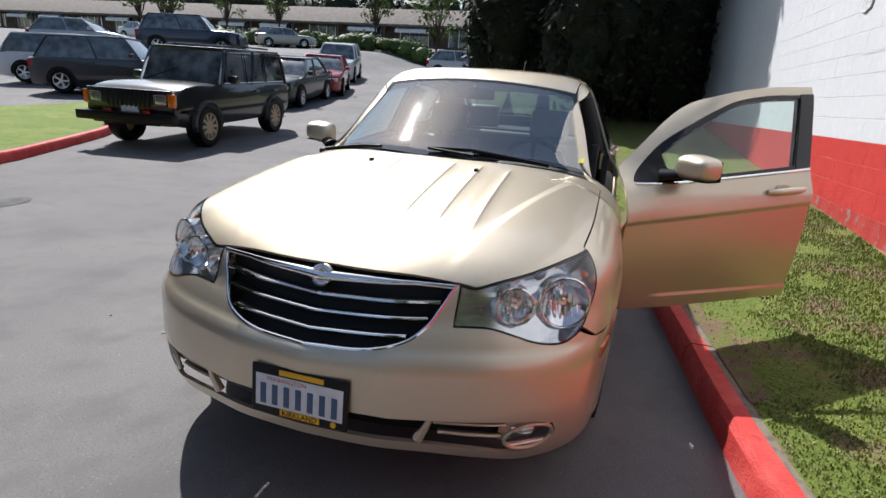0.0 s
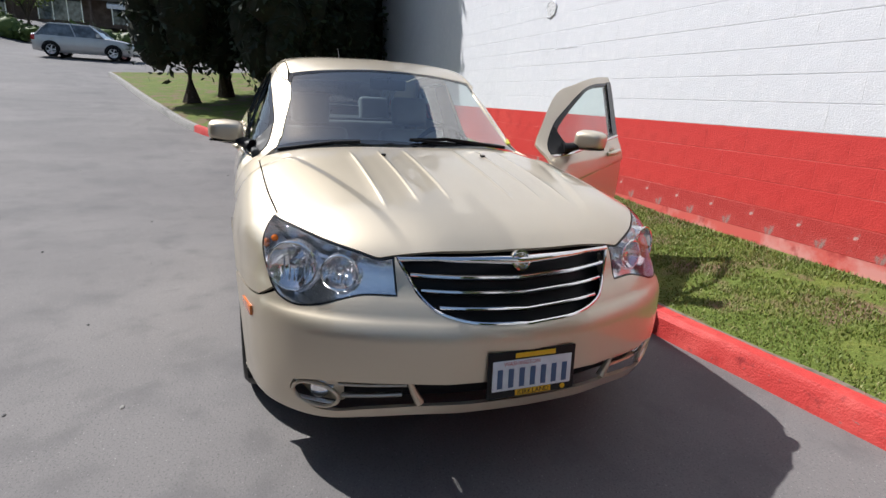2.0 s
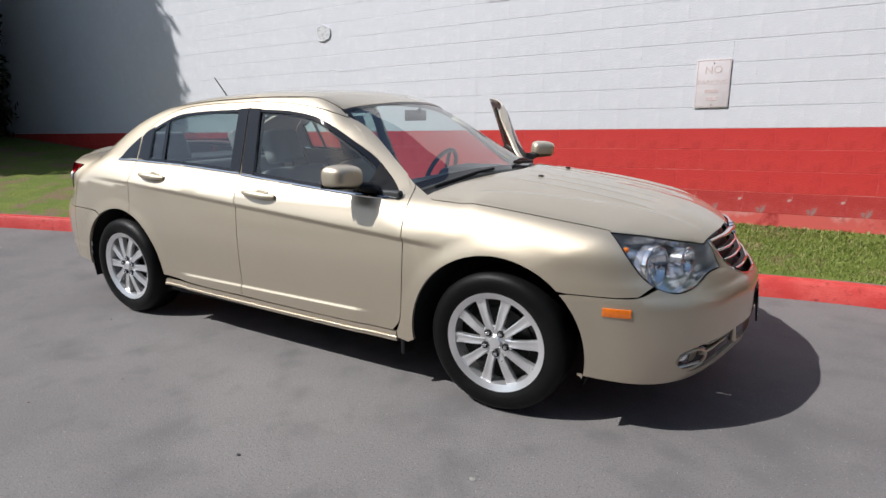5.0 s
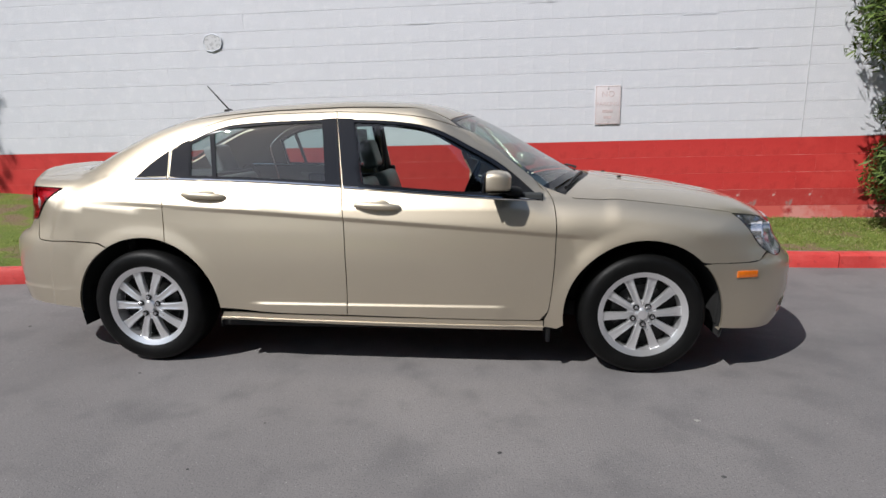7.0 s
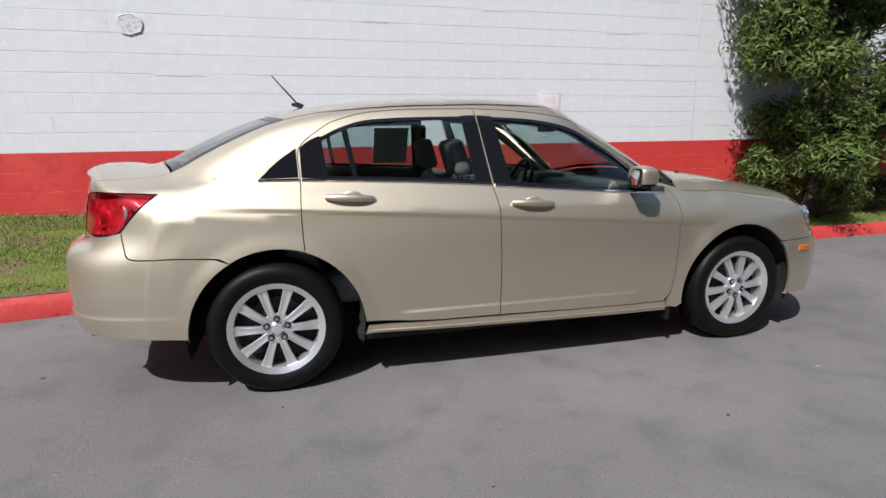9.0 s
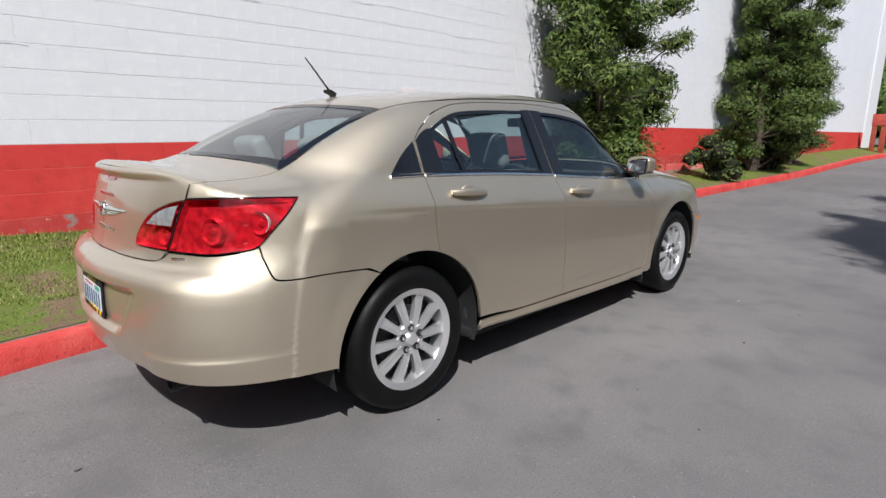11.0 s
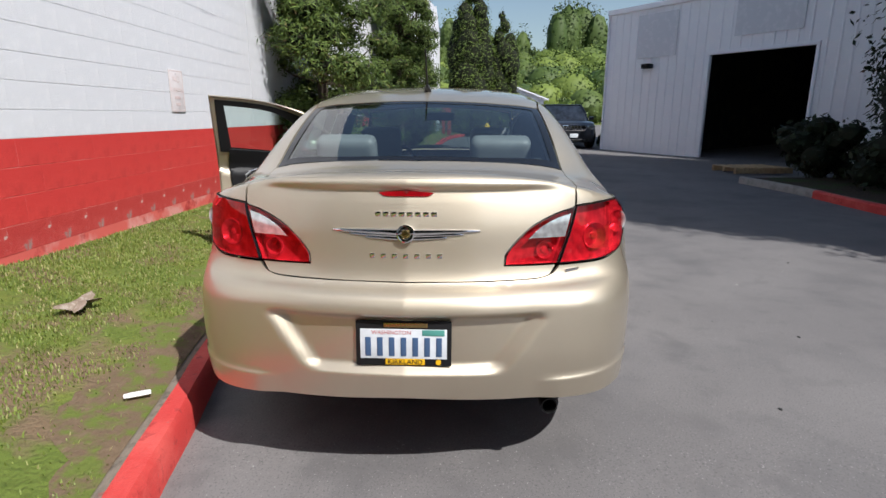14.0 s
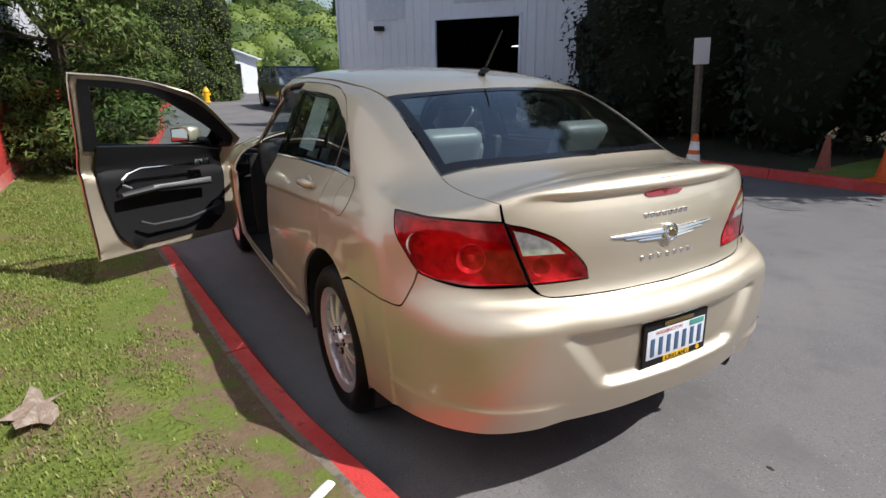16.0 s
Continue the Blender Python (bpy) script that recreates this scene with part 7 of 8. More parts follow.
    for drop, reach in ((0.012, 10.5), (0.022, 7.5)):
        t2 = np.linspace(-reach, reach, 30)
        tube(bm, on_tail(np.c_[t2, 0.937 - drop - 0.004 * (1 - np.abs(t2) / reach)]) - (0.002, 0, 0), [0.002 + 0.005 * (1 - abs(t) / reach) ** 0.5 for t in t2], 8)
    part("wing_badge", bm, CHROME, lid, "chrome wings of the badge")
    badge("badge", (-2.343, 0, 0.928), (-1, 0, 0.1), 0.03, lid)
    for z, count, wide, step in ((0.99, 8, 0.019, 0.0265), (0.853, 7, 0.017, 0.0375)):
        for i in range(count):
            y = (i - (count - 1) / 2) * step
            a = math.degrees(math.atan2(y, 1.03))
            p = on_tail([(a, z)])[0]
            bm = bmesh.new()
            box(bm, p[0] - 0.003, p[0] + 0.004, y - wide / 2, y + wide / 2, z - 0.008, z + 0.008, 0.002)
            part("badge_bar", bm, CHROME, lid)
    p = on_tail([(-31, 0.79)])[0]
    bm = bmesh.new()
    box(bm, -0.03, 0.03, -0.003, 0.003, -0.006, 0.006, 0.002, Matrix.Translation(p) @ Matrix.Rotation(radians(-58), 4, "Z"))
    part("badge_bar", bm, CHROME, car)

    # rear bumper
    rim_r = tail_uv(arch(-1.365, 0.32, 0.418, 120, 184))
    rim_r = rim_r[np.argsort(-rim_r[:, 1])]
    half = join(line(on_tail, [(0, 0.768), (12, 0.769), (24, 0.772), (27, 0.786), (28.5, 0.809)]), line(on_tail, [(28.5, 0.809), (37.4, 0.807), (42, 0.816), (46.8, 0.836)]), line(on_tail, [(47.4, 0.80), (49.9, 0.7205), (60, 0.7155), (69, 0.7065)]), on_tail(rim_r), line(on_tail, [(61, 0.325), (52, 0.335), (45, 0.34), (35, 0.347), (20, 0.363), (0, 0.38)]))
    bumper = skinned("rear_bumper", [patch(TAIL, both(half), fine=0.0125, gap=0.0015)], PAINT, car, "gold rear bumper with recessed plate pocket")
    for s in (1, -1):
        p = on_side([(1.900, 0.563)])[0] * (1, s, 1)
        bm = bmesh.new()
        n = skin_normal(p[None])[0]
        box(bm, -0.056, 0.056, -0.006, 0.004, -0.018, 0.018, 0.004, Matrix.Translation(p) @ Matrix.Rotation(math.atan2(n[1], n[0]) - s * math.pi / 2, 4, "Z"))
        part("side_marker", bm, AMBER, car, "amber side marker")

    number_plate(car, Matrix.Translation((2.402, 0.003, 0.457)) @ Matrix.Rotation(radians(90), 4, "Z") @ Matrix.Rotation(radians(86), 4, "X"), 1)
    number_plate(car, Matrix.Translation((-2.413, 0.003, 0.575)) @ Matrix.Rotation(radians(-90), 4, "Z") @ Matrix.Rotation(radians(88), 4, "X"), -1)

    # antenna
    bm = bmesh.new()
    tube(bm, [(-1.19, 0, 1.44), (-1.21, 0, 1.458), (-1.25, 0, 1.462)], [0.024, 0.017, 0.008], 12, flat=0.8, up=(0, 1, 0))
    ant = part("antenna_base", bm, BLACK, car)
    bm = bmesh.new()
    tube(bm, [(-1.212, 0, 1.462), (-1.355, 0, 1.625)], [0.0055, 0.0035], 10)
    part("antenna_mast", bm, BLACK, ant)
    # wipers and washer jets
    for pts in ([(1.12, -0.30, 1.045), (1.08, -0.42, 1.05), (0.98, -0.68, 1.035)], [(1.16, 0.18, 1.045), (1.13, -0.05, 1.055), (1.10, 0.16, 1.06), (1.04, 0.52, 1.05)]):
        bm = bmesh.new()
        pts = [Vector(p) for p in pts]
        fixed = [Vector((p.x, p.y, on_top([(p.x, p.y)])[0][2] + 0.014)) for p in pts]
        tube(bm, fixed, 0.008, 8)
        tube(bm, [p - Vector((0.0, 0, 0.006)) for p in fixed[-2:]], 0.006, 6)
        part("wiper", bm, BLACK, car)
    for s in (1, -1):
        p = on_top([(1.363, 0.245 * s)])[0]
        bm = bmesh.new()
        box(bm, p[0] - 0.013, p[0] + 0.013, p[1] - 0.009, p[1] + 0.009, p[2] - 0.002, p[2] + 0.009, 0.004)
        part("washer_jet", bm, BLACK, car)
    # pipe
    bm = bmesh.new()
    turned(bm, [(0.026, -0.1), (0.03, 0.06), (0.026, 0.06), (0.024, -0.08)], 20, Matrix.Translation((-2.24, -0.50, 0.295)) @ Matrix.Rotation(radians(-90), 4, "Y") @ Matrix.Rotation(radians(6), 4, "X"))
    part("exhaust_pipe", bm, BRAKE, car)

    # floor pan, wheel housings
    bm = bmesh.new()
    box(bm, -0.98, 0.9, -0.84, 0.84, 0.22, 0.27, 0.02)
    box(bm, -2.2, -0.95, -0.56, 0.56, 0.34, 0.42, 0.02)
    box(bm, 0.88, 1.9, -0.56, 0.56, 0.24, 0.32, 0.02)
    box(bm, 1.79, 2.08, -0.58, 0.58, 0.30, 0.34, 0.02)
    part("underbody", bm, DARK, car)
    for x in (-1.3725, 1.375):
        for s in (1, -1):
            bm = bmesh.new()
            rings = []
            for y in (0.52, 0.862):
                rings.append([bm.verts.new((x + 0.425 * math.cos(a), s * y, 0.325 + 0.425 * math.sin(a))) for a in np.linspace(radians(-15), radians(195), 30)])
            for i in range(29):
                bm.faces.new((rings[0][i], rings[0][i + 1], rings[1][i + 1], rings[1][i]))
            bm.faces.new(rings[0])
            part("wheel_housing", bm, DARK, car)
            # lower end of the liner, added to block sun leaking under the car
            bm = bmesh.new()
            end = x + math.copysign(0.422, x)
            box(bm, end - 0.012, end + (0.055 if x > 0 else 0.012), 0.64 * s - 0.15, 0.64 * s + 0.15, 0.27 if x > 0 else 0.34, 0.54 if x > 0 else 0.46, 0.004)
            part("splash_guard", bm, DARK, car)
    for s in (1, -1):
        bm = bmesh.new()
        box(bm, 0.875, 0.9, min(0.66 * s, 0.865 * s), max(0.66 * s, 0.865 * s), 0.17, 0.32, 0.01)
        part("mud_flap", bm, BLACK, car)
    first = wheel(car)
    first.location = (-AXLE, -0.826, HUB_Z)
    for i, (x, y, flip) in enumerate(((AXLE, -0.826, 0), (-AXLE, 0.826, 180), (AXLE, 0.826, 180))):
        w = copy_thing(first, pose(x, y, HUB_Z, 0, 0, flip) @ Matrix.Rotation(radians((31, 12, 50)[i]), 4, "Y"))
    cabin(car)
    return car


def handle(door, x, z, s):
    """A bar handle over a shallow cup."""
    p = on_side([(x, z)])[0] * (1, s, 1)
    tilt = Matrix.Translation(p) @ Matrix.Rotation(radians(3.4), 4, "Y")
    bm = bmesh.new()
    xs = np.linspace(-0.118, 0.118, 15)
    tube(bm, [(a, s * (0.030 - 0.020 * (abs(a) / 0.118) ** 3), 0.001 - 0.002 * (a / 0.1) ** 2) for a in xs], [0.019 - 0.006 * (abs(a) / 0.118) ** 2 for a in xs], 12, flat=1.05)
    bmesh.ops.transform(bm, verts=bm.verts, matrix=tilt)
    part("door_handle", bm, PAINT, door, "body-coloured bar handle")
    bm = bmesh.new()
    bmesh.ops.create_uvsphere(bm, u_segments=24, v_segments=12, radius=1, matrix=tilt @ Matrix.Translation((0.012, -0.006 * s, 0.002)) @ Matrix.Diagonal((0.052, 0.009, 0.032, 1)))
    part("handle_cup", bm, PAINT, door)


def moulding(owner, pts, s, r=0.0065, mat=None):
    p = on_side(spline(pts, False, 0.03)) * (1, s, 1)
    n = skin_normal(p)
    bm = bmesh.new()
    tube(bm, p + 0.002 * n, r, 8, flat=1.2)
    part("moulding", bm, mat or CHROME, owner, "" if mat else "bright window strip")


def wing_mirror(door, s):
    """A boxy, rounded shell with its glass facing back, on a black foot."""
    def shell(bm, grow, low, high):
        for v in bmesh.ops.create_uvsphere(bm, u_segments=40, v_segments=24, radius=1)["verts"]:
            x, y, z = v.co
            sx, sy, sz = (math.copysign(abs(c) ** p, c) for c, p in ((x, 0.7), (y, 0.5), (z, 0.5)))
            sx = max(sx, -0.70)
            taper = 1 - 0.16 * max(sy, 0) - 0.12 * max(sx, 0)
            v.co = (0.605 + 0.070 * sx + 0.012 * sy * -1, s * (0.918 + 0.090 * grow * sy), min(high, max(low, 1.045 + 0.064 * grow * sz * taper + 0.006 * sy)))

    bm = bmesh.new()
    shell(bm, 1.0, 0.995, 2.0)
    ob = part("wing_mirror", bm, PAINT, door, "body-coloured mirror on a black foot")
    bm = bmesh.new()
    shell(bm, 0.97, 0.0, 0.999)
    part("lower_shell", bm, BLACK, ob)
    bm = bmesh.new()
    box(bm, 0.551, 0.558, s * 0.916 - 0.066, s * 0.916 + 0.066, 1.004, 1.086, 0.026)
    swing = Matrix.Translation((0.553, s * 0.916, 0)) @ Matrix.Rotation(radians(13 * s), 4, "Z") @ Matrix.Translation((0, 0, 1.045)) @ Matrix.Rotation(radians(8), 4, "Y") @ Matrix.Translation((0, 0, -1.045)) @ Matrix.Translation((-0.557, -s * 0.916, 0))
    bmesh.ops.transform(bm, verts=bm.verts, matrix=swing)
    part("mirror_glass", bm, CHROME, ob)
    bm = bmesh.new()
    box(bm, 0.5535, 0.562, s * 0.916 - 0.076, s * 0.916 + 0.076, 0.996, 1.094, 0.03)
    bmesh.ops.transform(bm, verts=bm.verts, matrix=swing)
    part("mirror_bezel", bm, BLACK, ob)
    bm = bmesh.new()
    tube(bm, [(0.70, 0.79 * s, 0.985), (0.67, 0.83 * s, 0.995), (0.625, 0.87 * s, 1.012)], [0.05, 0.042, 0.035], 12, flat=0.6)
    part("mirror_foot", bm, BLACK, ob)


def door_lining(door, s, outline, hole):
    """Inner face of the front door: metal frame, dark trim, armrest and pulls."""
    v, f, n = patch(SIDE, outline, [hole], gap=0.012, fine=0.05, out=-0.02, rim=0)
    skinned("inner_frame", [(v, [t[::-1] for t in f], -n)], PAINT, door, sides=(s,))
    trim_edge = loop(on_side, [(-0.14, 1.028, 1), (0.4, 0.99), (0.78, 0.955, 1), (0.80, 0.7), (0.74, 0.45), (0.6, 0.375), (0.2, 0.36), (-0.03, 0.40), (-0.10, 0.6), (-0.13, 0.85)])
    v, f, n = patch(SIDE, trim_edge, gap=0.0, fine=0.05, out=-0.045, rim=-0.024)
    skinned("trim", [(v, [t[::-1] for t in f], -n)], BLACK, door, "black door trim", (s,))
    upper = loop(on_side, [(0.84, 0.955, 1), (0.79, 1.035), (0.502, 1.252), (0.27, 1.345), (0.0, 1.385), (-0.25, 1.397, 1), (-0.205, 1.005, 1), (0.4, 0.97)])
    v, f, keep_n = patch(SIDE, upper, [loop(on_side, [(-0.180, 1.352, 1), (0.045, 1.338), (0.253, 1.297), (0.46, 1.192), (0.63, 1.090), (0.79, 0.975, 1), (0.4, 0.984), (-0.12, 1.022, 1)])], gap=0.0, fine=0.05, out=-0.028, rim=0)
    skinned("window_frame", [(v, [t[::-1] for t in f], -keep_n)], BLACK, door, sides=(s,))
    bm = bmesh.new()
    tube(bm, [(-0.05, 0.775 * s, 0.70), (0.2, 0.765 * s, 0.72), (0.6, 0.76 * s, 0.705)], [0.03, 0.04, 0.03], 12, flat=0.6)
    part("armrest", bm, DASH, door)
    bm = bmesh.new()
    tube(bm, [(0.02, 0.765 * s, 0.83), (0.1, 0.755 * s, 0.855), (0.5, 0.755 * s, 0.845)], 0.009, 8)
    part("pull_strip", bm, CHROME, door, "bright metal pull strip")
    bm = bmesh.new()
    box(bm, 0.5, 0.62, 0.75 * s - 0.008, 0.75 * s + 0.008, 0.825, 0.875, 0.006)
    part("inner_handle", bm, CHROME, door)
    bm = bmesh.new()
    box(bm, 0.15, 0.6, 0.742 * s - 0.012, 0.742 * s + 0.012, 0.715, 0.738, 0.006)
    part("switch_panel", bm, SATIN, door)
    bm = bmesh.new()
    tube(bm, [(0.02, 0.768 * s, 0.83), (-0.02, 0.772 * s, 0.80), (-0.02, 0.775 * s, 0.765), (0.03, 0.775 * s, 0.74)], 0.008, 8)
    part("pull_end", bm, SATIN, door)
    bm = bmesh.new()
    tube(bm, [(0.04, 0.775 * s, 0.52), (0.12, 0.765 * s, 0.485), (0.40, 0.762 * s, 0.48), (0.66, 0.768 * s, 0.52)], 0.010, 8)
    part("map_pocket", bm, DASH, door)
    bm = bmesh.new()
    turned(bm, [(0.055, 0.0), (0.058, 0.006), (0.05, 0.010), (0, 0.012)], 28, Matrix.Translation((0.66, 0.790 * s, 0.50)) @ Matrix.Rotation(radians(90 * s), 4, "X"))
    part("loudspeaker", bm, DASH, door)


def number_plate(car, m, front):
    """A pressed plate in a dark frame; its characters are plain bars."""
    bm = bmesh.new()
    box(bm, -0.158, 0.158, -0.078, 0.078, -0.004, 0.004, 0.004, m)
    plate = part("plate_frame", bm, BLACK, car, "black dealer plate frame with yellow strips")
    bm = bmesh.new()
    box(bm, -0.143, 0.143, -0.052, 0.050, 0.003, 0.006, 0.001, m)
    part("plate", bm, PLATE_WHITE, plate)
    for i in range(7):
        bm = bmesh.new()
        x = -0.117 + i * 0.039
        box(bm, x - 0.0095, x + 0.0095, -0.043, 0.022, 0.006, 0.0075, 0.001, m)
        part("character_bar", bm, PLATE_BLUE, plate)
    bm = bmesh.new()
    box(bm, -0.06, 0.07, -0.073, -0.053, 0.004, 0.007, 0.001, m)
    strip = part("yellow_strip", bm, PLATE_YELLOW, plate)
    lettering("lettering", "KIRKLAND", 0.024, m @ Matrix.Translation((0.005, -0.063, 0.0075)), BLACK, strip, 0.0005)
    bm = bmesh.new()
    box(bm, -0.065, 0.08, 0.056, 0.072, 0.004, 0.007, 0.001, m)
    part("yellow_strip", bm, PLATE_YELLOW if front > 0 else BRONZE, plate)
    bm = bmesh.new()
    bmesh.ops.create_cone(bm, cap_ends=True, segments=16, radius1=0.009, radius2=0.009, depth=0.004, matrix=m @ Matrix.Translation((0.115, -0.063, 0.005)))
    part("seal_disc", bm, PLATE_YELLOW, plate)
    lettering("lettering", "WASHINGTON", 0.019, m @ Matrix.Translation((-0.04, 0.038, 0.0065)), PLATE_RED, plate, 0.0004)
    if front < 0:
        bm = bmesh.new()
        box(bm, 0.062, 0.135, 0.029, 0.049, 0.006, 0.0075, 0.001, m)
        part("tab_sticker", bm, material("teal_sticker", (0.08, 0.3, 0.26), 0.5), plate)


def wheel(car):
    """Ten-spoke alloy wheel; its axle is y, its face looks to -y."""
    turn = Matrix.Rotation(radians(90), 4, "X")
    bm = bmesh.new()
    turned(bm, [(0.222, -0.16), (0.205, -0.10), (0.20, 0.0), (0.205, 0.03), (0.222, 0.038), (0.2345, 0.043), (0.2345, 0.036), (0.225, 0.030), (0.215, -0.01), (0.215, -0.16)], 72, turn)
    turned(bm, [(0.0, 0.040), (0.026, 0.039), (0.030, 0.032), (0.036, 0.026), (0.066, 0.026), (0.074, 0.03), (0.080, 0.02), (0.07, -0.01)], 48, turn)
    w = part("wheel", bm, SATIN, car, "silver ten-spoke alloy wheel")
    for k in range(10):
        a0 = 2 * math.pi * k / 10
        prof = []
        bm = bmesh.new()
        for r, wide, h in ((0.05, 0.017, 0.030), (0.09, 0.0185, 0.034), (0.14, 0.0205, 0.031), (0.19, 0.0245, 0.022), (0.228, 0.034, 0.028)):
            ring = []
            for k2, dz in ((-1, -0.012), (-0.96, -0.002), (-0.72, 0), (-0.3, -0.0035), (0.3, -0.0035), (0.72, 0), (0.96, -0.002), (1, -0.012), (0.8, -0.032), (-0.8, -0.032)):
                p = Matrix.Rotation(a0, 4, "Z") @ Vector((r, k2 * wide, h + dz))
                ring.append(bm.verts.new(turn @ p))
            prof.append(ring)
        for r0, r1 in zip(prof, prof[1:]):
            for i in range(10):
                bm.faces.new((r0[i], r0[(i + 1) % 10], r1[(i + 1) % 10], r1[i]))
        bm.faces.new(prof[0]); bm.faces.new(prof[-1][::-1])
        part("spoke", bm, SATIN, w)
    bm = bmesh.new()
    turned(bm, [(0.222, -0.17), (0.25, -0.185), (0.30, -0.183), (0.322, -0.165), (0.333, -0.13), (0.335, -0.06), (0.333, 0.0), (0.323, 0.033), (0.302, 0.052), (0.275, 0.056), (0.25, 0.05), (0.236, 0.041), (0.225, 0.036)], 72, turn)
    part("tyre", bm, RUBBER, w)
    for k in range(5):
        a = 2 * math.pi * (k + 0.25) / 5
        # raised dark disc under each nut paints in the shade of its recess
        bm = bmesh.new()
        seat_at = turn @ Matrix.Translation((0.053 * math.cos(a), 0.053 * math.sin(a), 0))
        turned(bm, [(0.0165, 0.024), (0.0165, 0.0345), (0, 0.0345)], 20, seat_at)
        part("nut_recess", bm, DARK, w)
        bm = bmesh.new()
        turned(bm, [(0, 0.046), (0.008, 0.0445), (0.0105, 0.040), (0.0105, 0.018)], 6, seat_at)
        part("wheel_nut", bm, CHROME, w)
    bm = bmesh.new()
    turned(bm, [(0.0, -0.03), (0.15, -0.03), (0.15, -0.05), (0, -0.05)], 48, turn)
    part("brake_disc", bm, BRAKE, w)
    # added dark disc that paints the gaps between the spokes as shade
    bm = bmesh.new()
    turned(bm, [(0.0, -0.045), (0.203, -0.045), (0.203, -0.06)], 48, turn)
    part("backing_plate", bm, DARK, w, "dark disc standing in for shade behind the spokes")
    return w


def cushion(bm, x0, x1, y0, y1, z0, z1, bevel, m=None):
    box(bm, x0, x1, y0, y1, z0, z1, bevel, m, 4)


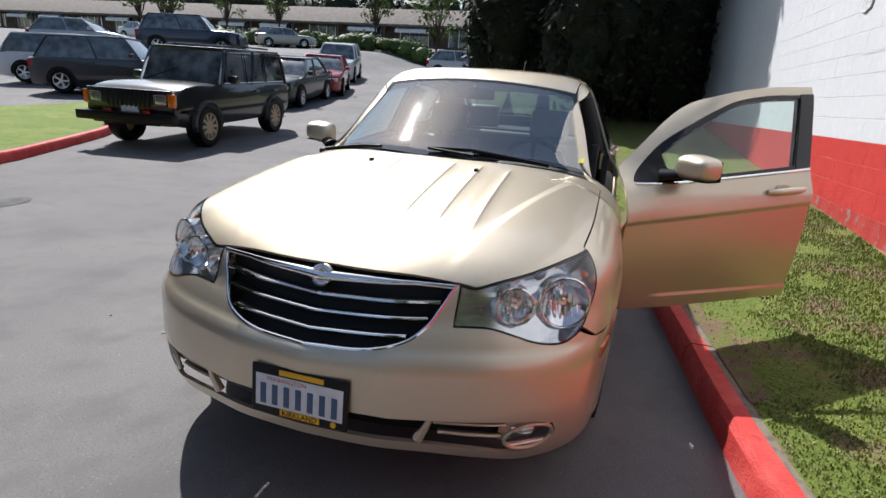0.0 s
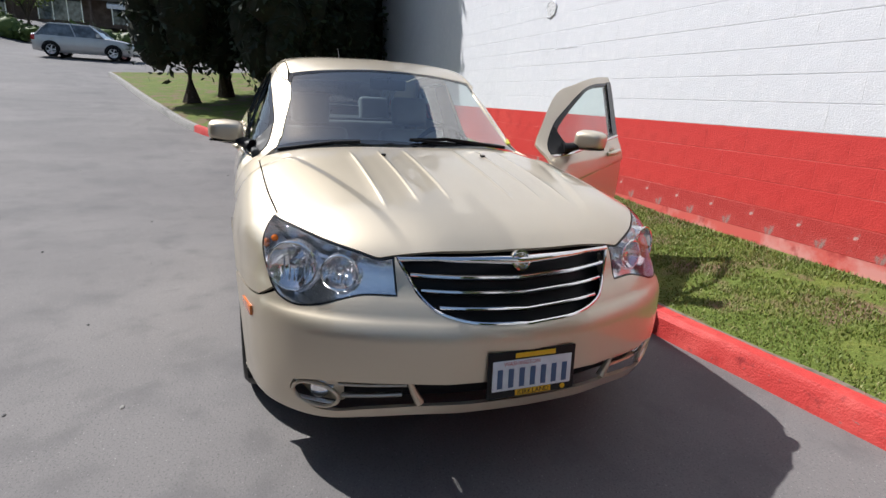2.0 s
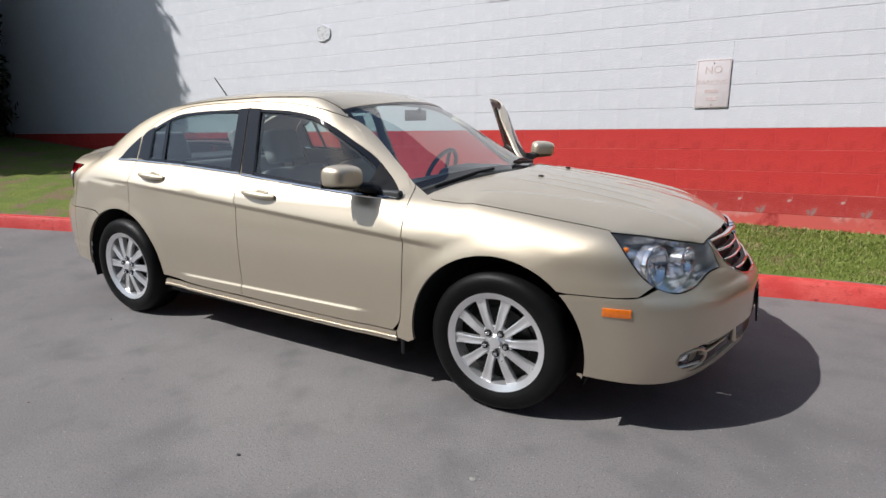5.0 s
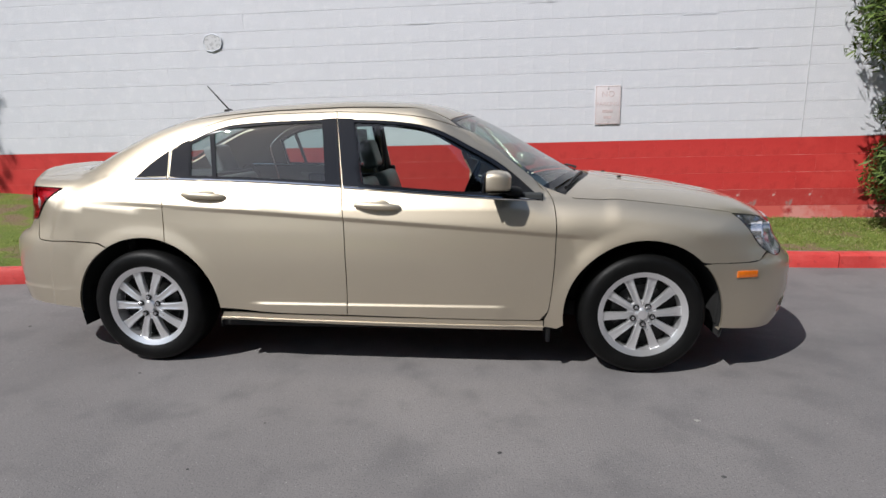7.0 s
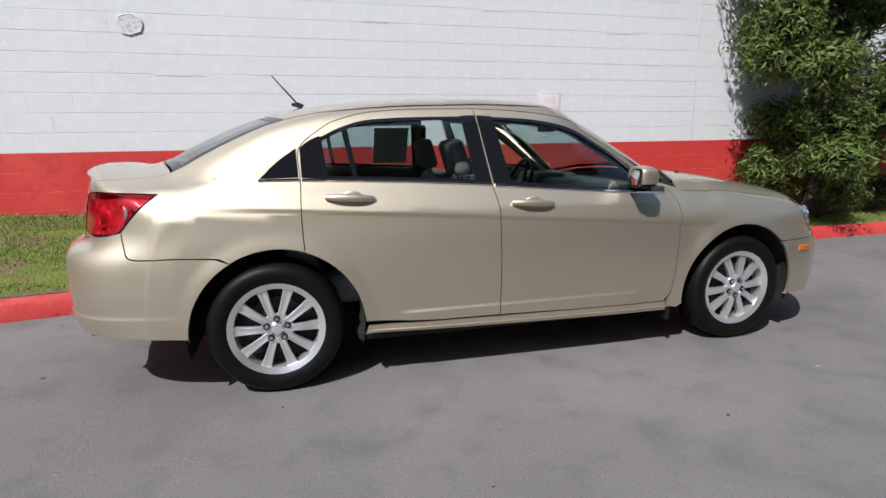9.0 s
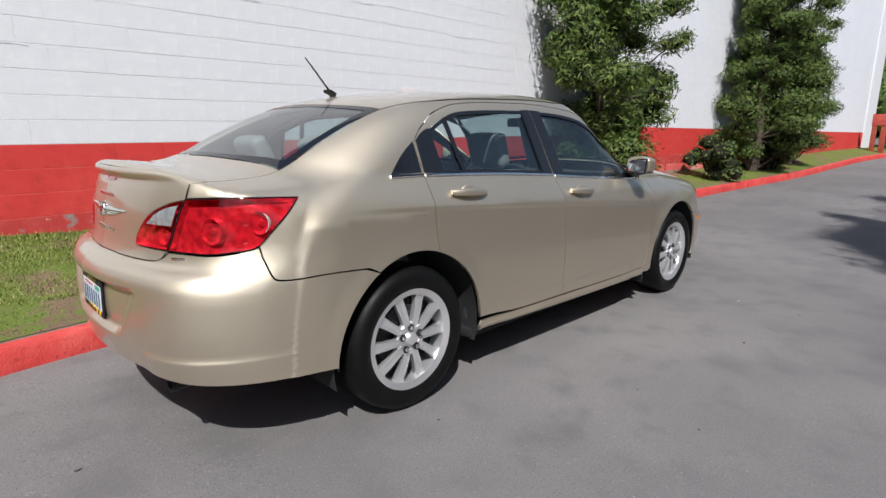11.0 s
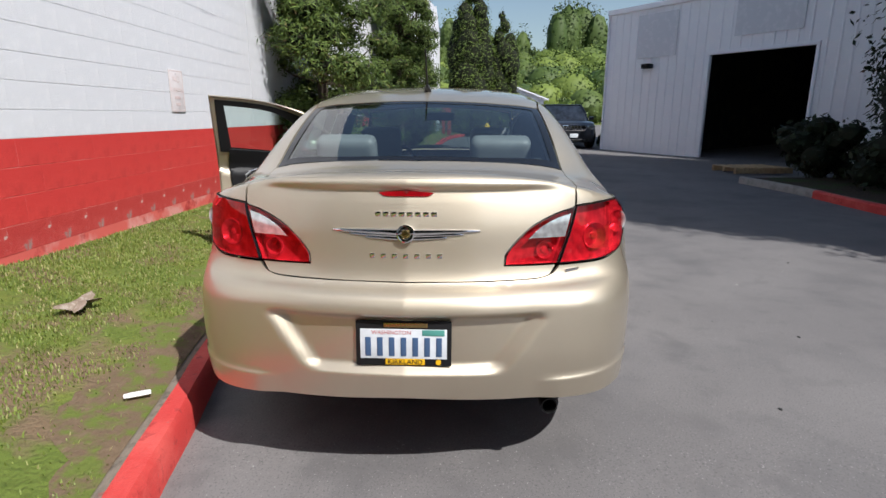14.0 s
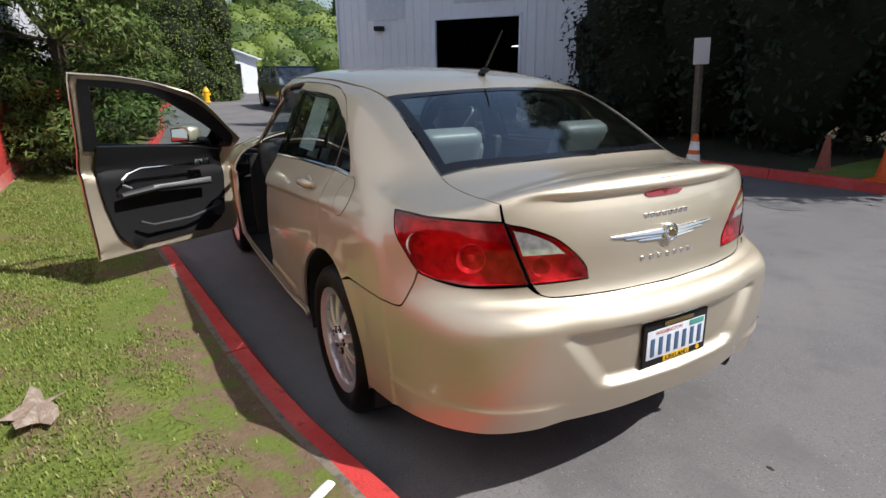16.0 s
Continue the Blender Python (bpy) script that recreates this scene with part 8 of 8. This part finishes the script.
def cabin(car):
    for y in (0.37, -0.37):
        bm = bmesh.new()
        cushion(bm, -0.05, 0.47, y - 0.25, y + 0.25, 0.36, 0.52, 0.06)
        lean = Matrix.Translation((-0.06, y, 0.45)) @ Matrix.Rotation(radians(-17), 4, "Y")
        cushion(bm, -0.09, 0.06, -0.25, 0.25, 0.0, 0.60, 0.06, lean)
        seat = part("front_seat", bm, LEATHER, car, "grey leather bucket seat")
        bm = bmesh.new()
        cushion(bm, -0.10, 0.0, -0.135, 0.135, 0.64, 0.85, 0.045, lean)
        tube(bm, [lean @ Vector((-0.05, 0.05, 0.58)), lean @ Vector((-0.05, 0.05, 0.68))], 0.006)
        tube(bm, [lean @ Vector((-0.05, -0.05, 0.58)), lean @ Vector((-0.05, -0.05, 0.68))], 0.006)
        part("headrest", bm, LEATHER, seat)
    bm = bmesh.new()
    cushion(bm, -1.2, -0.68, -0.62, 0.62, 0.36, 0.53, 0.06)
    lean = Matrix.Translation((-1.17, 0, 0.47)) @ Matrix.Rotation(radians(-22), 4, "Y")
    cushion(bm, -0.09, 0.06, -0.62, 0.62, 0, 0.58, 0.06, lean)
    bench = part("rear_seat", bm, LEATHER, car, "grey leather rear bench")
    for y in (0.36, -0.36):
        bm = bmesh.new()
        cushion(bm, -0.10, 0.0, -0.14, 0.14, 0.60, 0.83, 0.045, lean @ Matrix.Translation((0, y, 0)))
        part("headrest", bm, LEATHER, bench)
    bm = bmesh.new()
    cushion(bm, -1.93, -1.35, -0.6, 0.6, 1.0, 1.035, 0.015)
    part("rear_shelf", bm, DASH, car)
    bm = bmesh.new()
    cushion(bm, 0.52, 1.0, -0.70, 0.70, 0.70, 0.97, 0.09)
    cushion(bm, 0.50, 0.85, 0.2, 0.6, 0.78, 1.0, 0.06)
    cushion(bm, 0.0, 0.7, -0.12, 0.12, 0.3, 0.62, 0.04)
    dash = part("dashboard", bm, DASH, car)
    for z in (0.72, 0.84):
        for y in (-0.12, 0.12, 0.6, -0.62):
            bm = bmesh.new()
            cushion(bm, 0.505, 0.52, y - 0.05, y + 0.05, z - 0.02, z + 0.025, 0.008)
            part("air_vent", bm, SATIN, dash)
    bm = bmesh.new()
    tilt = Matrix.Translation((0.42, 0.37, 0.93)) @ Matrix.Rotation(radians(-66), 4, "Y")
    tube(bm, [tilt @ Vector((0.185 * math.cos(a), 0.185 * math.sin(a), 0)) for a in np.linspace(0, 2 * math.pi, 40)[:-1]], 0.015, 10, True)
    for a in (0, 180, 270, 90):
        tube(bm, [tilt @ Vector((0.05 * math.cos(radians(a)), 0.05 * math.sin(radians(a)), -0.03)), tilt @ Vector((0.18 * math.cos(radians(a)), 0.18 * math.sin(radians(a)), 0))], 0.014, 8)
    turned(bm, [(0, 0.0), (0.05, -0.005), (0.065, -0.03), (0.04, -0.2)], 24, tilt)
    part("steering_wheel", bm, BLACK, car, "black three-spoke steering wheel")
    bm = bmesh.new()
    cushion(bm, 0.44, 0.47, -0.11, 0.11, 1.30, 1.365, 0.012)
    tube(bm, [(0.46, 0, 1.34), (0.49, 0, 1.375)], 0.01)
    part("rear_view_mirror", bm, BLACK, car)
    # headlining and inner pillars close the roof from below
    ring = both(join(line(on_top, [(0.37, 0), (0.33, 0.3), (0.27, 0.54)]), line(on_top, [(0.27, 0.54), (0, 0.55), (-0.6, 0.555), (-1.0, 0.55), (-1.27, 0.53)]), line(on_top, [(-1.27, 0.53), (-1.36, 0.33), (-1.40, 0)])))
    v, f, n = patch(TOP, ring, fine=0.09, out=-0.035, rim=0)
    skinned("headlining", [(v, [t[::-1] for t in f], -n)], material("headlining", (0.28, 0.28, 0.26), 0.9, patch=0.1, patch_size=0.1), car)
    for s in (1, -1):
        bm = bmesh.new()
        cushion(bm, -0.34, -0.2, 0.70 * s - 0.03, 0.70 * s + 0.03, 0.3, 1.05, 0.02)
        tube(bm, [(-0.26, 0.72 * s, 1.0), (-0.28, 0.595 * s, 1.345)], [0.06, 0.045], 8, flat=0.35, up=(1, 0, 0))
        part("pillar_lining", bm, DASH, car)
        if s < 0:
            bm = bmesh.new()
            cushion(bm, -0.95, 0.85, -0.80, -0.76, 0.3, 0.98, 0.015)
            part("side_lining", bm, DASH, car)
        else:
            bm = bmesh.new()
            cushion(bm, -0.95, -0.25, 0.76, 0.80, 0.3, 0.98, 0.015)
            part("side_lining", bm, DASH, car)
    bm = bmesh.new()
    cushion(bm, 0.84, 0.88, -0.78, 0.78, 0.27, 0.9, 0.01)
    part("bulkhead", bm, DARK, car)
    bm = bmesh.new()
    cushion(bm, -1.55, -1.5, -0.74, 0.74, 0.27, 1.0, 0.01)
    part("boot_wall", bm, DARK, car)
    # price sheet in the left rear window, sticker on the windscreen
    bm = bmesh.new()
    box(bm, -0.66, -0.40, 0.722, 0.725, 1.07, 1.36, 0, Matrix.Translation((0, 0.69, 1.05)) @ Matrix.Rotation(radians(24), 4, "X") @ Matrix.Translation((0, -0.70, -1.06)))
    part("price_sheet", bm, PAPER, car, "pale green window price sheet")
    p = on_top([(0.80, 0.655)])[0]
    bm = bmesh.new()
    box(bm, -0.02, 0.02, -0.015, 0.015, -0.002, 0.002, 0, Matrix.Translation(p) @ Matrix.Rotation(radians(32), 4, "Y"))
    part("sticker", bm, STICKER_YELLOW, car)


sedan_thing = sedan()
